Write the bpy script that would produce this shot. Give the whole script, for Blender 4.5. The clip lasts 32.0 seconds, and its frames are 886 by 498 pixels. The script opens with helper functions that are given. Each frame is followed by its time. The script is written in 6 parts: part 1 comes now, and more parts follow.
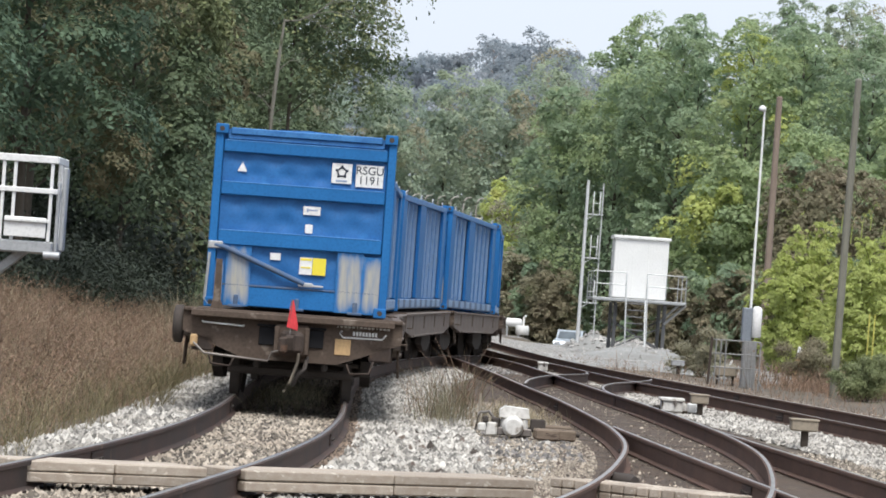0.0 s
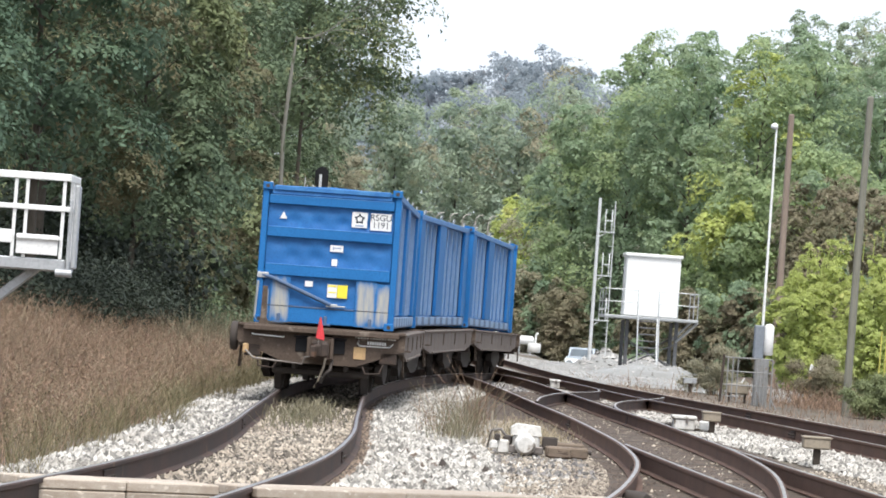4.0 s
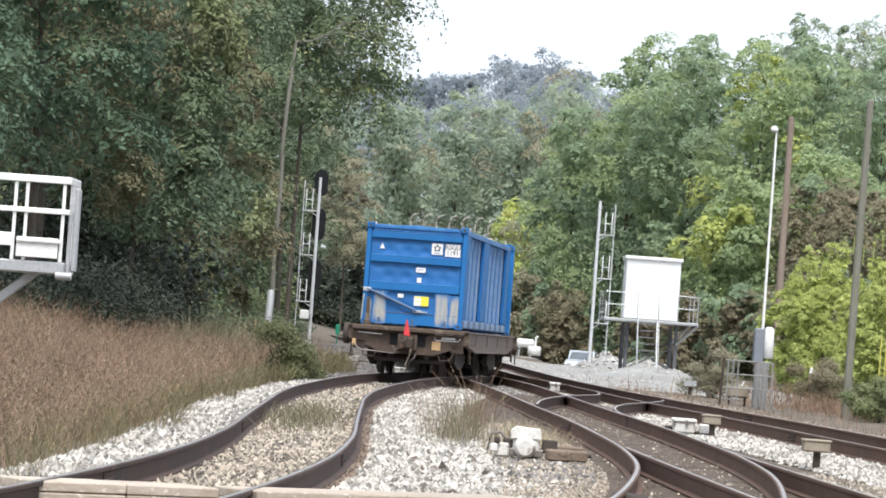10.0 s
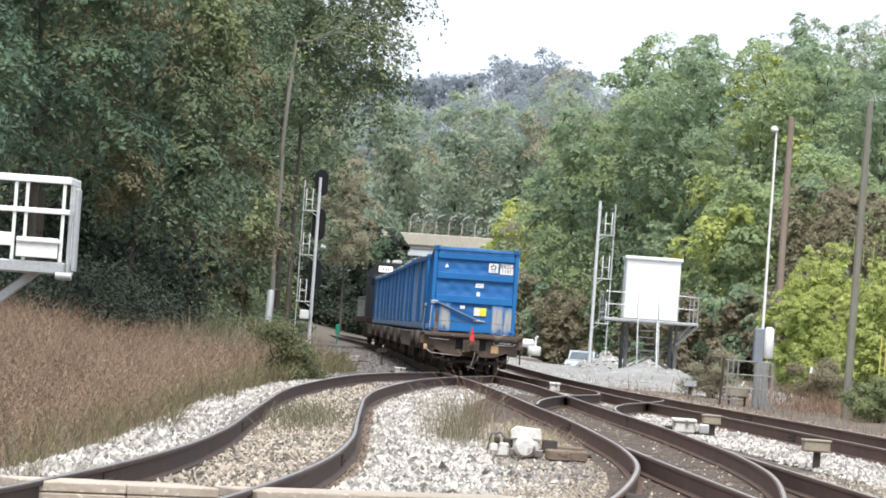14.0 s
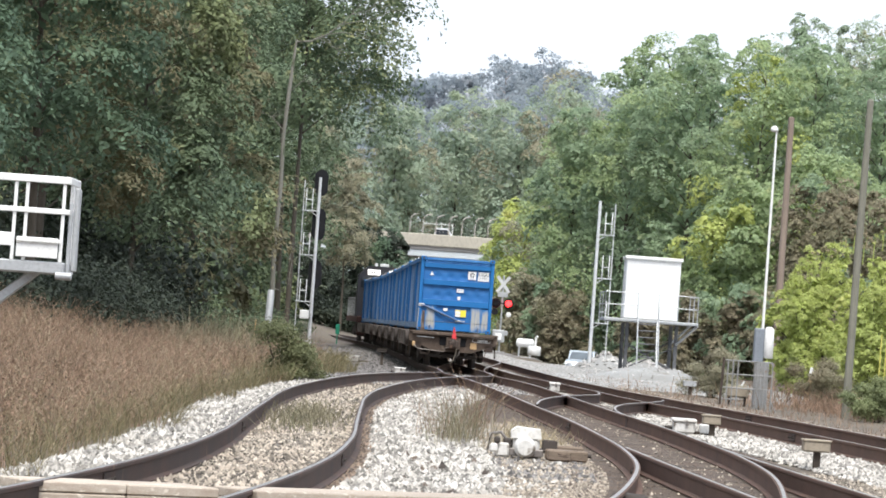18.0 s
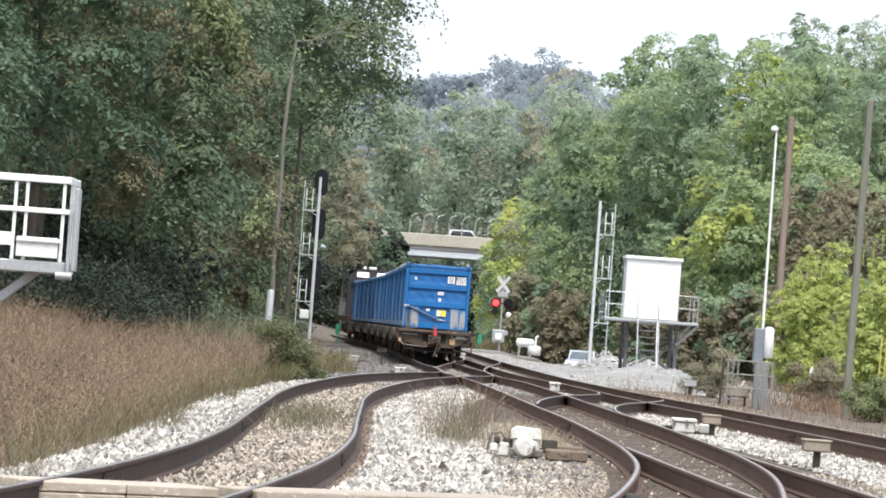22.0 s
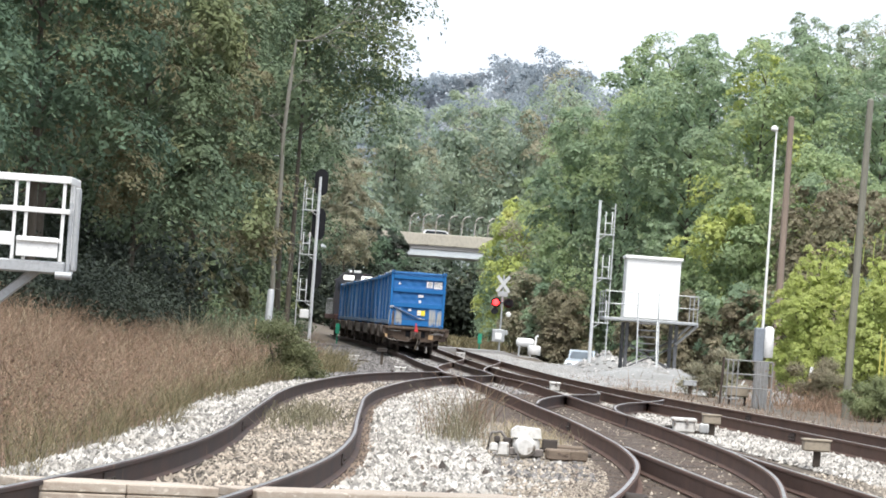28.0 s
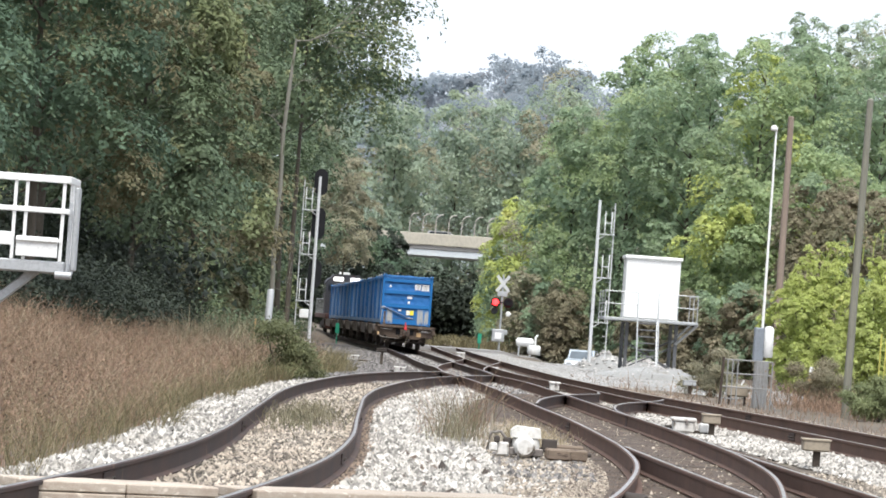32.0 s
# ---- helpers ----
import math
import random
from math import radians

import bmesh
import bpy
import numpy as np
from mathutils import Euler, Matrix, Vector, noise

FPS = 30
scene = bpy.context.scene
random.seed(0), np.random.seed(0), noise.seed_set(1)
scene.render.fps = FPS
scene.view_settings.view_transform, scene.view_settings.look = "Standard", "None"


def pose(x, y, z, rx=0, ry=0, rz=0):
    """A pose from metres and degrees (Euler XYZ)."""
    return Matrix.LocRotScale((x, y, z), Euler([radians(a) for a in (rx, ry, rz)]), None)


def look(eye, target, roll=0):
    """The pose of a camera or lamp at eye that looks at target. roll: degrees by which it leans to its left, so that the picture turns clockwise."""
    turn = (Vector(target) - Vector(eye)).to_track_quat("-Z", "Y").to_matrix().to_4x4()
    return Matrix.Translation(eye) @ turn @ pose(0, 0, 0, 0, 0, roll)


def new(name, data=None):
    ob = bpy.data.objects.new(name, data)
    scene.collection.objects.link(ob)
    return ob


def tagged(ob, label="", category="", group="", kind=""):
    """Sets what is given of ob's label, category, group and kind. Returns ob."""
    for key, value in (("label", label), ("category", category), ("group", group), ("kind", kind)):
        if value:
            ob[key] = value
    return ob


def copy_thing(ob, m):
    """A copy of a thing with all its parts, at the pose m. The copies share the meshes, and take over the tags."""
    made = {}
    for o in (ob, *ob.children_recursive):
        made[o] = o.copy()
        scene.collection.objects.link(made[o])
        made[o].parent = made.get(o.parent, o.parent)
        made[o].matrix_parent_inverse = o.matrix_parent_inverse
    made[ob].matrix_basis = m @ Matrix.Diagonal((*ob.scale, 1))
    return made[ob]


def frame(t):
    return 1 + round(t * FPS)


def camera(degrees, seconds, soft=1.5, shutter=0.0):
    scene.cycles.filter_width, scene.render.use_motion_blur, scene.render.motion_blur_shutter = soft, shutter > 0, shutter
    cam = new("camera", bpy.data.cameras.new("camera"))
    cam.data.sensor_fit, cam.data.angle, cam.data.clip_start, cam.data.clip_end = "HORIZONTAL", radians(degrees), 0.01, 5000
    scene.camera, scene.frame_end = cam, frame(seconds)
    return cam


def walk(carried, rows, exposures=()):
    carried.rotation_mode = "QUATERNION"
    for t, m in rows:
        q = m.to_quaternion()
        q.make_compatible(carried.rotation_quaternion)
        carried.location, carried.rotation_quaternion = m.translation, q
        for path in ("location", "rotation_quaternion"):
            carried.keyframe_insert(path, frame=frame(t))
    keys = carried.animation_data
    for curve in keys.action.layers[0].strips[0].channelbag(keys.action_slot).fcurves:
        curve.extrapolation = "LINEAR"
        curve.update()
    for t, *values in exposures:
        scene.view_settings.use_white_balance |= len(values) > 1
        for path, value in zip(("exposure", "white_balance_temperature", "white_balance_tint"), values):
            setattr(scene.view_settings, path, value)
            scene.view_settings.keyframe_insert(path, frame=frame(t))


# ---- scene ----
# Camera: held at eye height beside the line, turning a little at first, then still.
cam = camera(14.187, 32.0, soft=1.75)
EYE = (0.0, 0.0, 1.42)
REST = look(EYE, (0.0, 100.0, 1.42 + 2.095), 4.1)
TURNS = [  # seconds, degrees of yaw to the left, degrees of pitch up
    (0.0, -0.191, -0.332), (0.5, -0.109, -0.250), (1.0, -0.095, -0.206), (1.5, -0.070, -0.173), (2.0, -0.055, -0.134),
    (2.5, -0.040, -0.112), (3.0, -0.014, -0.087), (3.5, 0.0, -0.068), (4.5, 0.0, -0.027), (5.5, 0.0, 0.0), (6.0, 0.0, 0.0),
    (14.0, 0.0, 0.0), (20.0, 0.0, -0.001), (25.0, 0.0, -0.007), (28.0, 0.0, -0.009), (32.0, -0.004, -0.012)]
walk(cam, [(t, REST @ pose(0, 0, 0, p, y, 0)) for t, y, p in TURNS], [(0.0, 0.47), (0.5, 0.67), (1.0, 0.77), (3.0, 0.8), (6.0, 0.82), (14.0, 0.85), (32.0, 0.88)])

# Light: a bright, thinly overcast autumn day.
world = bpy.data.worlds.new("world")
scene.world = world
world.use_nodes = True
wn, wl = world.node_tree.nodes, world.node_tree.links
wn.clear()
sky = wn.new("ShaderNodeTexSky")
sky.sky_type, sky.sun_disc = "NISHITA", False
sky.sun_elevation, sky.sun_rotation = radians(61), radians(175)
sky.air_density, sky.dust_density, sky.ozone_density = 1.0, 6.0, 1.0
cloud = wn.new("ShaderNodeMix")
cloud.data_type = "RGBA"
cloud.inputs[0].default_value = 0.8
cloud.inputs[7].default_value = (7.1, 7.75, 8.8, 1)
wl.new(sky.outputs[0], cloud.inputs[6])
back = wn.new("ShaderNodeBackground")
back.inputs[1].default_value = 0.1
wl.new(cloud.outputs[2], back.inputs[0])
wout = wn.new("ShaderNodeOutputWorld")
wl.new(back.outputs[0], wout.inputs[0])
sun = new("sun", bpy.data.lights.new("sun", "SUN"))
sun.data.energy, sun.data.angle, sun.data.color = 2.4, radians(24), (1.0, 0.985, 0.96)
sun.matrix_world = look((3, -32, 60), (0, 0, 0))


# ---- materials ----
def material(name, colour, rough=0.8, metal=0.0, second=None, scale=4.0, fine=40.0, mix=0.5, bump=0.0, third=None,
             third_at=0.62, spec=0.4, stretch=(1, 1, 1), vary=0.0, glow=None, island=False, through_leaf=0.0):
    """A surface with grain at two sizes: colour to second by a broad noise, third in patches, fine bump."""
    m = bpy.data.materials.new(name)
    m.use_nodes = True
    n, l = m.node_tree.nodes, m.node_tree.links
    p = n["Principled BSDF"]
    p.inputs["Roughness"].default_value, p.inputs["Metallic"].default_value = rough, metal
    p.inputs["Specular IOR Level"].default_value = spec
    if glow:
        p.inputs["Emission Color"].default_value, p.inputs["Emission Strength"].default_value = (*glow[0], 1), glow[1]
    co = n.new("ShaderNodeTexCoord")
    mp = n.new("ShaderNodeMapping")
    mp.inputs["Scale"].default_value = stretch
    l.new(co.outputs["Object"], mp.inputs[0])

    def noisy(size, detail=5):
        t = n.new("ShaderNodeTexNoise")
        t.inputs["Scale"].default_value, t.inputs["Detail"].default_value = size, detail
        l.new(mp.outputs[0], t.inputs["Vector"])
        return t

    def blend(a, b, fac):
        x = n.new("ShaderNodeMix")
        x.data_type = "RGBA"
        for sock, val in ((x.inputs[6], a), (x.inputs[7], b)):
            if isinstance(val, tuple):
                sock.default_value = (*val, 1)
            else:
                l.new(val, sock)
        l.new(fac, x.inputs[0])
        return x.outputs[2]

    def ramp(src, lo, hi):
        r = n.new("ShaderNodeMapRange")
        r.inputs[1].default_value, r.inputs[2].default_value = lo, hi
        l.new(src, r.inputs[0])
        return r.outputs[0]

    base = colour
    broad, grain = noisy(scale), noisy(fine, 3)
    if second:
        base = blend(colour, second, ramp(broad.outputs[0], 0.5 - mix / 2, 0.5 + mix / 2))
        base = blend(base, tuple(c * 0.72 for c in second), ramp(grain.outputs[0], 0.45, 0.95))
    if third:
        patch = noisy(scale * 1.7, 6)
        base = blend(base, third, ramp(patch.outputs[0], third_at, third_at + 0.08))
    if vary:
        src = n.new("ShaderNodeNewGeometry").outputs["Random Per Island"] if island else n.new("ShaderNodeObjectInfo").outputs["Random"]
        hsv = n.new("ShaderNodeHueSaturation")
        l.new(ramp_to(n, l, src, 1 - vary, 1 + vary), hsv.inputs["Value"])
        if isinstance(base, tuple):
            hsv.inputs["Color"].default_value = (*base, 1)
        else:
            l.new(base, hsv.inputs["Color"])
        base = hsv.outputs[0]
    if isinstance(base, tuple):
        p.inputs["Base Color"].default_value = (*base, 1)
    else:
        l.new(base, p.inputs["Base Color"])
    if bump:
        b = n.new("ShaderNodeBump")
        b.inputs["Strength"].default_value, b.inputs["Distance"].default_value = min(1, bump * 10), bump
        l.new(grain.outputs[0], b.inputs["Height"])
        l.new(b.outputs[0], p.inputs["Normal"])
    if through_leaf:
        tr = n.new("ShaderNodeBsdfTranslucent")
        ad = n.new("ShaderNodeMixShader")
        ad.inputs[0].default_value = through_leaf
        if isinstance(base, tuple):
            tr.inputs[0].default_value = (*base, 1)
        else:
            l.new(base, tr.inputs[0])
        l.new(p.outputs[0], ad.inputs[1])
        l.new(tr.outputs[0], ad.inputs[2])
        l.new(ad.outputs[0], n["Material Output"].inputs[0])
    return m


def ramp_to(n, l, src, lo, hi):
    r = n.new("ShaderNodeMapRange")
    r.inputs[3].default_value, r.inputs[4].default_value = lo, hi
    l.new(src, r.inputs[0])
    return r.outputs[0]


def leafy(name, a, b, c, vary=0.24, scale=0.5, light=0.3):
    return material(name, a, 0.6, 0, b, scale, 3.0, 0.3, 0, c, 0.6, 0.25, vary=vary, island=True, through_leaf=light)


M_GROUND = material("soil", (0.15, 0.12, 0.09), 0.95, 0, (0.1, 0.082, 0.062), 0.35, 6, 0.4, 0.03, (0.13, 0.125, 0.07), 0.6)
# Bed darker than its stones: shadow in their gaps is put into the colour.
M_BALLAST = material("gap_shade_ballast_bed", (0.17, 0.145, 0.12), 0.95, 0, (0.1, 0.085, 0.07), 0.8, 28, 0.4, 0.05)
M_DIRTY = material("rusty_dirt_bed", (0.12, 0.085, 0.062), 0.95, 0, (0.07, 0.055, 0.045), 1.3, 22, 0.5, 0.05, (0.25, 0.2, 0.145), 0.66)
M_STONE = material("ballast_stone", (0.45, 0.428, 0.388), 0.9, 0, (0.26, 0.24, 0.21), 0.7, 60, 0.4, 0, vary=0.7, island=True)
M_STONE_OLD = material("weathered_stone", (0.36, 0.32, 0.262), 0.9, 0, (0.22, 0.18, 0.14), 1.1, 60, 0.5, 0, vary=0.85, island=True)
M_STONE_OILY = material("rusty_stone", (0.15, 0.11, 0.085), 0.8, 0, (0.07, 0.055, 0.045), 1.1, 60, 0.5, 0, vary=0.6, island=True)
M_STONE_RUST = material("rust_brown_stone", (0.24, 0.18, 0.135), 0.9, 0, (0.12, 0.09, 0.07), 1.1, 60, 0.5, 0, vary=0.7, island=True)
M_STONE_DARK = material("dark_grey_stone", (0.19, 0.18, 0.17), 0.9, 0, (0.11, 0.1, 0.095), 1.1, 60, 0.5, 0, vary=0.6, island=True)
M_STONE_STRAW = material("straw_coloured_stone", (0.38, 0.33, 0.265), 0.9, 0, (0.24, 0.2, 0.155), 1.1, 60, 0.5, 0, vary=0.45, island=True)
M_STONE_GREY = material("dusty_grey_stone", (0.42, 0.41, 0.39), 0.9, 0, (0.3, 0.28, 0.26), 0.5, 60, 0.5, 0, vary=0.4, island=True)
M_RAIL = material("rusty_rail", (0.092, 0.05, 0.037), 0.8, 0.1, (0.05, 0.038, 0.033), 1.2, 30, 0.5, 0.004, (0.13, 0.08, 0.055), 0.64)
M_RAIL_RED = material("red_rusty_rail", (0.15, 0.085, 0.06), 0.85, 0.1, (0.095, 0.058, 0.043), 1.2, 30, 0.5, 0.004)
M_SHINE = material("polished_railhead", (0.52, 0.49, 0.46), 0.3, 0.9, (0.3, 0.26, 0.23), 2, 40, 0.5)
M_TIE = material("timber_tie", (0.11, 0.085, 0.065), 0.9, 0, (0.06, 0.05, 0.04), 3, 30, 0.5, 0.01, stretch=(1, 6, 6), vary=0.3)
M_TIE_PALE = material("split_weathered_timber", (0.26, 0.2, 0.15), 0.95, 0, (0.13, 0.1, 0.075), 4, 30, 0.6, 0.012, (0.07, 0.05, 0.04), 0.58, stretch=(1, 6, 6))
M_SOILED = material("soiled_white_paint", (0.72, 0.71, 0.68), 0.6, 0, (0.55, 0.52, 0.47), 4, 20, 0.6, 0.004, (0.24, 0.2, 0.16), 0.62)
M_PLANK = material("crossing_timber", (0.48, 0.42, 0.35), 0.85, 0, (0.33, 0.265, 0.205), 2.5, 30, 0.5, 0.006, (0.58, 0.52, 0.44), 0.6, stretch=(0.5, 6, 6), vary=0.15)
M_BLUE = material("blue_paint", (0.022, 0.165, 0.43), 0.55, 0, (0.018, 0.135, 0.36), 1.5, 30, 0.5, 0.002, vary=0.06, spec=0.22)
M_BLUE_PALE = material("blue_paint_worn", (0.07, 0.24, 0.5), 0.5, 0, (0.018, 0.12, 0.35), 3, 30, 0.5, 0.002)
M_BLUE_GREY = material("blue_paint_scuffed", (0.05, 0.12, 0.26), 0.55, 0, (0.12, 0.15, 0.2), 2.5, 20, 0.4, 0.003, (0.25, 0.26, 0.26), 0.66, spec=0.2)
M_RIB = material("rib_blue_paint", (0.24, 0.34, 0.5), 0.5, 0, (0.2, 0.31, 0.47), 2.0, 20, 0.4, 0.002, (0.22, 0.28, 0.36), 0.64, spec=0.2, stretch=(1, 1, 0.4))
M_GALV = material("galvanised_steel", (0.5, 0.51, 0.51), 0.5, 0.35, (0.4, 0.41, 0.42), 2, 25, 0.5)
M_GALV_PALE = material("pale_galvanised_steel", (0.66, 0.67, 0.67), 0.5, 0.1, (0.56, 0.57, 0.58), 2, 25, 0.5)
M_CAGE = material("dull_galvanised_pipe", (0.33, 0.335, 0.335), 0.6, 0.2, (0.22, 0.215, 0.205), 3, 25, 0.5, 0, (0.2, 0.13, 0.09), 0.64)
M_STRUCT = material("dull_dark_steel", (0.2, 0.205, 0.21), 0.6, 0.3, (0.14, 0.14, 0.145), 2, 25, 0.5)
M_SIGN = material("weathered_white_sign", (0.62, 0.63, 0.62), 0.6, 0, (0.5, 0.5, 0.49), 3, 25, 0.5)
M_WHITE = material("white_paint", (0.82, 0.82, 0.8), 0.5, 0, (0.76, 0.76, 0.74), 1.5, 20, 0.5)
M_CARBROWN = material("weathered_brown_paint", (0.125, 0.092, 0.07), 0.85, 0.05, (0.07, 0.05, 0.038), 3.0, 24, 0.7, 0.006, (0.19, 0.155, 0.125), 0.6)
M_SILL = material("weathered_side_sill", (0.22, 0.19, 0.165), 0.85, 0.05, (0.12, 0.095, 0.08), 2.2, 18, 0.6, 0.004, (0.13, 0.075, 0.055), 0.56, stretch=(2.5, 1, 0.35))
M_BLACK = material("dark_steel", (0.05, 0.043, 0.038), 0.85, 0.1, (0.075, 0.062, 0.054), 3, 25, 0.5, 0.003)
# Black of signal parts, and the painted shade of the end-sill pockets.
M_DEEP_BLACK = material("black_signal_paint_pocket_shade", (0.012, 0.012, 0.014), 0.7, 0, (0.02, 0.02, 0.022), 3, 25, 0.5, spec=0.15)
M_KNUCKLE = material("rusty_cast_steel", (0.085, 0.06, 0.048), 0.85, 0.2, (0.05, 0.04, 0.034), 4, 30, 0.5, 0.004, (0.13, 0.075, 0.05), 0.6)
M_STEEL = material("worn_steel", (0.3, 0.28, 0.26), 0.5, 0.6, (0.2, 0.17, 0.15), 3, 25, 0.5)
M_RED = material("red_flag_cloth", (0.75, 0.07, 0.08), 0.8, 0, (0.6, 0.05, 0.06), 6, 40, 0.5)
M_YELLOW = material("yellow_sheet", (0.8, 0.68, 0.06), 0.6)
M_MARKER = material("faded_yellow_plastic", (0.6, 0.55, 0.12), 0.6, 0, (0.5, 0.46, 0.12), 3, 20, 0.5)
M_ORANGE = material("faded_orange_plate", (0.6, 0.4, 0.2), 0.7, 0, (0.5, 0.33, 0.17), 6, 40, 0.5)
M_DUST = material("dusty_grey_ground", (0.2, 0.185, 0.17), 0.95, 0, (0.13, 0.115, 0.105), 0.4, 14, 0.5, 0.03, (0.33, 0.31, 0.29), 0.62)
M_CABINET = material("blue_grey_paint", (0.24, 0.27, 0.3), 0.6, 0.1, (0.19, 0.21, 0.24), 2, 20, 0.5)
M_SCREEN = material("dark_windscreen", (0.05, 0.06, 0.07), 0.4, 0, (0.13, 0.16, 0.18), 1, 5, 0.5, spec=0.6)
M_EARTH = material("brown_earth", (0.19, 0.135, 0.1), 0.95, 0, (0.125, 0.09, 0.07), 0.5, 10, 0.5, 0.03, (0.25, 0.2, 0.15), 0.6)
M_GREEN = material("green_board", (0.02, 0.25, 0.15), 0.6)
M_INK = material("dark_ink", (0.03, 0.04, 0.06), 0.7)
M_GREYINK = material("grey_blue_ink", (0.3, 0.36, 0.5), 0.7)
M_CONCRETE = material("concrete", (0.5, 0.46, 0.38), 0.9, 0, (0.4, 0.37, 0.31), 0.4, 6, 0.5, 0.01, (0.3, 0.27, 0.22), 0.64, stretch=(1, 1, 0.5))
M_GIRDER = material("painted_girder", (0.62, 0.66, 0.68), 0.6, 0, (0.52, 0.56, 0.58), 0.5, 8, 0.5)
M_ROAD = material("pale_worn_road", (0.34, 0.33, 0.32), 0.9, 0, (0.27, 0.26, 0.25), 0.3, 12, 0.5, 0.01)
M_GRAVEL = material("grey_gravel", (0.33, 0.335, 0.325), 0.95, 0, (0.23, 0.225, 0.21), 0.5, 18, 0.5, 0.04, (0.2, 0.18, 0.155), 0.6)
M_BARK = material("bark", (0.12, 0.1, 0.08), 0.95, 0, (0.07, 0.06, 0.045), 1.5, 14, 0.5, 0.02, stretch=(3, 3, 0.5))
# Paler than real bark: distance haze is put into the colour.
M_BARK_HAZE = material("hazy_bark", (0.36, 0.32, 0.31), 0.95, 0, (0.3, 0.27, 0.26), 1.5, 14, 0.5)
M_SNAG = material("grey_dead_wood", (0.25, 0.24, 0.205), 0.95, 0, (0.16, 0.155, 0.125), 1.2, 14, 0.5, 0.02, (0.09, 0.1, 0.06), 0.6, stretch=(3, 3, 0.5))
M_FENCE = material("weathered_fence_pipe", (0.42, 0.39, 0.35), 0.7, 0.1, (0.3, 0.27, 0.24), 2, 20, 0.5)
M_TAN = material("tan_weathered_metal", (0.34, 0.29, 0.22), 0.8, 0, (0.25, 0.21, 0.16), 3, 20, 0.5, 0.003)
M_POLE = material("weathered_pole_wood", (0.3, 0.24, 0.195), 0.95, 0, (0.19, 0.145, 0.115), 1.5, 14, 0.6, 0.02, stretch=(4, 4, 0.3))
M_POLE_GREY = material("grey_pole_wood", (0.24, 0.235, 0.19), 0.95, 0, (0.15, 0.145, 0.115), 1.5, 14, 0.6, 0.02, stretch=(4, 4, 0.3))
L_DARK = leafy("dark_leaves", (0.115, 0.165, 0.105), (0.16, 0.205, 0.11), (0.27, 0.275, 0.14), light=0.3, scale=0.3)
# Near-black green: the shade under trees and bridge is put into this leaf colour.
L_SHADE = leafy("shade_dark_leaves", (0.035, 0.046, 0.034), (0.045, 0.058, 0.038), (0.065, 0.074, 0.044), light=0.15, scale=0.3)
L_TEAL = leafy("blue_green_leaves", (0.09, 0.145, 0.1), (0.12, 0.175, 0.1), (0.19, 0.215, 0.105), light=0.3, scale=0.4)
L_BUSH = leafy("dusty_olive_leaves", (0.13, 0.145, 0.07), (0.165, 0.175, 0.085), (0.2, 0.19, 0.1), light=0.3)
L_OLIVE = leafy("olive_leaves", (0.21, 0.245, 0.125), (0.26, 0.29, 0.135), (0.32, 0.325, 0.155), light=0.3, scale=0.4)
L_RUST = leafy("turning_leaves", (0.21, 0.18, 0.105), (0.165, 0.175, 0.095), (0.27, 0.22, 0.12), light=0.3, scale=0.4)
# L_MID, L_FRESH and L_FAR are lightened: distance haze is put into their colour.
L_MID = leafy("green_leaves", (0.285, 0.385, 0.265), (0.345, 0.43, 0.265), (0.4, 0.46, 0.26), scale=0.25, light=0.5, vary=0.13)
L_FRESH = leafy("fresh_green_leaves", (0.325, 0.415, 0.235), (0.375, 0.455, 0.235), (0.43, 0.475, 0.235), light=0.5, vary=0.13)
L_LIME = leafy("yellow_green_leaves", (0.44, 0.5, 0.18), (0.52, 0.57, 0.19), (0.58, 0.58, 0.22), light=0.45, vary=0.16)
L_BROWN = leafy("browning_leaves", (0.29, 0.245, 0.17), (0.25, 0.24, 0.15), (0.22, 0.25, 0.13), light=0.4)
L_TAN = leafy("tan_leaves", (0.38, 0.35, 0.25), (0.33, 0.32, 0.22), (0.29, 0.31, 0.19), light=0.4, vary=0.18)
L_FAR = leafy("haze_paled_leaves", (0.34, 0.425, 0.345), (0.4, 0.46, 0.325), (0.465, 0.465, 0.32), scale=0.2, light=0.5, vary=0.13)
# Blue-grey leaves with the air haze of the far hill in their colour.
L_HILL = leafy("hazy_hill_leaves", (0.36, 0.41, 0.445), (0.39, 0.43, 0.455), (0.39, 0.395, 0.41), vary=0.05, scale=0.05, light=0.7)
L_STRAW = leafy("dry_grass", (0.225, 0.145, 0.1), (0.285, 0.195, 0.135), (0.12, 0.108, 0.06), vary=0.7, scale=1.0)
L_PALE = leafy("pale_straw", (0.42, 0.35, 0.24), (0.36, 0.3, 0.19), (0.28, 0.27, 0.15), vary=0.45, scale=0.7)
L_WEED = leafy("grey_weeds", (0.2, 0.18, 0.12), (0.26, 0.23, 0.15), (0.16, 0.17, 0.09), vary=0.5)
L_GRASS = leafy("green_grass", (0.15, 0.136, 0.072), (0.185, 0.155, 0.085), (0.21, 0.17, 0.095), vary=0.5, scale=0.6)


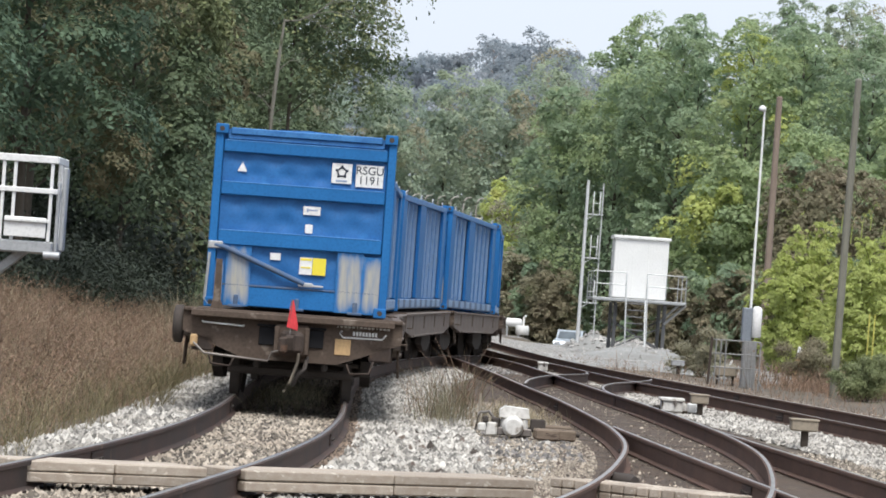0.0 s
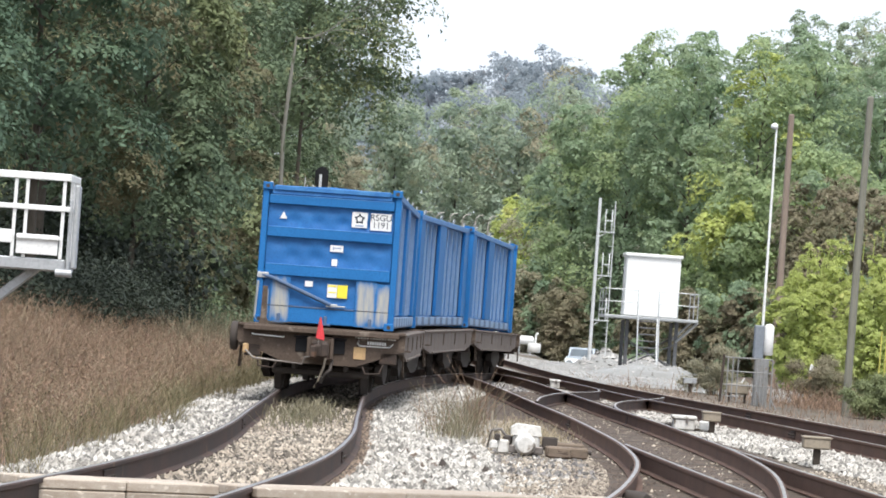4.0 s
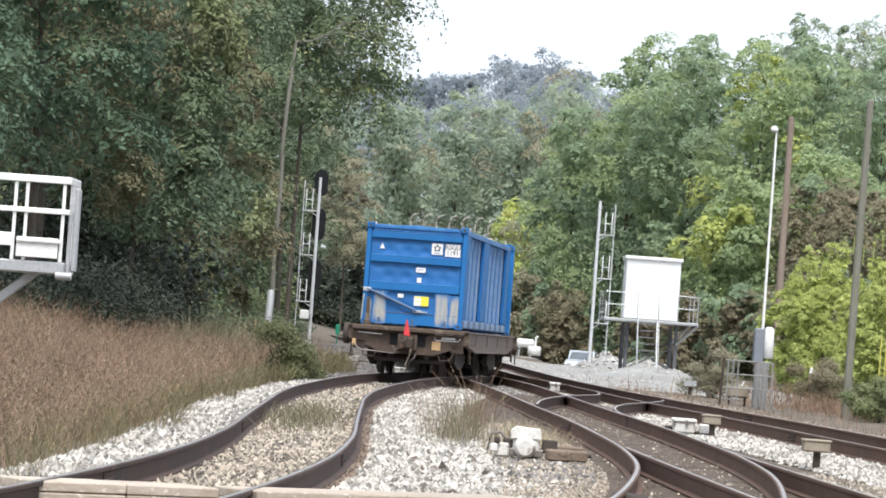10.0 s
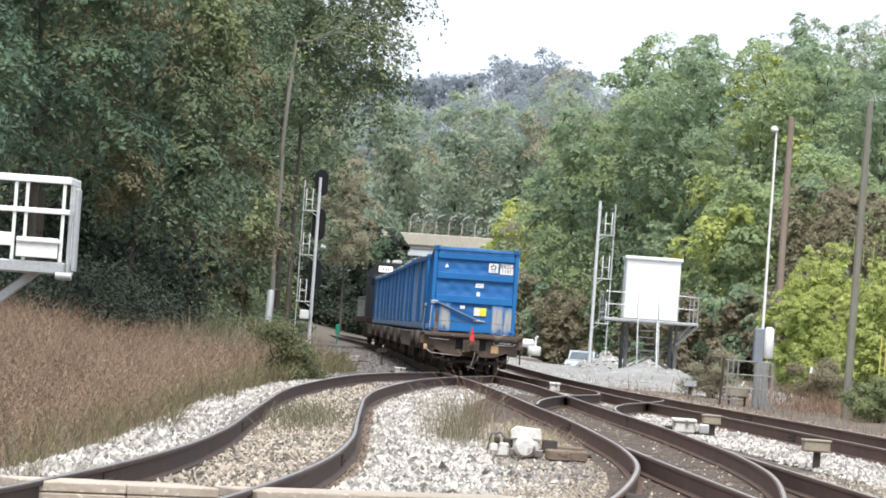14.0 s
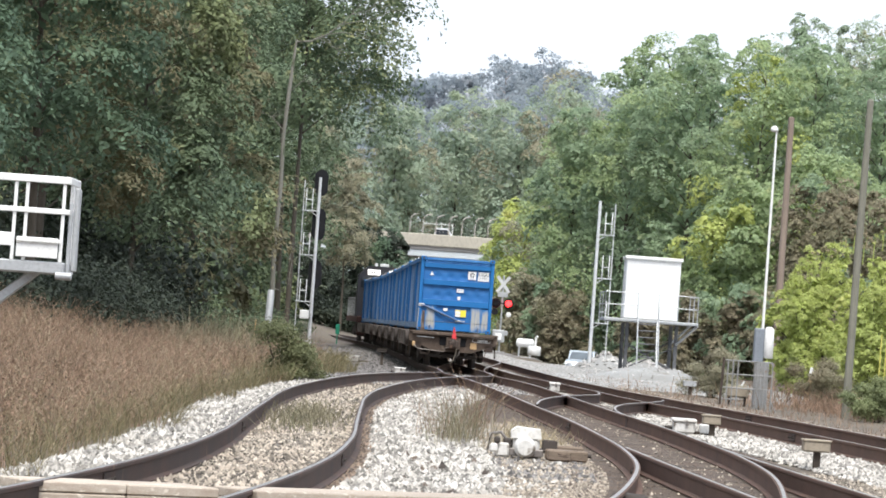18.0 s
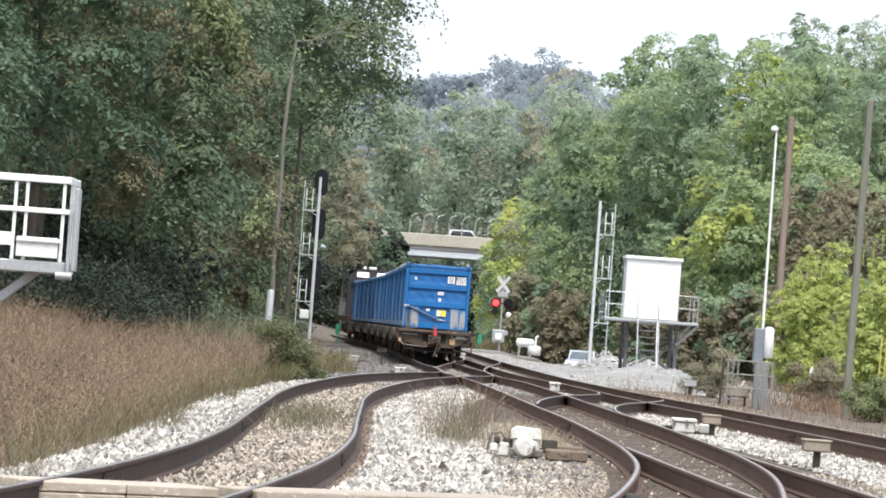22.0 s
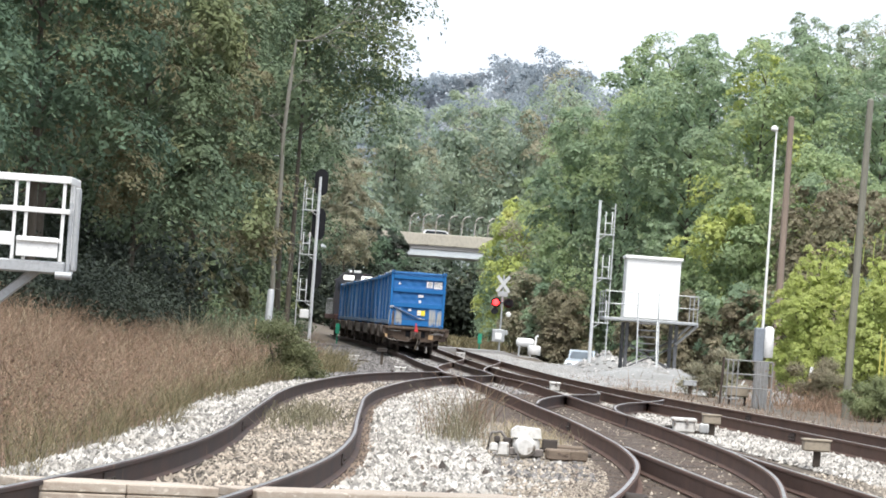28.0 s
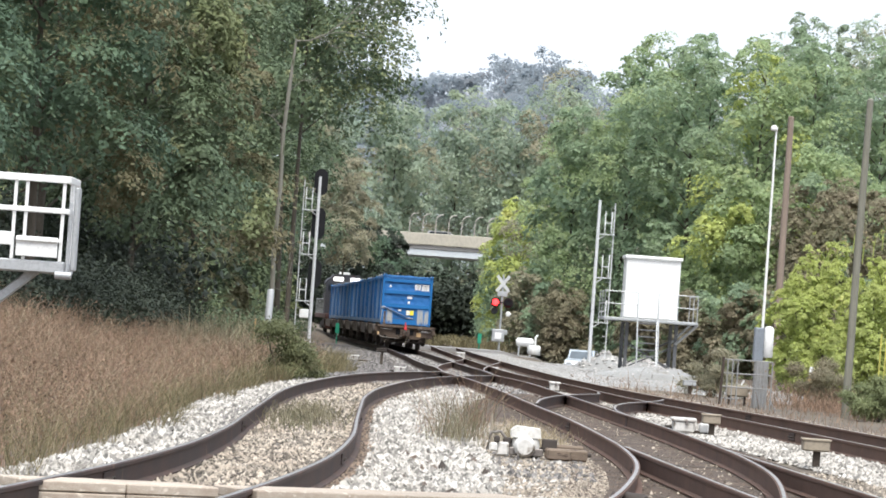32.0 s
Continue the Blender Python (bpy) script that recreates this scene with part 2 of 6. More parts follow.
def scuffed(name, paint, primer):
    """Paint rubbed through to primer in soft upright streaks, most in the middle of the piece."""
    m = material(name, paint, 0.6, 0, tuple(c * 0.85 for c in paint), 2, 25, 0.5)
    n, l = m.node_tree.nodes, m.node_tree.links
    p = n["Principled BSDF"]
    old = p.inputs["Base Color"].links[0].from_socket
    co = n.new("ShaderNodeTexCoord")
    sp = n.new("ShaderNodeSeparateXYZ")
    l.new(co.outputs["Generated"], sp.inputs[0])

    def calc(op, a, b=None):
        x = n.new("ShaderNodeMath")
        x.operation, x.use_clamp = op, False
        for s, val in zip(x.inputs, (a, b)):
            if val is None:
                continue
            if isinstance(val, (int, float)):
                s.default_value = val
            else:
                l.new(val, s)
        return x.outputs[0]

    def edge(v):
        return calc("SUBTRACT", 1.0, calc("POWER", calc("ABSOLUTE", calc("SUBTRACT", calc("MULTIPLY", v, 2.0), 1.0)), 4.0))

    mp = n.new("ShaderNodeMapping")
    mp.inputs["Scale"].default_value = (14, 1, 2.2)
    l.new(co.outputs["Object"], mp.inputs[0])
    t = n.new("ShaderNodeTexNoise")
    t.inputs["Scale"].default_value, t.inputs["Detail"].default_value = 1.0, 5
    l.new(mp.outputs[0], t.inputs["Vector"])
    r = n.new("ShaderNodeMapRange")
    r.inputs[1].default_value, r.inputs[2].default_value = 0.1, 0.85
    l.new(calc("ADD", calc("MULTIPLY", calc("MULTIPLY", edge(sp.outputs[0]), edge(sp.outputs[2])), 0.75), calc("MULTIPLY", calc("SUBTRACT", t.outputs[0], 0.5), 1.3)), r.inputs[0])
    x = n.new("ShaderNodeMix")
    x.data_type = "RGBA"
    l.new(r.outputs[0], x.inputs[0])
    l.new(old, x.inputs[6])
    x.inputs[7].default_value = (*primer, 1)
    l.new(x.outputs[2], p.inputs["Base Color"])
    return m


M_SCUFF = scuffed("rubbed_blue_paint", (0.022, 0.165, 0.43), (0.4, 0.385, 0.335))
# Hillside colour includes the haze of distance.
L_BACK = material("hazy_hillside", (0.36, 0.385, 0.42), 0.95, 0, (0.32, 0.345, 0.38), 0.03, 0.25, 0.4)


# ---- building blocks ----
class Geo:
    """Collects corners and faces for one mesh."""

    def __init__(self):
        self.v, self.f, self.smooth = [], [], []

    def add(self, verts, faces, smooth=False):
        k = len(self.v)
        self.v += [tuple(p) for p in verts]
        self.f += [tuple(k + i for i in q) for q in faces]
        self.smooth += [smooth] * len(faces)
        return self

    def box(self, c, size, bev=0.01, turn=None):
        """A box with chamfered edges, centre c."""
        hx, hy, hz = (d / 2 for d in size)
        b = min(bev, hx * 0.5, hy * 0.5, hz * 0.5)
        vs, ids = [], {}
        for sx in (-1, 1):
            for sy in (-1, 1):
                for sz in (-1, 1):
                    for ax in range(3):
                        p = [sx * (hx - b), sy * (hy - b), sz * (hz - b)]
                        p[ax] = (sx * hx, sy * hy, sz * hz)[ax]
                        ids[sx, sy, sz, ax] = len(vs)
                        vs.append(p)
        fs = []
        for ax in range(3):
            o = [i for i in range(3) if i != ax]
            for s in (-1, 1):
                quad = []
                for q in ((-1, -1), (1, -1), (1, 1), (-1, 1)):
                    k = [0, 0, 0]
                    k[ax], k[o[0]], k[o[1]] = s, q[0], q[1]
                    quad.append(ids[(*k, ax)])
                fs.append(quad if (s > 0) == (ax != 1) else quad[::-1])
            for q in ((-1, -1), (-1, 1), (1, -1), (1, 1)):
                k0, k1 = [0, 0, 0], [0, 0, 0]
                for k, e in ((k0, -1), (k1, 1)):
                    k[ax], k[o[0]], k[o[1]] = e, q[0], q[1]
                fs.append([ids[(*k0, o[0])], ids[(*k0, o[1])], ids[(*k1, o[1])], ids[(*k1, o[0])]])
        for sx in (-1, 1):
            for sy in (-1, 1):
                for sz in (-1, 1):
                    fs.append([ids[sx, sy, sz, a] for a in range(3)])
        turn = turn or Matrix()
        c = Vector(c)
        return self.add([turn @ Vector(p) + c for p in vs], fs)

    def tube(self, pts, radii, seg=8, cap=True, smooth=True):
        """A round bar along points; radii is one number or one for each point."""
        pts = [Vector(p) for p in pts]
        if not isinstance(radii, (list, tuple)):
            radii = [radii] * len(pts)
        vs, fs = [], []
        for i, p in enumerate(pts):
            d = (pts[min(i + 1, len(pts) - 1)] - pts[max(i - 1, 0)]).normalized()
            a = d.cross(Vector((0, 0, 1)) if abs(d.z) < 0.9 else Vector((1, 0, 0))).normalized()
            b = d.cross(a)
            vs += [p + (a * math.cos(2 * math.pi * k / seg) + b * math.sin(2 * math.pi * k / seg)) * radii[i] for k in range(seg)]
        for i in range(len(pts) - 1):
            for k in range(seg):
                fs.append([i * seg + k, i * seg + (k + 1) % seg, (i + 1) * seg + (k + 1) % seg, (i + 1) * seg + k])
        self.add(vs, fs, smooth)
        if cap:
            self.add(vs[:seg], [list(range(seg))[::-1]])
            self.add(vs[-seg:], [list(range(seg))])
        return self

    def sweep(self, pts, profile, closed=True):
        """A profile of (sideways, up) drawn along points on the ground."""
        pts = [Vector(p) for p in pts]
        vs, fs, n = [], [], len(profile)
        for i, p in enumerate(pts):
            d = pts[min(i + 1, len(pts) - 1)] - pts[max(i - 1, 0)]
            d.z = 0
            d.normalize()
            r = Vector((d.y, -d.x, 0))
            vs += [p + r * a + Vector((0, 0, h)) for a, h in profile]
        for i in range(len(pts) - 1):
            for k in range(n if closed else n - 1):
                fs.append([i * n + k, i * n + (k + 1) % n, (i + 1) * n + (k + 1) % n, (i + 1) * n + k])
        self.add(vs, fs)
        if closed:
            self.add(vs[:n], [list(range(n))])
            self.add(vs[-n:], [list(range(n))[::-1]])
        return self

    def prism(self, outline, y0, y1):
        """An outline of (x, z) drawn from y0 to y1."""
        n = len(outline)
        vs = [(x, y0, z) for x, z in outline] + [(x, y1, z) for x, z in outline]
        fs = [[k, (k + 1) % n, n + (k + 1) % n, n + k] for k in range(n)]
        return self.add(vs, fs + [list(range(n))[::-1], list(range(n, 2 * n))])

    def lathe(self, c, axis, profile, seg=16):
        """A turned body: profile of (along the axis, radius)."""
        return self.tube([Vector(c) + Vector(axis) * a for a, r in profile], [r for a, r in profile], seg)

    def mesh(self, name, mat):
        me = bpy.data.meshes.new(name)
        me.from_pydata(self.v, [], self.f)
        me.polygons.foreach_set("use_smooth", self.smooth)
        me.materials.append(mat)
        return me


def part(name, geo, mat, parent, label="", at=None):
    ob = new(name, geo.mesh(name, mat) if isinstance(geo, Geo) else geo)
    ob.parent = parent
    if at is not None:
        ob.matrix_basis = at
    return tagged(ob, label) if label else ob


def thing(name, m, label, category, group="", kind=""):
    ob = new(name)
    ob.empty_display_size = 0.1
    ob.matrix_basis = m
    return tagged(ob, label, category, group, kind)


def solid(name, geo, mat, label, category="", group="", kind="", m=None):
    ob = new(name, geo.mesh(name, mat))
    if m is not None:
        ob.matrix_basis = m
    return tagged(ob, label, category, group, kind)


def big_mesh(name, verts, faces, mat):
    """A mesh from arrays, all faces with the same number of corners."""
    me = bpy.data.meshes.new(name)
    nf, k = faces.shape
    me.vertices.add(len(verts))
    me.vertices.foreach_set("co", verts.astype(np.float32).ravel())
    me.loops.add(nf * k)
    me.loops.foreach_set("vertex_index", faces.astype(np.int32).ravel())
    me.polygons.add(nf)
    me.polygons.foreach_set("loop_start", np.arange(0, nf * k, k, dtype=np.int32))
    me.update(calc_edges=True)
    me.materials.append(mat)
    return me


def smoothstep(a, b, x):
    t = np.clip((np.asarray(x, float) - a) / (b - a), 0, 1)
    return t * t * (3 - 2 * t)


def spline(nodes):
    """A smooth function through (place along, value) nodes."""
    x = np.array([n[0] for n in nodes], float)
    y = np.array([n[1] for n in nodes], float)
    m = np.gradient(y, x)

    def value(t):
        t = np.asarray(t, float)
        i = np.clip(np.searchsorted(x, t) - 1, 0, len(x) - 2)
        h = x[i + 1] - x[i]
        s = (t - x[i]) / h
        return ((2 * s**3 - 3 * s**2 + 1) * y[i] + (s**3 - 2 * s**2 + s) * h * m[i] + (3 * s**2 - 2 * s**3) * y[i + 1] + (s**3 - s**2) * h * m[i + 1])
    return value


# ---- the lie of the land ----
def rise(x, y):
    """Height of the railhead level: a low hump on the left-hand track."""
    return 0.12 * np.exp(-((np.asarray(y, float) - 87) / 14) ** 2) * (1 - smoothstep(2.0, 5.0, x))


def land(x, y):
    """Height of the ground."""
    x, y = np.asarray(x, float), np.asarray(y, float)
    z = rise(x, y) - 0.275
    z = z - 0.25 * smoothstep(-3.6, -5.2, x) * smoothstep(300, 200, y) + 1.2 * smoothstep(-5.2, -14, x)
    z = z - 0.95 * smoothstep(5.8, 8.0, x) * smoothstep(172, 198, y) * smoothstep(245, 225, y)
    z = z - 0.18 * smoothstep(8.2, 10, x) * smoothstep(150, 60, y)
    z = z + 9.0 * smoothstep(14, 60, x) * smoothstep(100, 260, y) + 7.0 * smoothstep(-14, -60, x)
    z = z + (8.6 - z) * smoothstep(28, 45, np.abs(x)) * smoothstep(325, 345, y) * smoothstep(385, 368, y)
    z = z + 0.03 * np.sin(x * 1.3 + 0.4 * y) * np.cos(0.7 * y - x) * smoothstep(3.5, 5.5, np.abs(x - 1.5))
    return z


TRACK_A = spline([(-60, -12.0), (-20, -7.0), (10, -3.75), (20, -2.85), (26, -2.33), (31, -1.97), (36, -1.74), (42, -1.67), (50, -1.78), (57, -1.88), (64, -1.95),
                  (70, -1.86), (76, -1.55), (81.6, -1.1), (86, -0.6), (90, -0.15), (94, 0.28), (98, 0.66), (102, 0.92), (106, 0.98), (112, 0.84),
                  (120, 0.44), (130, 0.04), (142, -0.36), (156, -0.88), (166, -1.27), (174, -1.57), (188, -2.25), (220, -4.1), (256, -6.4), (300, -10.0), (380, -18.0)])
TRACK_B = spline([(-60, -16), (0, -3.0), (20, 0.75), (26, 1.7), (30, 2.25), (35, 2.75), (40, 3.1), (45, 3.22), (52, 3.15), (60, 2.95), (66, 2.7), (74, 2.33), (82, 1.85), (90, 1.4), (98, 1.08), (104, 0.97)])
TRACK_B2 = spline([(-60, 7.8), (20, 4.45), (30, 4.0), (36, 3.72), (42, 3.45), (48, 3.22), (54, 3.1)])
TRACK_X = spline([(60, 2.95), (64, 2.78), (68, 2.76), (72, 2.98), (76, 3.45), (80, 4.15), (83, 4.6), (88, 4.75)])
TRACK_C = spline([(-60, 16.5), (20, 10.3), (55, 7.6), (70, 6.4), (84, 5.1), (93, 4.35), (108, 3.4), (124, 2.8), (140, 2.3), (180, 1.25), (232, 0.0), (300, -2.2), (420, -8)])
TRACK_E = spline([(106, 0.95), (114, 0.85), (124, 1.05), (135, 1.5), (148, 1.95), (160, 1.8)])


def line_points(track, y0, y1, off=0.0, step=1.0, z=0.0):
    ys = np.linspace(y0, y1, max(2, int((y1 - y0) / step) + 1))
    xs = track(ys)
    dx = np.gradient(xs, ys)
    k = 1 / np.sqrt(1 + dx * dx)
    px, py = xs + off * k, ys - off * dx * k
    return [(a, b, c) for a, b, c in zip(px, py, rise(px, py) + z)]


# Ground: one sheet out to the horizon.
gx = np.unique(np.concatenate([np.linspace(-1500, -60, 14), np.linspace(-60, -16, 23), np.linspace(-16, 16, 97), np.linspace(16, 60, 23), np.linspace(60, 1500, 14)]))
gy = np.unique(np.concatenate([np.linspace(-400, -20, 8), np.linspace(-20, 130, 201), np.linspace(130, 320, 96), np.linspace(320, 3000, 30)]))
GX, GY = np.meshgrid(gx, gy)
gv = np.stack([GX, GY, land(GX, GY)], -1).reshape(-1, 3)
gi = np.arange(len(gx) * len(gy)).reshape(len(gy), len(gx))
gf = np.stack([gi[:-1, :-1], gi[:-1, 1:], gi[1:, 1:], gi[1:, :-1]], -1).reshape(-1, 4)
ground = tagged(new("ground", big_mesh("ground", gv, gf, M_GROUND)), "brown soil and dry weeds beside the railway tracks", kind="structure")
ground.data.polygons.foreach_set("use_smooth", [True] * len(gf))


def bed(name, track, y0, y1, half, mat, lift, label):
    g = Geo()
    g.sweep(line_points(track, y0, y1, 0, 2, 0), [(-half - 0.5, -0.32), (-half, lift), (half, lift), (half + 0.5, -0.32)])
    return solid(name, g, mat, label, kind="structure")


bed("ballast_west", TRACK_A, -50, 300, 1.5, M_BALLAST, -0.25, "pale grey crushed-stone ballast under the curved track")
bed("ballast_middle", TRACK_B, -50, 104, 1.75, M_DIRTY, -0.247, "dark oily ballast under the turnout track")
bed("ballast_east", TRACK_C, -50, 300, 1.6, M_BALLAST, -0.243, "pale ballast under the main track")

dust = Geo()
dust.sweep([(x, y, z - 0.3 * float(1 - smoothstep(86, 100, y))) for x, y, z in line_points(TRACK_A, 84, 215, 0, 2, 0)], [(-5.2, -0.6), (-4.4, -0.26), (2.4, -0.257), (2.6, -0.6)])
solid("dusty_ground", dust, M_DUST, "dusty grey ground around the far turnouts", kind="structure")

# Rails: flange, web and head, with a polished strip on top.
RAIL = [(-0.075, -0.235), (0.075, -0.235), (0.075, -0.22), (0.014, -0.2), (0.01, -0.05), (0.036, -0.038), (0.037, -0.008), (0.03, -0.001), (-0.03, -0.001), (-0.037, -0.008), (-0.036, -0.038), (-0.01, -0.05), (-0.014, -0.2), (-0.075, -0.22)]
HEAD = [(-0.021, -0.004), (0.021, -0.004), (0.016, 0.003), (-0.016, 0.003)]
tie_geo = Geo().box((0, 0, 0), (2.55, 0.23, 0.17), 0.012)
tie_mesh = tie_geo.mesh("tie", M_TIE)


def railway(label, track, y0, y1, ties, mat=None, sides=(-1, 1), cut=((0, 0), (0, 0))):
    mat = mat or M_RAIL
    t = thing("railway_track", pose(0, 0, 0), label, "track", "railway tracks")
    for i, s in enumerate(sides):
        a, b = y0 + cut[i][0], y1 - cut[i][1]
        r = part("rail", Geo().sweep(line_points(track, a, b, s * 0.753, 0.8), RAIL), mat, t)
        part("running_surface", Geo().sweep(line_points(track, a, b, s * 0.753, 0.8), HEAD), M_SHINE, r, "polished steel running surface")
    if ties:
        for (x, y, z) in line_points(track, ties[0], ties[1], 0, 0.52):
            dx = float(track(y + 0.5) - track(y - 0.5))
            part("tie", tie_mesh, None, t, at=pose(x, y, z - 0.333 + random.uniform(-0.012, 0.012), random.uniform(-1, 1), 0, math.degrees(math.atan(-dx)) + random.uniform(-1.5, 1.5)))
    return t


railway("curved track with dark rusty rails and polished heads", TRACK_A, -50, 300, (20, 110))
railway("curving turnout track with polished rails over rusty dirt", TRACK_B, -50, 104, (22, 102), M_RAIL_RED)
railway("red-rusted diverging rails of the turnout", TRACK_B2, -50, 54, None, M_RAIL_RED, cut=((0, 8), (0, 6)))
railway("tightly curved connecting rails between two tracks", TRACK_X, 60, 88, None, cut=((8, 2), (4, 4)))
railway("straight main track with red-brown rusty rails", TRACK_C, -50, 300, (45, 130), M_RAIL_RED)
railway("far crossover rails joining the main track", TRACK_E, 106, 160, None, M_RAIL_RED)


def rail_joint(track, y, off, side):
    """A bolted joint bar against the web of a rail."""
    x, yy, z = line_points(track, y - 0.5, y + 0.5, off, 0.5)[1]
    dx = float(track(y + 0.5) - track(y - 0.5))
    t = thing("rail_joint", pose(x, yy, z, 0, 0, math.degrees(math.atan(-dx))), "rusty bolted joint bar on the rail web", "joint bar", "rail joints")
    part("bar", Geo().prism([(side * 0.014, -0.19), (side * 0.032, -0.17), (side * 0.02, -0.12), (side * 0.03, -0.06), (side * 0.014, -0.05)], -0.3, 0.3), M_RAIL, t)
    for k in (-0.22, -0.08, 0.08, 0.22):
        part("bolt", Geo().tube([(side * 0.03, k, -0.12), (side * 0.05, k, -0.12)], 0.018, 6), M_BLACK, t)


for track, y, off, side in ((TRACK_A, 30.6, -0.753, 1), (TRACK_A, 47.0, -0.753, 1), (TRACK_A, 38.5, 0.753, 1), (TRACK_A, 54.0, 0.753, 1), (TRACK_B, 41.0, -0.753, -1), (TRACK_B, 58.0, -0.753, -1), (TRACK_B2, 33.0, -0.753, -1), (TRACK_C, 62.0, -0.753, -1), (TRACK_C, 75.0, 0.753, -1)):
    rail_joint(track, y, off, side)


# ---- the train ----
DECK, CLEN, CWID, CHGT, PITCH = 1.17, 11.9, 2.438, 2.44, 12.4


def lettering(name, text, size, parent, at, mat, label=""):
    cu = bpy.data.curves.new(name, "FONT")
    cu.body, cu.size, cu.align_x, cu.align_y, cu.extrude, cu.space_line = text, size, "CENTER", "CENTER", 0.002, 0.85
    tmp = bpy.data.objects.new(name, cu)
    me = bpy.data.meshes.new_from_object(tmp.evaluated_get(bpy.context.evaluated_depsgraph_get()))
    bpy.data.objects.remove(tmp)
    me.materials.clear()
    me.materials.append(mat)
    return part(name, me, None, parent, label, at)


M_DOOR = material("blue_door_paint", (0.019, 0.145, 0.4), 0.55, 0, (0.016, 0.12, 0.34), 1.5, 30, 0.5, 0.001, (0.03, 0.18, 0.44), 0.62)


def bulged(x0, x1, z0, z1, y, n, depth):
    """A sheet dented between its supports: round bulges, a row below the upper edge and a staggered one over the lower."""
    g = Geo()
    nx, nz = n * 10, 14
    rng = np.random.default_rng(int(z0 * 100))
    w, h = (x1 - x0) / n, z1 - z0
    spots = [(x0 + w * (k + 0.5) + rng.normal(0, 0.03), z1 - 0.16 * h, rng.uniform(0.6, 1.2)) for k in range(n)] + [(x0 + w * (k + 1) + rng.normal(0, 0.03), z0 + 0.3 * h, rng.uniform(0.5, 1.2)) for k in range(n - 1)]
    vs, fs = [], []
    for j in range(nz + 1):
        for i in range(nx + 1):
            x, z = x0 + (x1 - x0) * i / nx, z0 + h * j / nz
            a = sum(k * math.exp(-((x - p) / (0.3 * w)) ** 2 - ((z - q) / (0.24 * h)) ** 2) for p, q, k in spots)
            vs.append((x, y + depth * a, z))
    for j in range(nz):
        for i in range(nx):
            q = j * (nx + 1) + i
            fs.append((q, q + 1, q + nx + 2, q + nx + 1))
    return g.add(vs, fs, True)


def waste_container(label):
    c = thing("shipping_container", pose(0, 0, 0), label, "container", "blue containers on the train")
    hw = CWID / 2
    for y in (0.05, CLEN - 0.05):
        for s in (-1, 1):
            part("corner_post", Geo().box((s * (hw - 0.055), y, CHGT / 2), (0.11, 0.1, CHGT - 0.1), 0.012), M_BLUE, c)
            for z in (0.06, CHGT - 0.05):
                g = Geo().box((s * (hw - 0.08), y, z), (0.17, 0.18, 0.13), 0.012)
                cc = part("corner_casting", g, M_BLUE, c)
                part("casting_hole", Geo().tube([(s * (hw - 0.08), y - 0.093 if y < 1 else y + 0.093, z), (s * (hw - 0.08), y, z)], 0.035, 10), M_BLACK, cc, "dark lashing hole")
    part("floor", Geo().box((0, CLEN / 2, 0.12), (CWID - 0.2, CLEN - 0.2, 0.12)), M_BLUE_GREY, c)
    part("roof_cover", Geo().prism([(-hw + 0.12, CHGT - 0.12), (hw - 0.12, CHGT - 0.12), (hw - 0.12, CHGT - 0.05), (0, CHGT + 0.0), (-hw + 0.12, CHGT - 0.05)], 0.1, CLEN - 0.1), M_BLUE_PALE, c)
    for s in (-1, 1):
        x = s * (hw - 0.09)
        part("side_panel", Geo().box((x - s * 0.05, CLEN / 2, CHGT / 2), (0.05, CLEN - 0.2, CHGT - 0.25), 0.005), M_BLUE, c)
        part("top_rail", Geo().box((s * (hw - 0.05), CLEN / 2, CHGT - 0.11), (0.1, CLEN - 0.22, 0.12), 0.012), M_BLUE_PALE, c)
        br = part("bottom_rail", Geo().box((s * (hw - 0.05), CLEN / 2, 0.14), (0.09, CLEN - 0.22, 0.2), 0.012), M_BLUE_GREY, c)
        for k in range(8):
            y = 0.95 + k * 1.43
            part("rail_pad", Geo().box((s * (hw - 0.02), y, 0.15), (0.05, 0.8, 0.17), 0.01), M_RIB, br)
        for y, w in ((0.55, 0.9), (5.25, 1.5), (11.4, 0.8)):
            part("flat_panel", Geo().box((s * (hw - 0.05), y, CHGT / 2 + 0.05), (0.08, w, CHGT - 0.42), 0.012), M_BLUE, c)
        for a, b, n in ((1.75, 3.85, 3), (6.8, 10.3, 4)):
            for k in range(n):
                y = a + (b - a) * k / (n - 1)
                part("rib", Geo().prism([(s * (hw - 0.12), 0.25), (s * (hw - 0.05), 0.28), (s * (hw - 0.05), CHGT - 0.2), (s * (hw - 0.12), CHGT - 0.17)], y - 0.05, y + 0.05), M_RIB, c)
        for y in (1.1, 4.9, 8.0, 10.9):
            part("tarp_hook", Geo().tube([(s * (hw - 0.08), y, CHGT - 0.06), (s * (hw - 0.06), y, CHGT + 0.05), (s * (hw - 0.06), y + 0.22, CHGT + 0.05), (s * (hw - 0.08), y + 0.24, CHGT - 0.06)], 0.016, 5), M_GALV, c)
    for y, s in ((CLEN - 0.06, 1),):
        part("end_wall", Geo().box((0, y, CHGT / 2), (CWID - 0.2, 0.06, CHGT - 0.2)), M_BLUE, c)
    d = part("door", Geo().box((0, 0.145, CHGT / 2), (CWID - 0.2, 0.05, CHGT - 0.16), 0.01), M_DOOR, c, "dented blue steel tailgate")
    for z, h in ((2.165, 0.16), (1.6, 0.18), (0.94, 0.2)):
        b = part("beam", Geo().box((0, 0.06, z), (CWID - 0.24, 0.13, h), 0.014), M_BLUE, d)
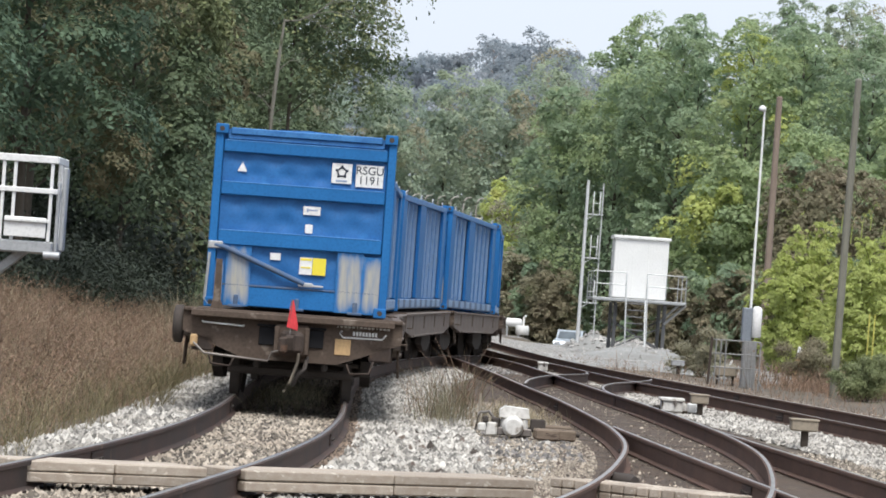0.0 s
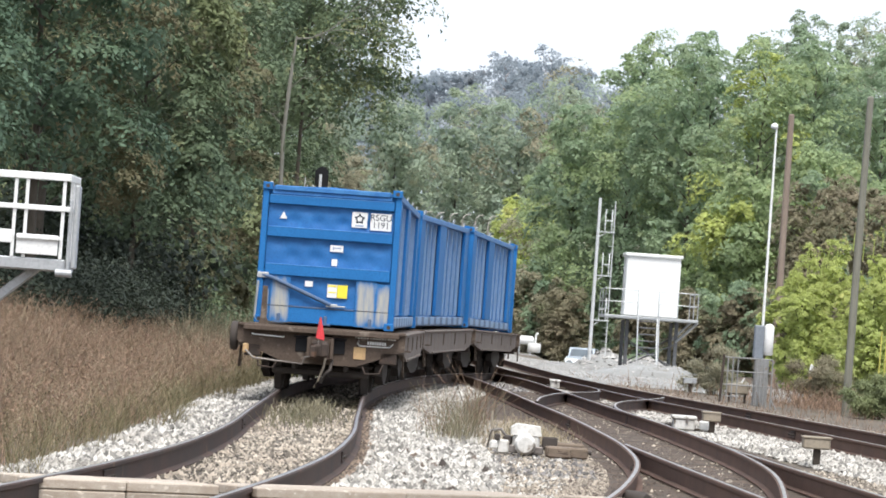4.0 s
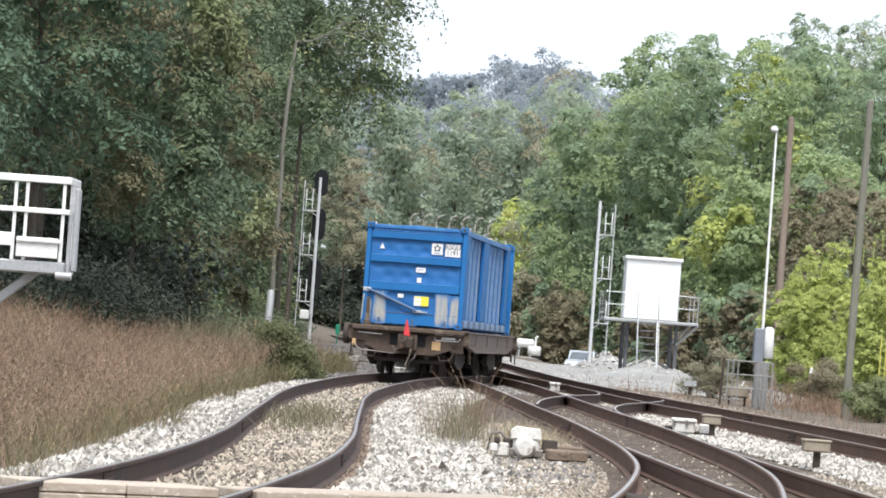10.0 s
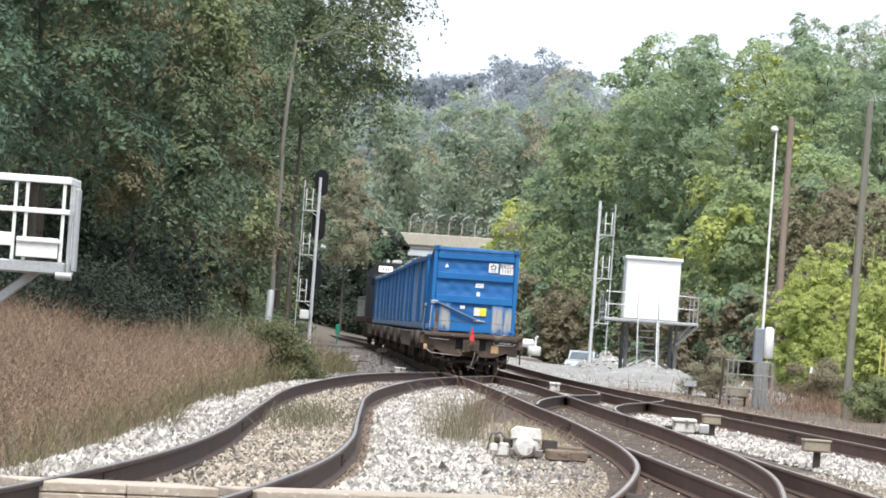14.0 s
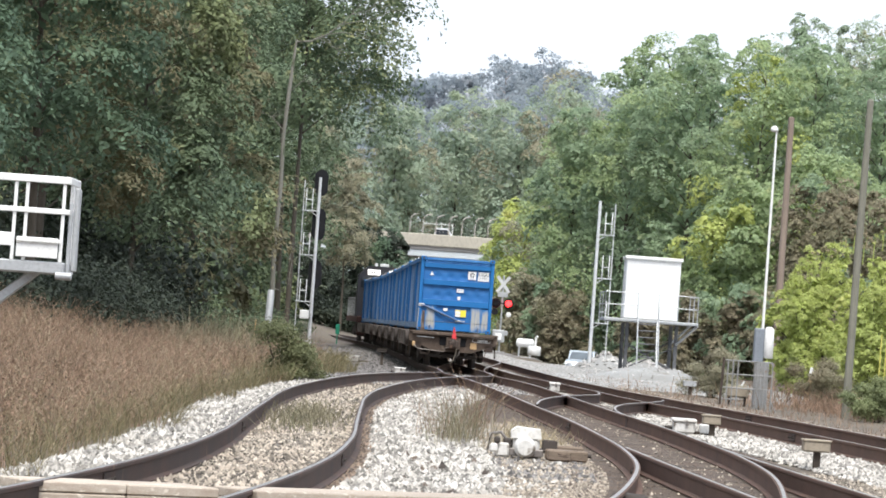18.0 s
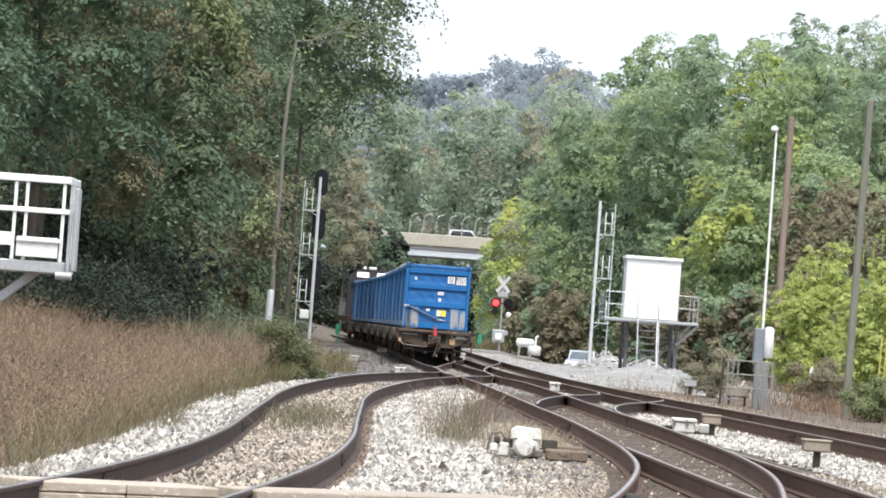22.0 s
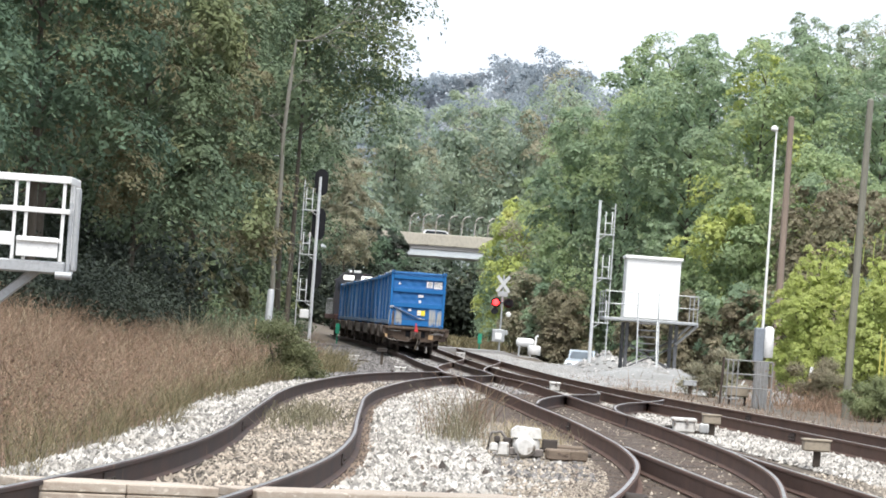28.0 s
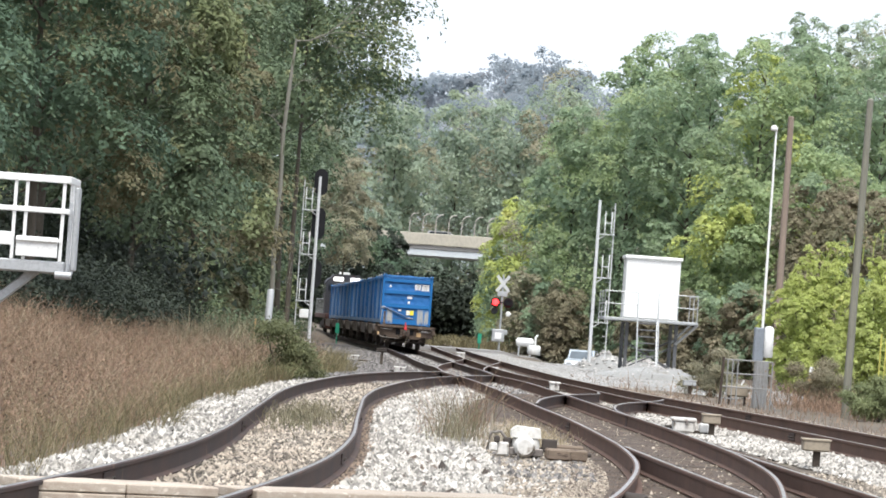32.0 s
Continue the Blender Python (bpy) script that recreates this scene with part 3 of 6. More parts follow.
        # Pale strip: worn paint with the edge highlight put into its colour.
        part("beam_edge", Geo().box((0, 0.022, z + h / 2 - 0.006), (CWID - 0.28, 0.06, 0.02), 0.006), M_BLUE_PALE, b, "worn top edge with a painted pale highlight")
    for z0, z1 in ((0.33, 0.84), (1.04, 1.51), (1.69, 2.085)):
        part("panel", bulged(-hw + 0.12, hw - 0.12, z0, z1, 0.056, 5, 0.034), M_DOOR, d)
    part("beam", Geo().box((0, 0.045, 0.31), (CWID - 0.24, 0.05, 0.03), 0.008), M_BLUE_GREY, d)
    part("beam", Geo().box((0, 0.075, 0.17), (CWID - 0.34, 0.09, 0.27), 0.01), M_BLUE, d)
    part("lip", Geo().box((0, 0.06, CHGT - 0.07), (CWID - 0.4, 0.1, 0.09), 0.012).box((0, 0.075, CHGT - 0.15), (CWID - 0.34, 0.07, 0.06), 0.008), M_BLUE_PALE, d)
    for x, w, z0, z1 in ((-0.8, 0.34, 0.03, 0.84), (0.7, 0.36, 0.03, 0.84), (1.03, 0.3, 0.03, 0.8), (-1.05, 0.12, 0.1, 0.6)):
        part("scuff", Geo().box((x, 0.024, (z0 + z1) / 2), (w, 0.008, z1 - z0), 0.002), M_SCUFF, d, "beige worn paint streaks")
    bar = part("locking_bar", Geo().tube([(-1.13, 0.0, 0.83), (-0.98, -0.01, 0.8), (0.1, -0.01, 0.38)], 0.036, 8), M_BLUE_GREY, d, "scuffed diagonal locking bar")
    part("bracket", Geo().box((-1.12, 0.0, 0.83), (0.2, 0.06, 0.1), 0.012), M_GALV, bar)
    part("latch", Geo().box((0.12, 0.0, 0.37), (0.2, 0.05, 0.06), 0.012).box((0.25, 0.01, 0.36), (0.22, 0.04, 0.03), 0.008), M_GALV, bar)
    part("side_latch", Geo().tube([(-1.19, -0.01, 0.72), (-1.22, -0.02, 0.1), (-1.16, -0.02, 0.02)], 0.022, 6), M_GALV, d, "pale latch rod")
    for x in (-0.8, 0.02, 0.8):
        part("hinge", Geo().box((x, 0.015, 0.1), (0.06, 0.04, 0.16), 0.01).box((x, 0.01, 0.03), (0.2, 0.04, 0.035), 0.008), M_BLUE_GREY, d)
    # labels on the tailgate
    def plate(x, z, w, h, mat, name="plate", label="white label"):
        return part(name, Geo().box((x, 0.046, z), (w, 0.014, h), 0.002), mat, d, label)
    star = plate(0.5, 1.9, 0.27, 0.27, M_WHITE, "emblem_plate", "white plate with a dark ring emblem")
    ring = Geo()
    for k in range(5):
        a, b = (math.radians(90 + 72 * q) for q in (k, k + 1))
        ring.tube([(0.5 + 0.065 * math.cos(a), 0.037, 1.92 + 0.065 * math.sin(a)), (0.5 + 0.065 * math.cos(b), 0.037, 1.92 + 0.065 * math.sin(b))], 0.012, 6)
        ring.box((0.5 + 0.075 * math.cos(a), 0.037, 1.92 + 0.075 * math.sin(a)), (0.03, 0.006, 0.03), 0.004)
    part("emblem", ring, M_INK, star)
    part("emblem_line", Geo().box((0.5, 0.038, 1.80), (0.15, 0.004, 0.025), 0.001), M_GREYINK, star)
    num = plate(0.875, 1.885, 0.37, 0.3, M_WHITE, "number_plate", "white plate with dark letters")
    lettering("letters", "RSGU\n1191", 0.152, num, pose(0.875, 0.036, 1.89, 90, 0, 0), M_INK)
    part("warning_sign", Geo().prism([(-0.9, 1.835), (-0.77, 1.835), (-0.835, 1.96)], 0.04, 0.055), M_WHITE, d, "small white triangle")
    p1 = plate(0.135, 1.37, 0.23, 0.115, M_WHITE)
    part("print", Geo().box((0.08, 0.037, 1.375), (0.025, 0.006, 0.05), 0.001).box((0.155, 0.037, 1.38), (0.11, 0.006, 0.02), 0.001), M_GREYINK, p1)
    plate(0.11, 1.125, 0.1, 0.12, M_WHITE)
    plate(-0.31, 0.725, 0.14, 0.095, M_WHITE)
    p2 = plate(0.105, 0.625, 0.17, 0.23, M_WHITE, "notice", "white and yellow notice")
    part("print", Geo().box((0.105, 0.037, 0.715), (0.15, 0.006, 0.03), 0.001).box((0.105, 0.037, 0.605), (0.13, 0.006, 0.02), 0.001), M_YELLOW, p2)
    plate(0.285, 0.625, 0.18, 0.23, M_YELLOW, "notice", "yellow notice sheet")
    return c


WHEEL_R = 0.42


def wheelset(parent):
    axle = part("wheelset", Geo().tube([(-1.0, 0, 0), (1.0, 0, 0)], 0.075, 10), M_BLACK, parent)
    for s in (-1, 1):
        g = Geo().lathe((s * 0.72, 0, 0), (s, 0, 0), [(-0.06, 0.2), (-0.03, 0.45), (0.0, 0.445), (0.0, WHEEL_R), (0.1, WHEEL_R - 0.01), (0.1, 0.36), (0.06, 0.32), (0.05, 0.16), (0.1, 0.14)], 24)
        for k in range(6):
            a = k * math.pi / 3
            g.box((s * 0.79, 0.24 * math.cos(a), 0.24 * math.sin(a)), (0.05, 0.05, 0.05), 0.01)
        part("wheel", g, M_BLACK, axle)
    return axle


def truck(car, y, spin):
    for s in (-1, 1):
        sf = Geo().prism([(-1.2, 0.36), (-0.9, 0.3), (-0.45, 0.2), (0.45, 0.2), (0.9, 0.3), (1.2, 0.36), (1.2, 0.56), (0.9, 0.62), (0.35, 0.74), (-0.35, 0.74), (-0.9, 0.62), (-1.2, 0.56)], -0.07, 0.07)
        o = part("side_frame", sf, M_BLACK, car, "black cast truck side frame", at=pose(s * 1.0, y, 0, 0, 0, 90))
        for k in (-0.12, 0.12):
            part("spring", Geo().lathe((k, 0, 0.25), (0, 0, 1), [(i * 0.03, 0.075 if i % 2 else 0.06) for i in range(9)], 10), M_CARBROWN, o)
    part("bolster", Geo().box((0, y, 0.62), (2.1, 0.4, 0.25), 0.03), M_BLACK, car)
    for dy in (-0.89, 0.89):
        spin.append((wheelset(car), y + dy))


def flat_car(last):
    label = "weathered brown flat car" + (" with a small red flag on its coupler" if last else " carrying one blue container")
    c = thing("flat_car", pose(0, 0, 0), label, "railway car", "flat cars of the train")
    top, hl = DECK - 0.04, PITCH - 0.5
    part("deck", Geo().box((0, hl / 2 - 0.3, top - 0.05), (2.7, hl + 0.5, 0.09), 0.012), M_CARBROWN, c)
    part("center_sill", Geo().box((0, hl / 2, 0.78), (0.6, hl, 0.55), 0.02), M_BLACK, c)
    for s in (-1, 1):
        sill = Geo()
        out = [(-0.25, top), (hl - 0.05, top), (hl - 0.05, top - 0.36), (hl - 1.8, top - 0.5), (1.6, top - 0.5), (-0.25, top - 0.36)]
        o = part("side_sill", Geo().prism(out, -0.05, 0.05), M_SILL, c, "grey-brown weathered side sill", at=pose(s * 1.4, 0, 0, 0, 0, 90))
        for k in range(4):
            part("stake_pocket", Geo().box((1.4 + k * 2.9, -s * 0.056, top - 0.2), (0.12, 0.02, 0.26), 0.008), M_CARBROWN, o)
        part("sill_flange", Geo().box((hl / 2 - 0.15, -s * 0.06, top - 0.02), (hl + 0.1, 0.05, 0.04), 0.008).box((hl / 2 - 0.1, -s * 0.058, top - 0.47), (hl - 3.6, 0.045, 0.04), 0.008), M_SILL, o)
        part("grab_iron", Geo().tube([(0.1, -s * 0.05, top - 0.3), (0.1, -s * 0.14, top - 0.3), (0.5, -s * 0.14, top - 0.3), (0.5, -s * 0.05, top - 0.3)], 0.012, 6), M_CARBROWN, o)
        st = Geo().tube([(0.12, -s * 0.02, top - 0.36), (0.12, -s * 0.04, 0.38), (0.5, -s * 0.04, 0.38), (0.5, -s * 0.02, top - 0.4)], 0.017, 6)
        part("sill_step", st, M_CARBROWN, o)
    for y, s in ((-0.33, 1), (hl + 0.02, -1)):
        out = [(-1.46, top + 0.02), (-1.46, top - 0.3), (-0.62, top - 0.62), (0.62, top - 0.62), (1.46, top - 0.3), (1.46, top + 0.02)]
        e = part("end_sill", Geo().prism(out, y - 0.04, y + 0.04).box((0, y - s * 0.05, top - 0.01), (2.92, 0.08, 0.05), 0.01), M_CARBROWN, c, "brown tapered end sill")
        for x in (-0.32, 0.3):
            # No recess is cut: black boxes give the pocket's shade by colour.
            part("pocket", Geo().box((x, y - s * 0.05, top - 0.3), (0.24, 0.03, 0.24), 0.01).box((x, y - s * 0.07, top - 0.16), (0.3, 0.05, 0.03), 0.005), M_DEEP_BLACK, e, "black plate painted as a shaded pocket")
        k = Geo().box((0, y - s * 0.18, top - 0.38), (0.3, 0.3, 0.34), 0.04).box((0, y - s * 0.42, top - 0.38), (0.2, 0.3, 0.24), 0.04).box((0.1, y - s * 0.62, top - 0.36), (0.14, 0.2, 0.26), 0.04).box((-0.1, y - s * 0.58, top - 0.4), (0.12, 0.14, 0.22), 0.03)
        part("coupler", k, M_KNUCKLE, c, "rusty knuckle coupler")
        part("brake_hose", Geo().tube([(0.22, y - s * 0.1, top - 0.55), (0.2, y - s * 0.3, top - 0.7), (0.12, y - s * 0.35, 0.35), (0.06, y - s * 0.3, 0.2)], 0.028, 8), M_BLACK, c)
    y = -0.33
    part("striker", Geo().box((0, y - 0.1, top - 0.34), (0.46, 0.14, 0.42), 0.03).box((-0.2, y - 0.19, top - 0.34), (0.06, 0.08, 0.36), 0.01).box((0.2, y - 0.19, top - 0.34), (0.06, 0.08, 0.36), 0.01), M_CARBROWN, c, "brown coupler striker casting")
    part("brake_rigging", Geo().box((0, y + 0.45, 0.36), (1.7, 0.12, 0.12), 0.03).box((-0.45, y + 0.3, 0.5), (0.08, 0.5, 0.2), 0.02).box((0.45, y + 0.3, 0.5), (0.08, 0.5, 0.2), 0.02).tube([(-0.9, y + 0.4, 0.55), (0.9, y + 0.4, 0.5)], 0.03, 6), M_BLACK, c, "dark brake rigging")
    part("air_line", Geo().tube([(0.12, y - 0.3, top - 0.3), (0.1, y - 0.42, 0.5), (0.02, y - 0.45, 0.24), (-0.05, y - 0.4, 0.12)], 0.022, 6), M_TAN, c, "pale dusty air hose")
    for sx in (-1, 1):
        part("end_handle", Geo().tube([(sx * 0.75, y - 0.05, 0.52), (sx * 0.8, y - 0.16, 0.4), (sx * 1.05, y - 0.16, 0.42), (sx * 1.1, y - 0.05, 0.58)], 0.016, 6), M_KNUCKLE, c, "worn handle")
        part("push_pocket", Geo().box((sx * 1.18, y + 0.02, top - 0.44), (0.3, 0.12, 0.22), 0.02), M_KNUCKLE, c)
    part("uncoupling_lever", Geo().tube([(-1.3, y - 0.1, 0.68), (-1.15, y - 0.16, 0.55), (-0.3, y - 0.2, 0.5), (-0.25, y - 0.22, 0.62), (-0.1, y - 0.3, 0.66)], 0.018, 6), M_STEEL, c, "grey bent uncoupling lever")
    part("grab_iron", Geo().tube([(-1.2, y - 0.04, top - 0.16), (-1.2, y - 0.1, top - 0.17), (-0.65, y - 0.1, top - 0.19), (-0.65, y - 0.04, top - 0.18)], 0.014, 6), M_WHITE, c, "white hand grab")
    part("stanchion", Geo().prism([(-1.12, top), (-0.93, top), (-0.99, top + 0.14), (-1.0, top + 0.68), (-1.08, top + 0.68), (-1.09, top + 0.14)], y + 0.02, y + 0.12), M_CARBROWN, c, "brown upright bracket")
    hb = part("hand_brake", Geo().lathe((-1.53, y + 0.25, top - 0.22), (1, 0, 0), [(-0.07, 0.19), (-0.05, 0.25), (0.05, 0.26), (0.07, 0.2), (0.07, 0.14)], 22), M_BLACK, c, "black hand brake wheel")
    part("brake_shaft", rod((-1.6, y + 0.25, top - 0.22), (-1.35, y + 0.25, top - 0.22), 0.03, 8), M_BLACK, hb)
    part("bracket", Geo().box((-1.3, y - 0.06, top - 0.42), (0.1, 0.1, 0.16), 0.02), M_ORANGE, c)
    part("brake_beam", Geo().box((0, 0.9, 0.42), (1.6, 0.14, 0.16), 0.03), M_BLACK, c)
    part("air_reservoir", Geo().tube([(-0.5, 3.2, 0.6), (0.5, 3.2, 0.6)], 0.2, 14), M_BLACK, c)
    part("plate", Geo().box((0.68, y - 0.047, top - 0.38), (0.21, 0.012, 0.21), 0.003), M_ORANGE, c, "faded orange square plate")
    g = Geo()
    for k in range(14):
        g.box((0.6 + k * 0.052, y - 0.045, top - 0.09), (0.036 if k % 5 else 0.014, 0.008, 0.06), 0.001)
    for k in range(8):
        g.box((0.82 + k * 0.042, y - 0.045, top - 0.19), (0.03, 0.008, 0.055), 0.001)
    g.tube([(0.66, y - 0.045, top - 0.16), (0.63, y - 0.045, top - 0.2), (0.68, y - 0.045, top - 0.25), (1.2, y - 0.045, top - 0.245), (1.25, y - 0.045, top - 0.18)], 0.012, 5)
    part("lettering", g, M_WHITE, c, "worn white marking bars")
    if last:
        g = Geo().prism([(-0.07, 0.97), (0.075, 0.93), (0.075, 1.0), (-0.0, 1.33), (-0.03, 1.33)], y - 0.5, y - 0.47)
        g.prism([(-0.03, 0.96), (0.05, 0.95), (-0.015, 1.32)], y - 0.54, y - 0.5)
        f = part("flag", g, M_RED, c, "small bright red cloth flag")
        part("staff", Geo().tube([(-0.02, y - 0.52, 0.78), (-0.02, y - 0.52, 1.34)], 0.01, 6), M_STEEL, f)
    spin = []
    truck(c, 1.65, spin)
    truck(c, hl - 1.95, spin)
    return c, spin


M_LOCO = material("dark_locomotive_paint", (0.03, 0.035, 0.05), 0.6, 0.1, (0.05, 0.045, 0.045), 1.0, 12, 0.5, 0.003, (0.09, 0.04, 0.03), 0.62)
M_LOCO_RED = material("rust_red_frame", (0.12, 0.05, 0.04), 0.8, 0.1, (0.07, 0.04, 0.035), 1.2, 14, 0.5)
M_GLASS = material("dark_glass", (0.02, 0.025, 0.03), 0.08, 0, spec=0.6)
M_BOARD = material("lit_number_board", (0.8, 0.8, 0.78), 0.5, 0, glow=((1, 0.98, 0.92), 1.0))


def locomotive():
    c = thing("locomotive", pose(0, 0, 0), "dark road locomotive with lit number boards pulling the containers", "locomotive")
    part("frame", Geo().box((0, 8.7, 1.35), (3.0, 17.4, 0.35), 0.05), M_LOCO_RED, c)
    part("long_hood", Geo().prism([(-0.95, 1.5), (0.95, 1.5), (0.95, 4.0), (0.7, 4.3), (-0.7, 4.3), (-0.95, 4.0)], 3.6, 16.6), M_LOCO, c, "dark blue engine hood")
    cab = part("cab", Geo().prism([(-1.5, 1.5), (1.5, 1.5), (1.5, 3.9), (0.9, 4.45), (-0.9, 4.45), (-1.5, 3.9)], 1.6, 3.8), M_LOCO, c)
    part("short_hood", Geo().prism([(-0.8, 1.5), (0.8, 1.5), (0.8, 3.2), (0.6, 3.45), (-0.6, 3.45), (-0.8, 3.2)], 0.5, 1.65), M_LOCO, c)
    for x in (-0.62, 0.62):
        b = part("number_board", Geo().box((x, 1.57, 4.1), (0.72, 0.06, 0.3), 0.03), M_BOARD, cab, "lit white number board")
        part("digits", Geo().box((x - 0.12, 1.53, 4.1), (0.09, 0.02, 0.16), 0.004).box((x + 0.02, 1.53, 4.1), (0.09, 0.02, 0.16), 0.004).box((x + 0.16, 1.53, 4.1), (0.07, 0.02, 0.16), 0.004), M_INK, b)
    for x in (-1.05, -0.35, 0.35, 1.05):
        part("window", Geo().box((x, 1.58, 3.5), (0.55, 0.05, 0.6), 0.03), M_GLASS, cab)
    for s in (-1, 1):
        part("window", Geo().box((s * 1.5, 2.7, 3.4), (0.05, 1.4, 0.7), 0.03), M_GLASS, cab)
        part("handrail", Geo().tube([(s * 1.45, 3.9, 2.6), (s * 1.45, 17.0, 2.6)], 0.025, 6), M_GALV, c)
        for k in range(9):
            part("handrail_post", Geo().tube([(s * 1.45, 4.0 + k * 1.6, 1.5), (s * 1.45, 4.0 + k * 1.6, 2.6)], 0.022, 6), M_GALV, c)
        part("fuel_tank", Geo().tube([(s * 0.75, 6.5, 0.85), (s * 0.75, 10.5, 0.85)], 0.5, 14), M_BLACK, c)
        for y in (3.2, 14.2):
            part("side_frame", Geo().box((s * 1.05, y, 0.6), (0.16, 3.6, 0.45), 0.05), M_BLACK, c)
    part("air_horn", Geo().box((0, 2.6, 4.55), (0.5, 0.35, 0.18), 0.03).tube([(-0.5, 2.2, 4.5), (-0.5, 1.9, 4.56)], [0.05, 0.1], 8), M_WHITE, c, "pale roof horn")
    part("roof_fan", Geo().lathe((0, 14.5, 4.28), (0, 0, 1), [(0, 0.6), (0.18, 0.6), (0.2, 0.5)], 16).lathe((0, 12.8, 4.28), (0, 0, 1), [(0, 0.6), (0.18, 0.6), (0.2, 0.5)], 16), M_BLACK, c)
    for x in (-0.55, 0.55):
        part("steps", Geo().box((x * 2.3, 0.3, 0.7), (0.5, 0.25, 0.05), 0.01).box((x * 2.3, 0.3, 1.05), (0.5, 0.25, 0.05), 0.01), M_LOCO_RED, c)
    part("pilot", Geo().box((0, 0.05, 0.8), (2.9, 0.12, 0.75), 0.04), M_LOCO_RED, c)
    spin = []
    for y in (1.8, 3.2, 4.6, 12.8, 14.2, 15.6):
        spin.append((wheelset(c), y))
    return c, spin


# ---- lineside things ----
def rod(a, b, r=0.03, seg=8):
    return Geo().tube([a, b], r, seg)


def ladder_mast(m, label, heads, h, side, landings):
    t = thing("railway_signal", m, label, "signal", "signal masts")
    part("mast", Geo().tube([(0, 0, -0.4), (0, 0, h)], [0.085, 0.07], 12), M_GALV_PALE, t)
    lx, e = side * 0.72, -side
    part("ladder_rail", Geo().tube([(lx, 0.1, 0.3), (lx, 0.1, h - 0.1)], 0.03, 6), M_GALV_PALE, t)
    for z in landings:
        b = part("landing", Geo().box((lx / 2, 0.05, z), (abs(lx) + 0.1, 0.16, 0.05), 0.01), M_GALV_PALE, t)
        part("brace", rod((0, 0, z - 0.28), (lx / 2, 0.05, z - 0.02), 0.022, 6), M_GALV_PALE, b)
        part("cage", Geo().tube([(lx + e * 0.12, -0.1, z), (lx + e * 0.12, -0.1, z + 1.05), (lx + e * 0.42, -0.1, z + 1.05), (lx + e * 0.42, -0.1, z)], 0.024, 6).tube([(lx + e * 0.12, -0.1, z + 0.52), (lx + e * 0.42, -0.1, z + 0.52)], 0.024, 6), M_GALV_PALE, b)
    for k, z in enumerate(np.arange(0.5, h - 0.2, 0.31)):
        part("rung", rod((lx, 0.1, z), (lx + e * 0.2, 0.1, z), 0.007, 5), M_GALV_PALE, t)
    for z, hh in heads:
        g = Geo().prism([(0.32 * math.cos(a) + 0.05, z + (hh / 2 - 0.32) * (1 if math.sin(a) > 0 else -1) + 0.32 * math.sin(a)) for a in [math.radians(q) for q in range(7, 367, 15)]], 0.12, 0.2)
        hd = part("signal_head", g, M_DEEP_BLACK, t, "black oval signal head")
        part("visor", Geo().tube([(0.05, 0.2, z + 0.15), (0.05, 0.45, z + 0.15)], 0.13, 10).tube([(0.05, 0.2, z - 0.2), (0.05, 0.45, z - 0.2)], 0.13, 10), M_DEEP_BLACK, hd)
    return t


def pipe_rail(t, pts, h, r=0.022, name="guardrail"):
    """Posts with a top and a middle bar along points."""
    g = part(name, Geo().tube([(x, y, z + h) for x, y, z in pts], r, 6, smooth=False), M_GALV, t)
    part("middle_bar", Geo().tube([(x, y, z + h * 0.52) for x, y, z in pts], r, 6, smooth=False), M_GALV, g)
    for x, y, z in pts:
        part("post", rod((x, y, z), (x, y, z + h), r, 6), M_GALV, g)
    return g


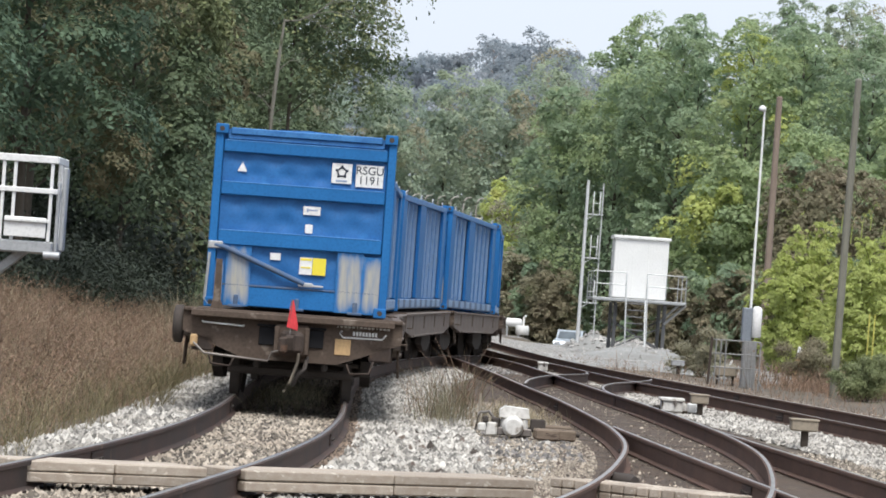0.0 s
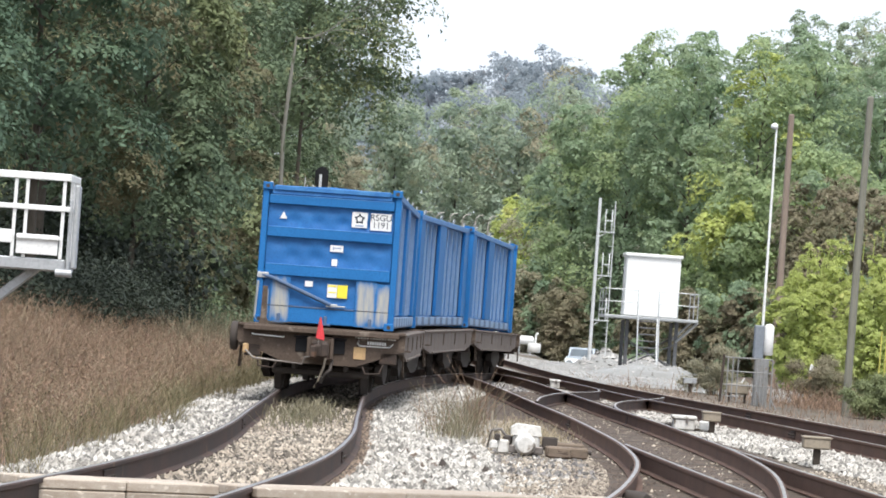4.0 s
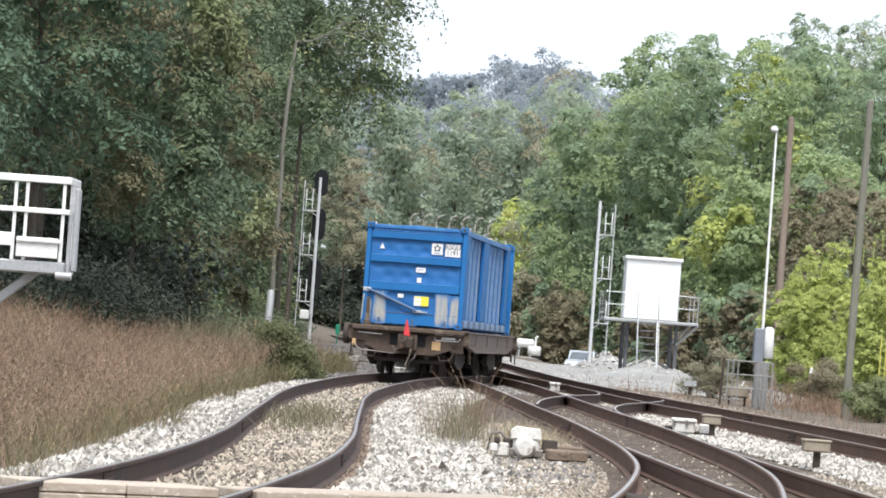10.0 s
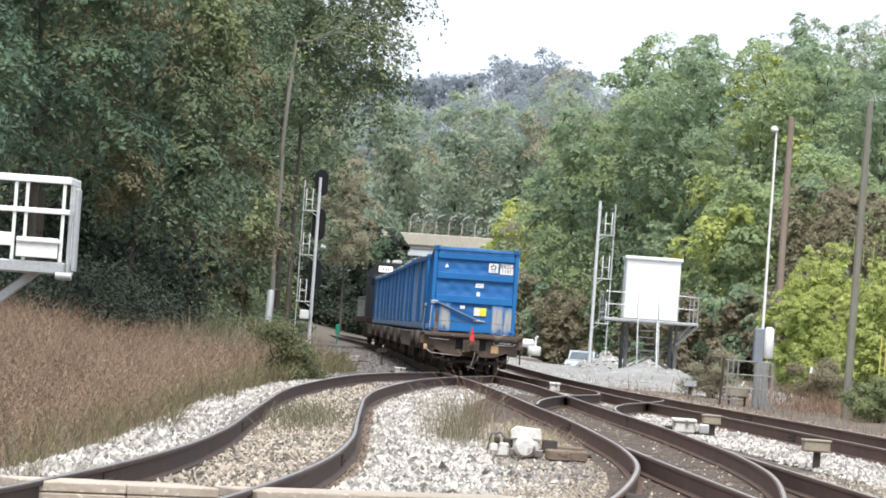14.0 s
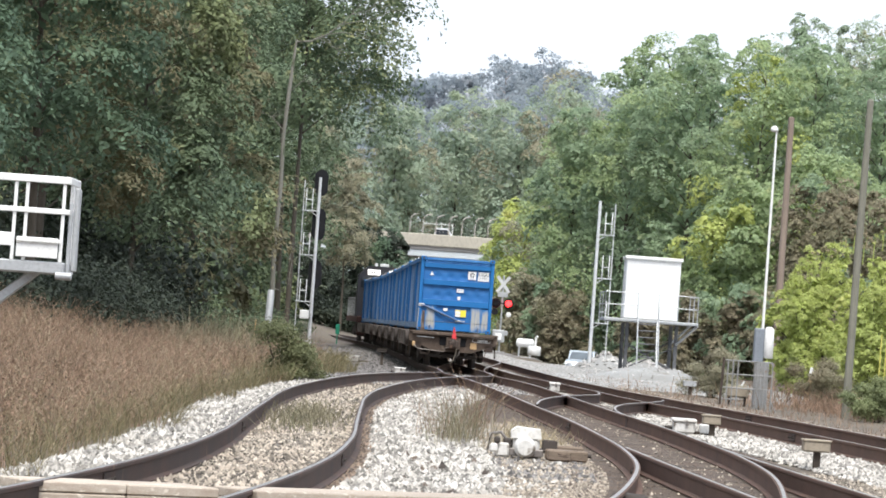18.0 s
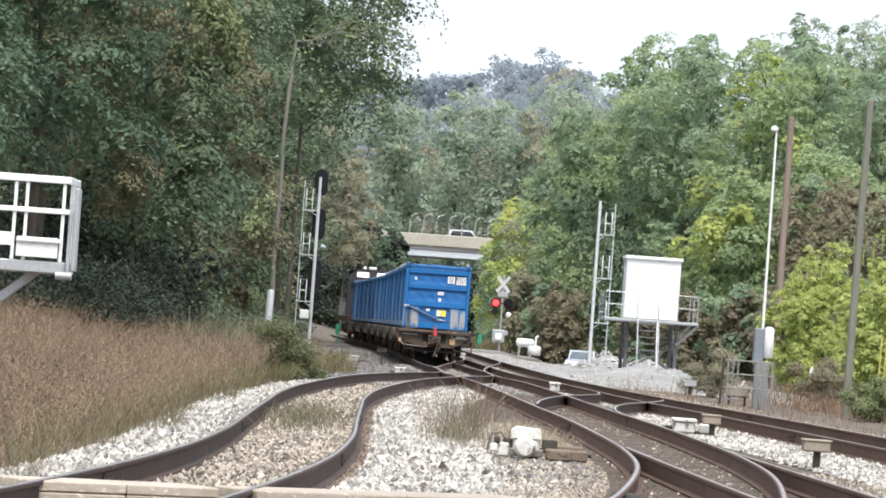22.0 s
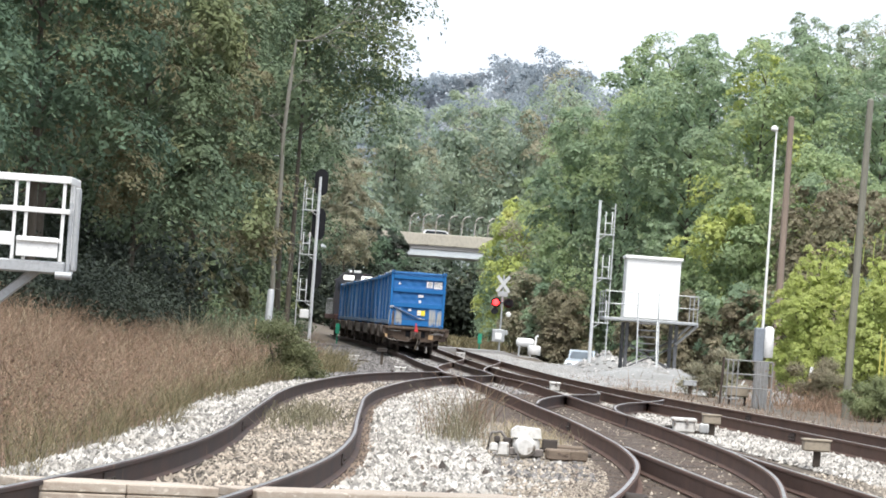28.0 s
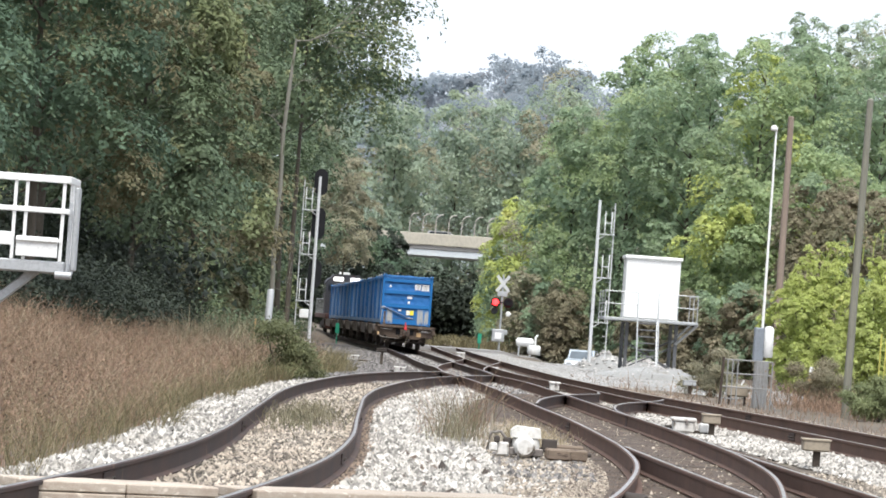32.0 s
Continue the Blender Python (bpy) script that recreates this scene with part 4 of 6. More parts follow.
def bungalow():
    t = thing("equipment_shelter", pose(8.86, 150, -0.37), "white metal equipment shelter on a galvanised steel platform", "shelter")
    z = 2.55
    b = part("cabin", Geo().box((0, 0, z + 1.29), (2.28, 2.2, 2.52), 0.04), M_WHITE, t, "white sheet-metal cabin")
    part("roof", Geo().box((0, 0, z + 2.58), (2.42, 2.4, 0.14), 0.03), M_WHITE, b)
    for k in range(4):
        part("seam", Geo().box((-0.95 + k * 0.63, -1.103, z + 1.26), (0.025, 0.02, 2.42), 0.004), M_WHITE, b)
    part("deck", Geo().box((-0.08, -0.6, z - 0.06), (3.9, 5.0, 0.12), 0.02), M_GALV, t)
    for x in (-1.0, 1.05):
        for y in (-2.2, 1.4):
            part("leg", Geo().box((x, y, z / 2 - 0.1), (0.15, 0.15, z - 0.1), 0.02), M_STRUCT, t)
            part("footing", Geo().box((x, y, 0.12), (0.45, 0.45, 0.5), 0.04), M_CONCRETE, t, "concrete footing")
    for x0, x1 in ((-1.0, 1.05), (1.05, -1.0)):
        part("cross_brace", rod((x0, -2.2, 0.5), (x1, -2.2, 1.5), 0.03, 6), M_STRUCT, t)
        part("cross_brace", rod((x0, 1.4, 0.5), (x1, 1.4, 1.7), 0.03, 6), M_STRUCT, t)
    part("bracket", Geo().tube([(1.85, -2.9, z - 0.12), (1.05, -2.3, z - 0.95)], 0.06, 6), M_GALV, t)
    part("bracket", Geo().tube([(1.85, 1.4, z - 0.12), (1.05, 1.4, z - 0.95)], 0.06, 6), M_GALV, t)
    y = -3.05
    pipe_rail(t, [(-2.02, y, z), (-1.3, y, z), (-0.66, y, z)], 1.07)
    pipe_rail(t, [(0.2, y, z), (1.0, y, z), (1.82, y, z), (1.82, y + 2.4, z), (1.82, 1.8, z)], 1.07)
    pipe_rail(t, [(-2.02, y, z), (-2.02, y + 2.4, z), (-2.02, 1.8, z)], 1.07)
    st = part("stair", Geo().box((-0.63, y - 0.9, 1.25), (0.06, 0.16, 2.95), 0.01, Matrix.Rotation(radians(-35), 3, "X")).box((0.17, y - 0.9, 1.25), (0.06, 0.16, 2.95), 0.01, Matrix.Rotation(radians(-35), 3, "X")), M_GALV, t)
    for k in range(9):
        zz = 0.2 + k * 0.27
        part("tread", Geo().box((-0.23, y - 1.65 + k * 0.185, zz), (0.76, 0.22, 0.045), 0.008), M_STRUCT, st)
    for x in (-0.66, 0.2):
        part("handrail", Geo().tube([(x, y - 1.75, 0.2), (x, y - 1.75, 1.05), (x, y - 0.05, z + 1.0)], 0.024, 6), M_GALV, st)
    return t


def side_platform():
    t = thing("signal_platform", pose(-5.6, 53, 0), "white-railed galvanised service platform beside the track", "platform")
    z = 1.92
    deck = part("deck", Geo().box((-1.5, 0.6, z - 0.09), (3.0, 1.4, 0.18), 0.02), M_GALV, t)
    part("kick_plate", Geo().box((-0.42, -0.12, z + 0.2), (0.62, 0.03, 0.3), 0.01).box((-0.4, -0.15, z + 0.3), (0.66, 0.05, 0.05), 0.008), M_WHITE, t, "white toe panel")
    part("kick_plate", Geo().box((-1.6, -0.12, z + 0.3), (1.6, 0.03, 0.2), 0.01), M_WHITE, t, "white toe panel")
    for x in (-0.07, -0.62, -0.79, -1.65, -1.85, -2.6):
        part("post", Geo().box((x, -0.08, z + 0.62), (0.05, 0.05, 1.25), 0.008), M_WHITE, t)
    for y in (0.35, 0.8, 1.25):
        part("post", Geo().box((0.0, y, z + 0.62), (0.05, 0.05, 1.28), 0.008), M_WHITE, t)
    for zz, hh in ((z + 1.22, 0.11), (z + 0.75, 0.08)):
        part("rail_bar", Geo().box((-1.4, -0.11, zz), (2.8, 0.04, hh), 0.012), M_WHITE, t, "white flat rail")
        part("rail_bar", Geo().box((0.0, 0.6, zz), (0.05, 1.4, hh), 0.012), M_WHITE, t, "white flat rail")
    part("end_gate", Geo().box((0.1, 0.3, z + 0.5), (0.07, 0.3, 1.25), 0.02).box((0.03, 0.1, z + 0.35), (0.05, 0.1, 1.1), 0.02), M_GALV, t, "galvanised end gate")
    part("strut", Geo().box((-1.15, 0.3, z - 0.75), (1.9, 0.14, 0.14), 0.02, Matrix.Rotation(radians(-41), 3, "Y")), M_GALV, t)
    part("bolt_plate", Geo().tube([(-0.12, -0.1, z - 0.2), (0.12, -0.1, z - 0.2)], 0.06, 8), M_GALV, t)
    part("column", Geo().tube([(-2.3, 0.6, -1.0), (-2.3, 0.6, z)], 0.2, 14), M_GALV, t)
    return t


def crossing_signal(m):
    t = thing("crossing_signal", m, "level-crossing signal with white crossbuck and red flashing lamps", "crossing signal")
    part("pole", Geo().tube([(0, 0, -0.8), (0, 0, 4.4)], 0.06, 10), M_GALV, t)
    for a in (52, -52):
        part("crossbuck_board", Geo().box((0, -0.09 - (a > 0) * 0.02, 3.85), (1.2, 0.015, 0.19), 0.004, Matrix.Rotation(radians(a), 3, "Y")), M_SIGN, t, "white reflective board")
    part("sign_plate", Geo().box((0, -0.08, 3.25), (0.6, 0.02, 0.3), 0.01), M_GALV, t)
    part("cross_arm", Geo().tube([(-0.45, -0.05, 2.72), (0.45, -0.05, 2.72)], 0.03, 8), M_DEEP_BLACK, t)
    part("base_box", Geo().box((-0.1, -0.05, 0.75), (0.75, 0.4, 0.75), 0.05).box((0.35, 0.0, 0.95), (0.2, 0.3, 0.3), 0.03), M_GALV, t, "pale gate mechanism box")
    part("relay_box", Geo().box((-0.1, -0.28, 0.72), (0.4, 0.06, 0.4), 0.02), M_WHITE, t)
    discs = []
    for x in (-0.38, 0.38):
        part("backing_disc", Geo().tube([(x, -0.06, 2.72), (x, -0.09, 2.72)], 0.3, 20), M_DEEP_BLACK, t)
        part("hood", Geo().tube([(x, -0.1, 2.72), (x, -0.3, 2.74)], 0.17, 14, cap=False), M_DEEP_BLACK, t)
        e = part("flasher", Geo().lathe((0, 0.02, 0), (0, 1, 0), [(0.0, 0.2), (0.015, 0.15)], 18), M_DEEP_BLACK, t, "turning red lamp face", at=pose(x, -0.2, 2.72))
        part("lens", Geo().lathe((0, 0.0, 0), (0, -1, 0), [(0.0, 0.2), (0.02, 0.19), (0.05, 0.1)], 18), M_REDLIGHT, e, "glowing red lens")
        discs.append((e, x))
    part("side_lamp", Geo().lathe((0.42, -0.1, 2.05), (0, -1, 0), [(0, 0.16), (0.1, 0.15), (0.14, 0.1)], 14), M_WHITE, t, "white round lamp housing")
    part("side_lamp", Geo().lathe((-0.42, -0.1, 2.2), (0, -1, 0), [(0, 0.2), (0.1, 0.2)], 14), M_DEEP_BLACK, t)
    return discs


M_REDLIGHT = material("red_lamp", (0.7, 0.03, 0.04), 0.3, glow=((1.0, 0.03, 0.03), 3))


def wooden_pole(x, y, h, r, lean, mat, label):
    z = float(land(x, y))
    t = thing("utility_pole", pose(x, y, z), label, "pole", "wooden poles")
    part("shaft", Geo().tube([(0, 0, -0.3), (lean * 0.4, 0, h * 0.5), (lean, 0, h)], [r, r * 0.9, r * 0.78], 12), mat, t)
    part("pole_cap", Geo().tube([(lean, 0, h), (lean, 0, h + 0.05)], [r * 0.8, r * 0.5], 12), mat, t)
    return t


# ---- plants ----
RNG = np.random.default_rng(7)


def leaves(centres, radii, n, size, rng, flat=0.35):
    """Leaf blades scattered in clumps: n per clump, each a three-cornered blade."""
    c = np.repeat(centres, n, 0)
    r = np.repeat(radii, n, 0)
    d = rng.normal(size=c.shape)
    d /= np.linalg.norm(d, axis=1, keepdims=True)
    d[:, 2] = np.where((d[:, 2] < 0) & (rng.uniform(size=len(d)) < 0.6), -d[:, 2], d[:, 2])
    k = rng.uniform(0.25, 1.0, (len(c), 1)) ** 0.5
    p = c + d * r * k * (1 + 0.25 * rng.normal(size=(len(c), 1)))
    nrm = d * 0.9 + rng.normal(size=d.shape) * 0.6 + np.array([0, 0, flat])
    nrm /= np.linalg.norm(nrm, axis=1, keepdims=True)
    a = np.cross(nrm, rng.normal(size=d.shape))
    a /= np.linalg.norm(a, axis=1, keepdims=True)
    b = np.cross(nrm, a)
    s = size * rng.uniform(0.6, 1.5, (len(c), 1))
    v = np.stack([p - a * s, p + a * s * 0.7 + b * s * 0.6, p + a * s * 0.3 - b * s * 0.65], 1).reshape(-1, 3)
    return v, np.arange(len(v)).reshape(-1, 3)


def unit(v):
    return v / np.linalg.norm(v, axis=1, keepdims=True)


def kites(p, nrm, size, rng, corners=4):
    """One leaf of three or four corners at each point, facing about nrm."""
    nrm = unit(nrm)
    a = unit(np.cross(nrm, rng.normal(size=p.shape)))
    b = np.cross(nrm, a)
    s = size * rng.uniform(0.6, 1.4, (len(p), 1))
    if corners == 3:
        return np.stack([p - a * s, p + a * s * 0.7 + b * s * 0.6, p + a * s * 0.4 - b * s * 0.65], 1).reshape(-1, 3)
    return np.stack([p - a * s, p + b * s * 0.5 + a * s * 0.1, p + a * s, p - b * s * 0.5 + a * s * 0.1], 1).reshape(-1, 3)


def tree(x, y, h, r, mat, count, size, seed, low=0.1, bark=None, boughs=26, label="", group="trees", full=1.0, girth=1.0, core=1.0, alt=None, share=0.3, sprays=9, spray=1.0):
    """Trunk, a limb to each bough, and a crown: boughs of drooping sprays, sprays of leaves, and large inner leaves."""
    rng = np.random.default_rng(seed)
    corners = 4 if y < 120 and h > 9 else 3
    z = float(land(x, y))
    t = thing("tree", pose(x, y, z), label, "tree", group)
    bark = bark or M_BARK
    bend = rng.normal(0, 0.025 * h, 2)
    part("trunk", Geo().tube([(0, 0, -0.3), (bend[0] * 0.2, bend[1] * 0.2, h * 0.3), (bend[0] * 0.6, bend[1] * 0.6, h * 0.6), (bend[0], bend[1], h * 0.85)], [g * girth for g in (0.014 * h + 0.06, 0.011 * h + 0.03, 0.007 * h, 0.02)], 9), bark, t)
    cs, rs, outs, turned = [], [], [], []
    for k in range(boughs):
        u = (k + rng.uniform(0.1, 0.9)) / boughs
        w = r * math.sqrt(max(0.1, 1 - ((u - 0.4) / 0.64) ** 2))
        a = k * 2.4 + rng.uniform(-0.6, 0.6)
        q = rng.uniform(0.35, 0.72) * w
        lobe = r * rng.uniform(0.26, 0.46) * (1.08 - 0.25 * u) * full
        zz = h * low + 0.5 * lobe + (h - h * low - 1.35 * lobe) * u
        tip = np.array([q * math.cos(a) + bend[0] * u, q * math.sin(a) + bend[1] * u, zz])
        zb = max(0.06 * h, zz - 0.5 * q - 0.4)
        root = np.array([bend[0] * zb / h, bend[1] * zb / h, zb])
        part("limb", Geo().tube([root, (root + tip) / 2 + np.array([0, 0, 0.12 * q]), tip], [(0.04 + 0.003 * h) * girth, 0.03 * girth, 0.012], 5, cap=False), bark, t)
        m = sprays
        d = unit(rng.normal(size=(m, 3)) + np.array([0.75 * math.cos(a), 0.75 * math.sin(a), 0.45]))
        cs.append(tip + d * lobe * rng.uniform(0.5, 0.95, (m, 1)))
        rs.append(lobe * spray * rng.uniform(0.32, 0.66, (m, 1)))
        outs.append(d)
        turned.append(np.full(m, bool(alt) and rng.uniform() < share))
    cs, rs, outs = np.concatenate(cs), np.concatenate(rs), np.concatenate(outs)
    per = max(3, int(count * 1.75) // len(cs))
    axis = unit(0.55 * outs + np.array([0, 0, 0.75]) + 0.2 * rng.normal(size=outs.shape))
    e1 = unit(np.cross(axis, rng.normal(size=axis.shape)))
    e2 = np.cross(axis, e1)
    c, rr, ax, e1, e2 = (np.repeat(v, per, 0) for v in (cs, rs, axis, e1, e2))
    q = rng.uniform(0, 1, (len(c), 1)) ** 0.5 * (1 + 0.18 * rng.normal(size=(len(c), 1)))
    a = rng.uniform(0, 2 * np.pi, (len(c), 1))
    side = e1 * np.cos(a) + e2 * np.sin(a)
    p = c + rr * (side * q + ax * (0.5 * (1 - q * q) - 0.2 + 0.09 * rng.normal(size=q.shape)))
    v = kites(p, ax + side * q * 0.75 + 0.42 * rng.normal(size=p.shape), size, rng, corners)
    n = int(1100 * core)
    if n:
        u = rng.uniform(0.02, 0.88, n)
        w = r * np.sqrt(np.maximum(0.1, 1 - ((u - 0.4) / 0.64) ** 2)) * rng.uniform(0.05, 0.5, n)
        a = rng.uniform(0, 2 * np.pi, n)
        p = np.stack([w * np.cos(a) + bend[0] * u, w * np.sin(a) + bend[1] * u, h * low + (h * (1 - low) - 0.3 * r) * u], 1)
        v = np.concatenate([v, kites(p, unit(rng.normal(size=p.shape) + np.stack([np.cos(a), np.sin(a), 0.3 + 0 * a], 1)), size * 1.9, rng, corners)])
    me = big_mesh("crown", v, np.arange(len(v)).reshape(-1, corners), mat)
    if alt:
        me.materials.append(alt)
        pick = np.zeros(len(v) // corners, np.int32)
        pick[:len(c)] = np.repeat(np.concatenate(turned), per)
        me.polygons.foreach_set("material_index", pick)
    part("crown", me, None, t)
    return t


def thicket(name, pts, rad, n, size, mat, label, seed, tall=0.7, kind="stuff", category="undergrowth"):
    rng = np.random.default_rng(seed)
    c = np.array([(x, y, float(land(x, y)) + rad * tall * 0.6) for x, y in pts])
    rr = np.array([(rad * rng.uniform(0.7, 1.2), rad * rng.uniform(0.7, 1.2), rad * tall * rng.uniform(0.6, 1.3)) for _ in pts])
    v, f = leaves(c, rr, n, size, rng)
    return tagged(new(name, big_mesh(name, v, f, mat)), label, category, kind=kind)


def blades(name, x, y, z, h, w, mat, label, rng, lean=0.25, category="grass"):
    """Upright blades of grass with a bend."""
    n = len(x)
    a = rng.uniform(0, 2 * np.pi, n)
    dx, dy = np.cos(a), np.sin(a)
    lx, ly = rng.normal(0, lean, n) * h, rng.normal(0, lean, n) * h
    o = np.stack([x, y, z], 1)
    s = np.stack([dx * w, dy * w, 0 * w], 1)
    mid = o + np.stack([lx * 0.3, ly * 0.3, h * 0.55], 1)
    tip = o + np.stack([lx, ly, h], 1)
    v = np.stack([o - s, o + s, mid + s * 0.8, mid - s * 0.8, mid - s * 0.8, mid + s * 0.8, tip + s * 0.5, tip - s * 0.5], 1).reshape(-1, 3)
    return tagged(new(name, big_mesh(name, v, np.arange(len(v)).reshape(-1, 4), mat)), label, category, kind="stuff")


def stones(name, x, y, z, size, mat, label, rng):
    """Broken stones, half sunk: squashed, skewed lumps of five sides and a top."""
    n = len(x)
    ang = np.arange(5) * 2 * np.pi / 5
    base = np.concatenate([np.stack([np.cos(ang), np.sin(ang), 0 * ang - 0.25], 1), [(0.0, 0.0, 1.0)]])
    v = base[None] * (size[:, None, None] * rng.uniform(0.6, 1.25, (n, 6, 1))) * rng.uniform(0.6, 1.2, (n, 1, 3))
    v[:, :5, 2] += size[:, None] * rng.uniform(-0.3, 0.55, (n, 5))
    v[:, 5, :2] += size[:, None] * rng.uniform(-0.5, 0.5, (n, 2))
    a = rng.uniform(0, 2 * np.pi, n)
    c, s = np.cos(a)[:, None], np.sin(a)[:, None]
    vx, vy = v[:, :, 0] * c - v[:, :, 1] * s, v[:, :, 0] * s + v[:, :, 1] * c
    v = np.stack([vx + x[:, None], vy + y[:, None], v[:, :, 2] + z[:, None]], -1).reshape(-1, 3)
    tri = np.array([(k, (k + 1) % 5, 5) for k in range(5)])
    f = (np.arange(n)[:, None, None] * 6 + tri[None]).reshape(-1, 3)
    return tagged(new(name, big_mesh(name, v, f, mat)), label, "ballast", kind="stuff")


# ---- the place, thing by thing ----
bungalow()
side_platform()
ladder_mast(pose(7.04, 163, -0.1), "bare galvanised signal mast with caged ladder", (), 7.65, 1, (2.05, 4.1, 6.1))
ladder_mast(pose(-6.0, 168, -0.1), "galvanised signal mast with three black signal heads", ((7.75, 1.25), (5.79, 1.5), (3.4, 1.35)), 8.0, -1, (2.1, 4.3, 6.4))
wooden_pole(13.7, 144, 11.0, 0.155, 0.0, M_POLE, "bare brown wooden utility pole")
wooden_pole(11.25, 97, 8.7, 0.115, 0.1, M_POLE_GREY, "grey weathered wooden pole beside the bushes")
bx = thing("signal_case", pose(-6.3, 167.6, 1.2), "small white case on the signal mast", "case")
part("case", Geo().box((0, 0, 0.2), (0.42, 0.3, 0.42), 0.03), M_WHITE, bx)
part("bracket", Geo().box((0.18, 0.2, 0.2), (0.3, 0.12, 0.08), 0.01), M_GALV, bx)
FLASHERS = crossing_signal(pose(3.76, 213, 0.17))

# The road bridge
def road_bridge():
    t = thing("road_bridge", pose(0, 350, 0), "concrete road bridge with painted girder and caged walkway fence", "bridge")
    part("parapet", Geo().box((0, 0, 9.55), (96, 0.4, 1.15), 0.05), M_CONCRETE, t)
    part("parapet", Geo().box((0, 11, 9.4), (96, 0.4, 0.85), 0.05), M_CONCRETE, t)
    part("deck", Geo().box((0, 5.5, 8.75), (620, 11, 0.4), 0.05), M_ROAD, t)
    for y in (0.3, 3.5, 7, 10.5):
        part("girder", Geo().box((0, y, 8.33), (90, 0.4, 0.84), 0.03), M_GIRDER, t)
    for x in (-4.4, 14):
        part("pier", Geo().box((x, 4, 3.9), (1.2, 6, 7.9), 0.08), M_CONCRETE, t)
        part("pier_cap", Geo().box((x, 5, 7.7), (1.6, 10, 0.5), 0.08), M_CONCRETE, t)
    for x in np.arange(-3.4, 9, 1.28):
        part("fence_post", Geo().tube([(x, 0, 10.1), (x, 0, 11.3), (x + 0.1, 0.2, 11.75), (x + 0.35, 0.5, 12.0), (x + 0.75, 0.9, 12.05)], 0.065, 6), M_FENCE, t)
    for z in (10.4, 10.7, 11.0, 11.3, 11.6):
        part("fence_wire", Geo().tube([(-3.5, 0.05, z), (9, 0.05, z)], 0.009, 4), M_FENCE, t)
    return t


road_bridge()


def switch_box(x, y, w, d, h, label):
    t = thing("switch_box", pose(x, y, float(rise(x, y)) - 0.215), label, "switch box", "white switch boxes")
    part("case", Geo().box((0, 0, h * 0.4), (w * 0.86, d, h * 0.8), 0.03), M_SOILED, t)
    part("lid", Geo().box((0, 0, h * 0.88), (w, d + 0.06, h * 0.24), 0.03), M_SOILED, t)
    part("latch", Geo().box((w * 0.1, -d / 2 - 0.03, h * 0.7), (0.05, 0.03, 0.09), 0.008), M_STEEL, t)
    part("crank", Geo().box((-w * 0.62, -0.1, h * 0.25), (w * 0.3, 0.12, h * 0.4), 0.02), M_BLACK, t)
    part("base_plate", Geo().box((w * 0.3, 0, 0.02), (w * 1.8, d * 0.6, 0.05), 0.01), M_TIE, t)
    return t


sm = thing("switch_machine", pose(1.25, 46, float(rise(1.25, 46)) - 0.215), "dirty white switch machine on timber ties beside the rail", "switch machine")
part("case", Geo().box((0, 0.02, 0.13), (0.34, 0.5, 0.24), 0.04), M_SOILED, sm)
part("lid", Geo().prism([(-0.2, 0.24), (0.19, 0.24), (0.17, 0.36), (-0.13, 0.38), (-0.2, 0.33)], -0.24, 0.3), M_SOILED, sm, "sloping white lid")
part("motor_cover", Geo().lathe((-0.02, -0.24, 0.13), (0, -1, 0), [(0, 0.14), (0.14, 0.14), (0.2, 0.1)], 14), M_SOILED, sm)
part("flange", Geo().box((0, -0.27, 0.06), (0.44, 0.05, 0.1), 0.015), M_STEEL, sm)
part("throw_rod", rod((0.18, -0.05, 0.1), (0.85, 0.05, 0.06), 0.03, 6), M_BLACK, sm)
part("crank_arm", Geo().box((0.3, -0.14, 0.16), (0.2, 0.06, 0.16), 0.02).box((0.46, -0.16, 0.1), (0.3, 0.05, 0.05), 0.01), M_BLACK, sm)
for k, (x, z, w) in enumerate(((-0.24, 0.16, 0.12), (-0.3, 0.08, 0.16), (-0.38, 0.2, 0.08), (-0.42, 0.1, 0.1))):
    part("terminal_box", Geo().box((x, -0.12 - 0.05 * k, z), (w, 0.14, w * 1.1), 0.02), M_SOILED if k % 2 else M_BLACK, sm)
part("conduit", Geo().tube([(-0.25, -0.1, 0.2), (-0.34, -0.14, 0.3), (-0.46, -0.16, 0.28), (-0.5, -0.16, 0.05)], 0.02, 6), M_STEEL, sm)
part("marker_rod", Geo().tube([(-0.44, 0.1, 0), (-0.46, 0.1, 0.52)], 0.018, 6), M_TAN, sm)
for x, y, w in ((0.5, 0.12, 0.5), (0.52, -0.22, 0.55), (0.42, -0.45, 0.3)):
    part("tie_end", Geo().box((x, y, 0.1 if y > 0 else 0.06), (w, 0.2, 0.14), 0.02), M_TIE_PALE, sm, "split weathered timber")
wb = switch_box(4.5, 63.5, 0.44, 0.5, 0.26, "white box beside the rail")
part("side_case", Geo().box((0.36, -0.1, 0.1), (0.16, 0.2, 0.17), 0.02), M_WHITE, wb)
switch_box(3.2, 94, 0.3, 0.4, 0.24, "white switch box between rails")
switch_box(-1.05, 109, 0.36, 0.4, 0.2, "white switch box beside the track")
switch_box(2.1, 127, 0.4, 0.4, 0.2, "white switch box between rails")
switch_box(1.2, 168, 0.45, 0.5, 0.32, "white switch box near the crossing")
switch_box(-3.1, 134, 0.5, 0.4, 0.2, "dusty white switch box beside the far track")


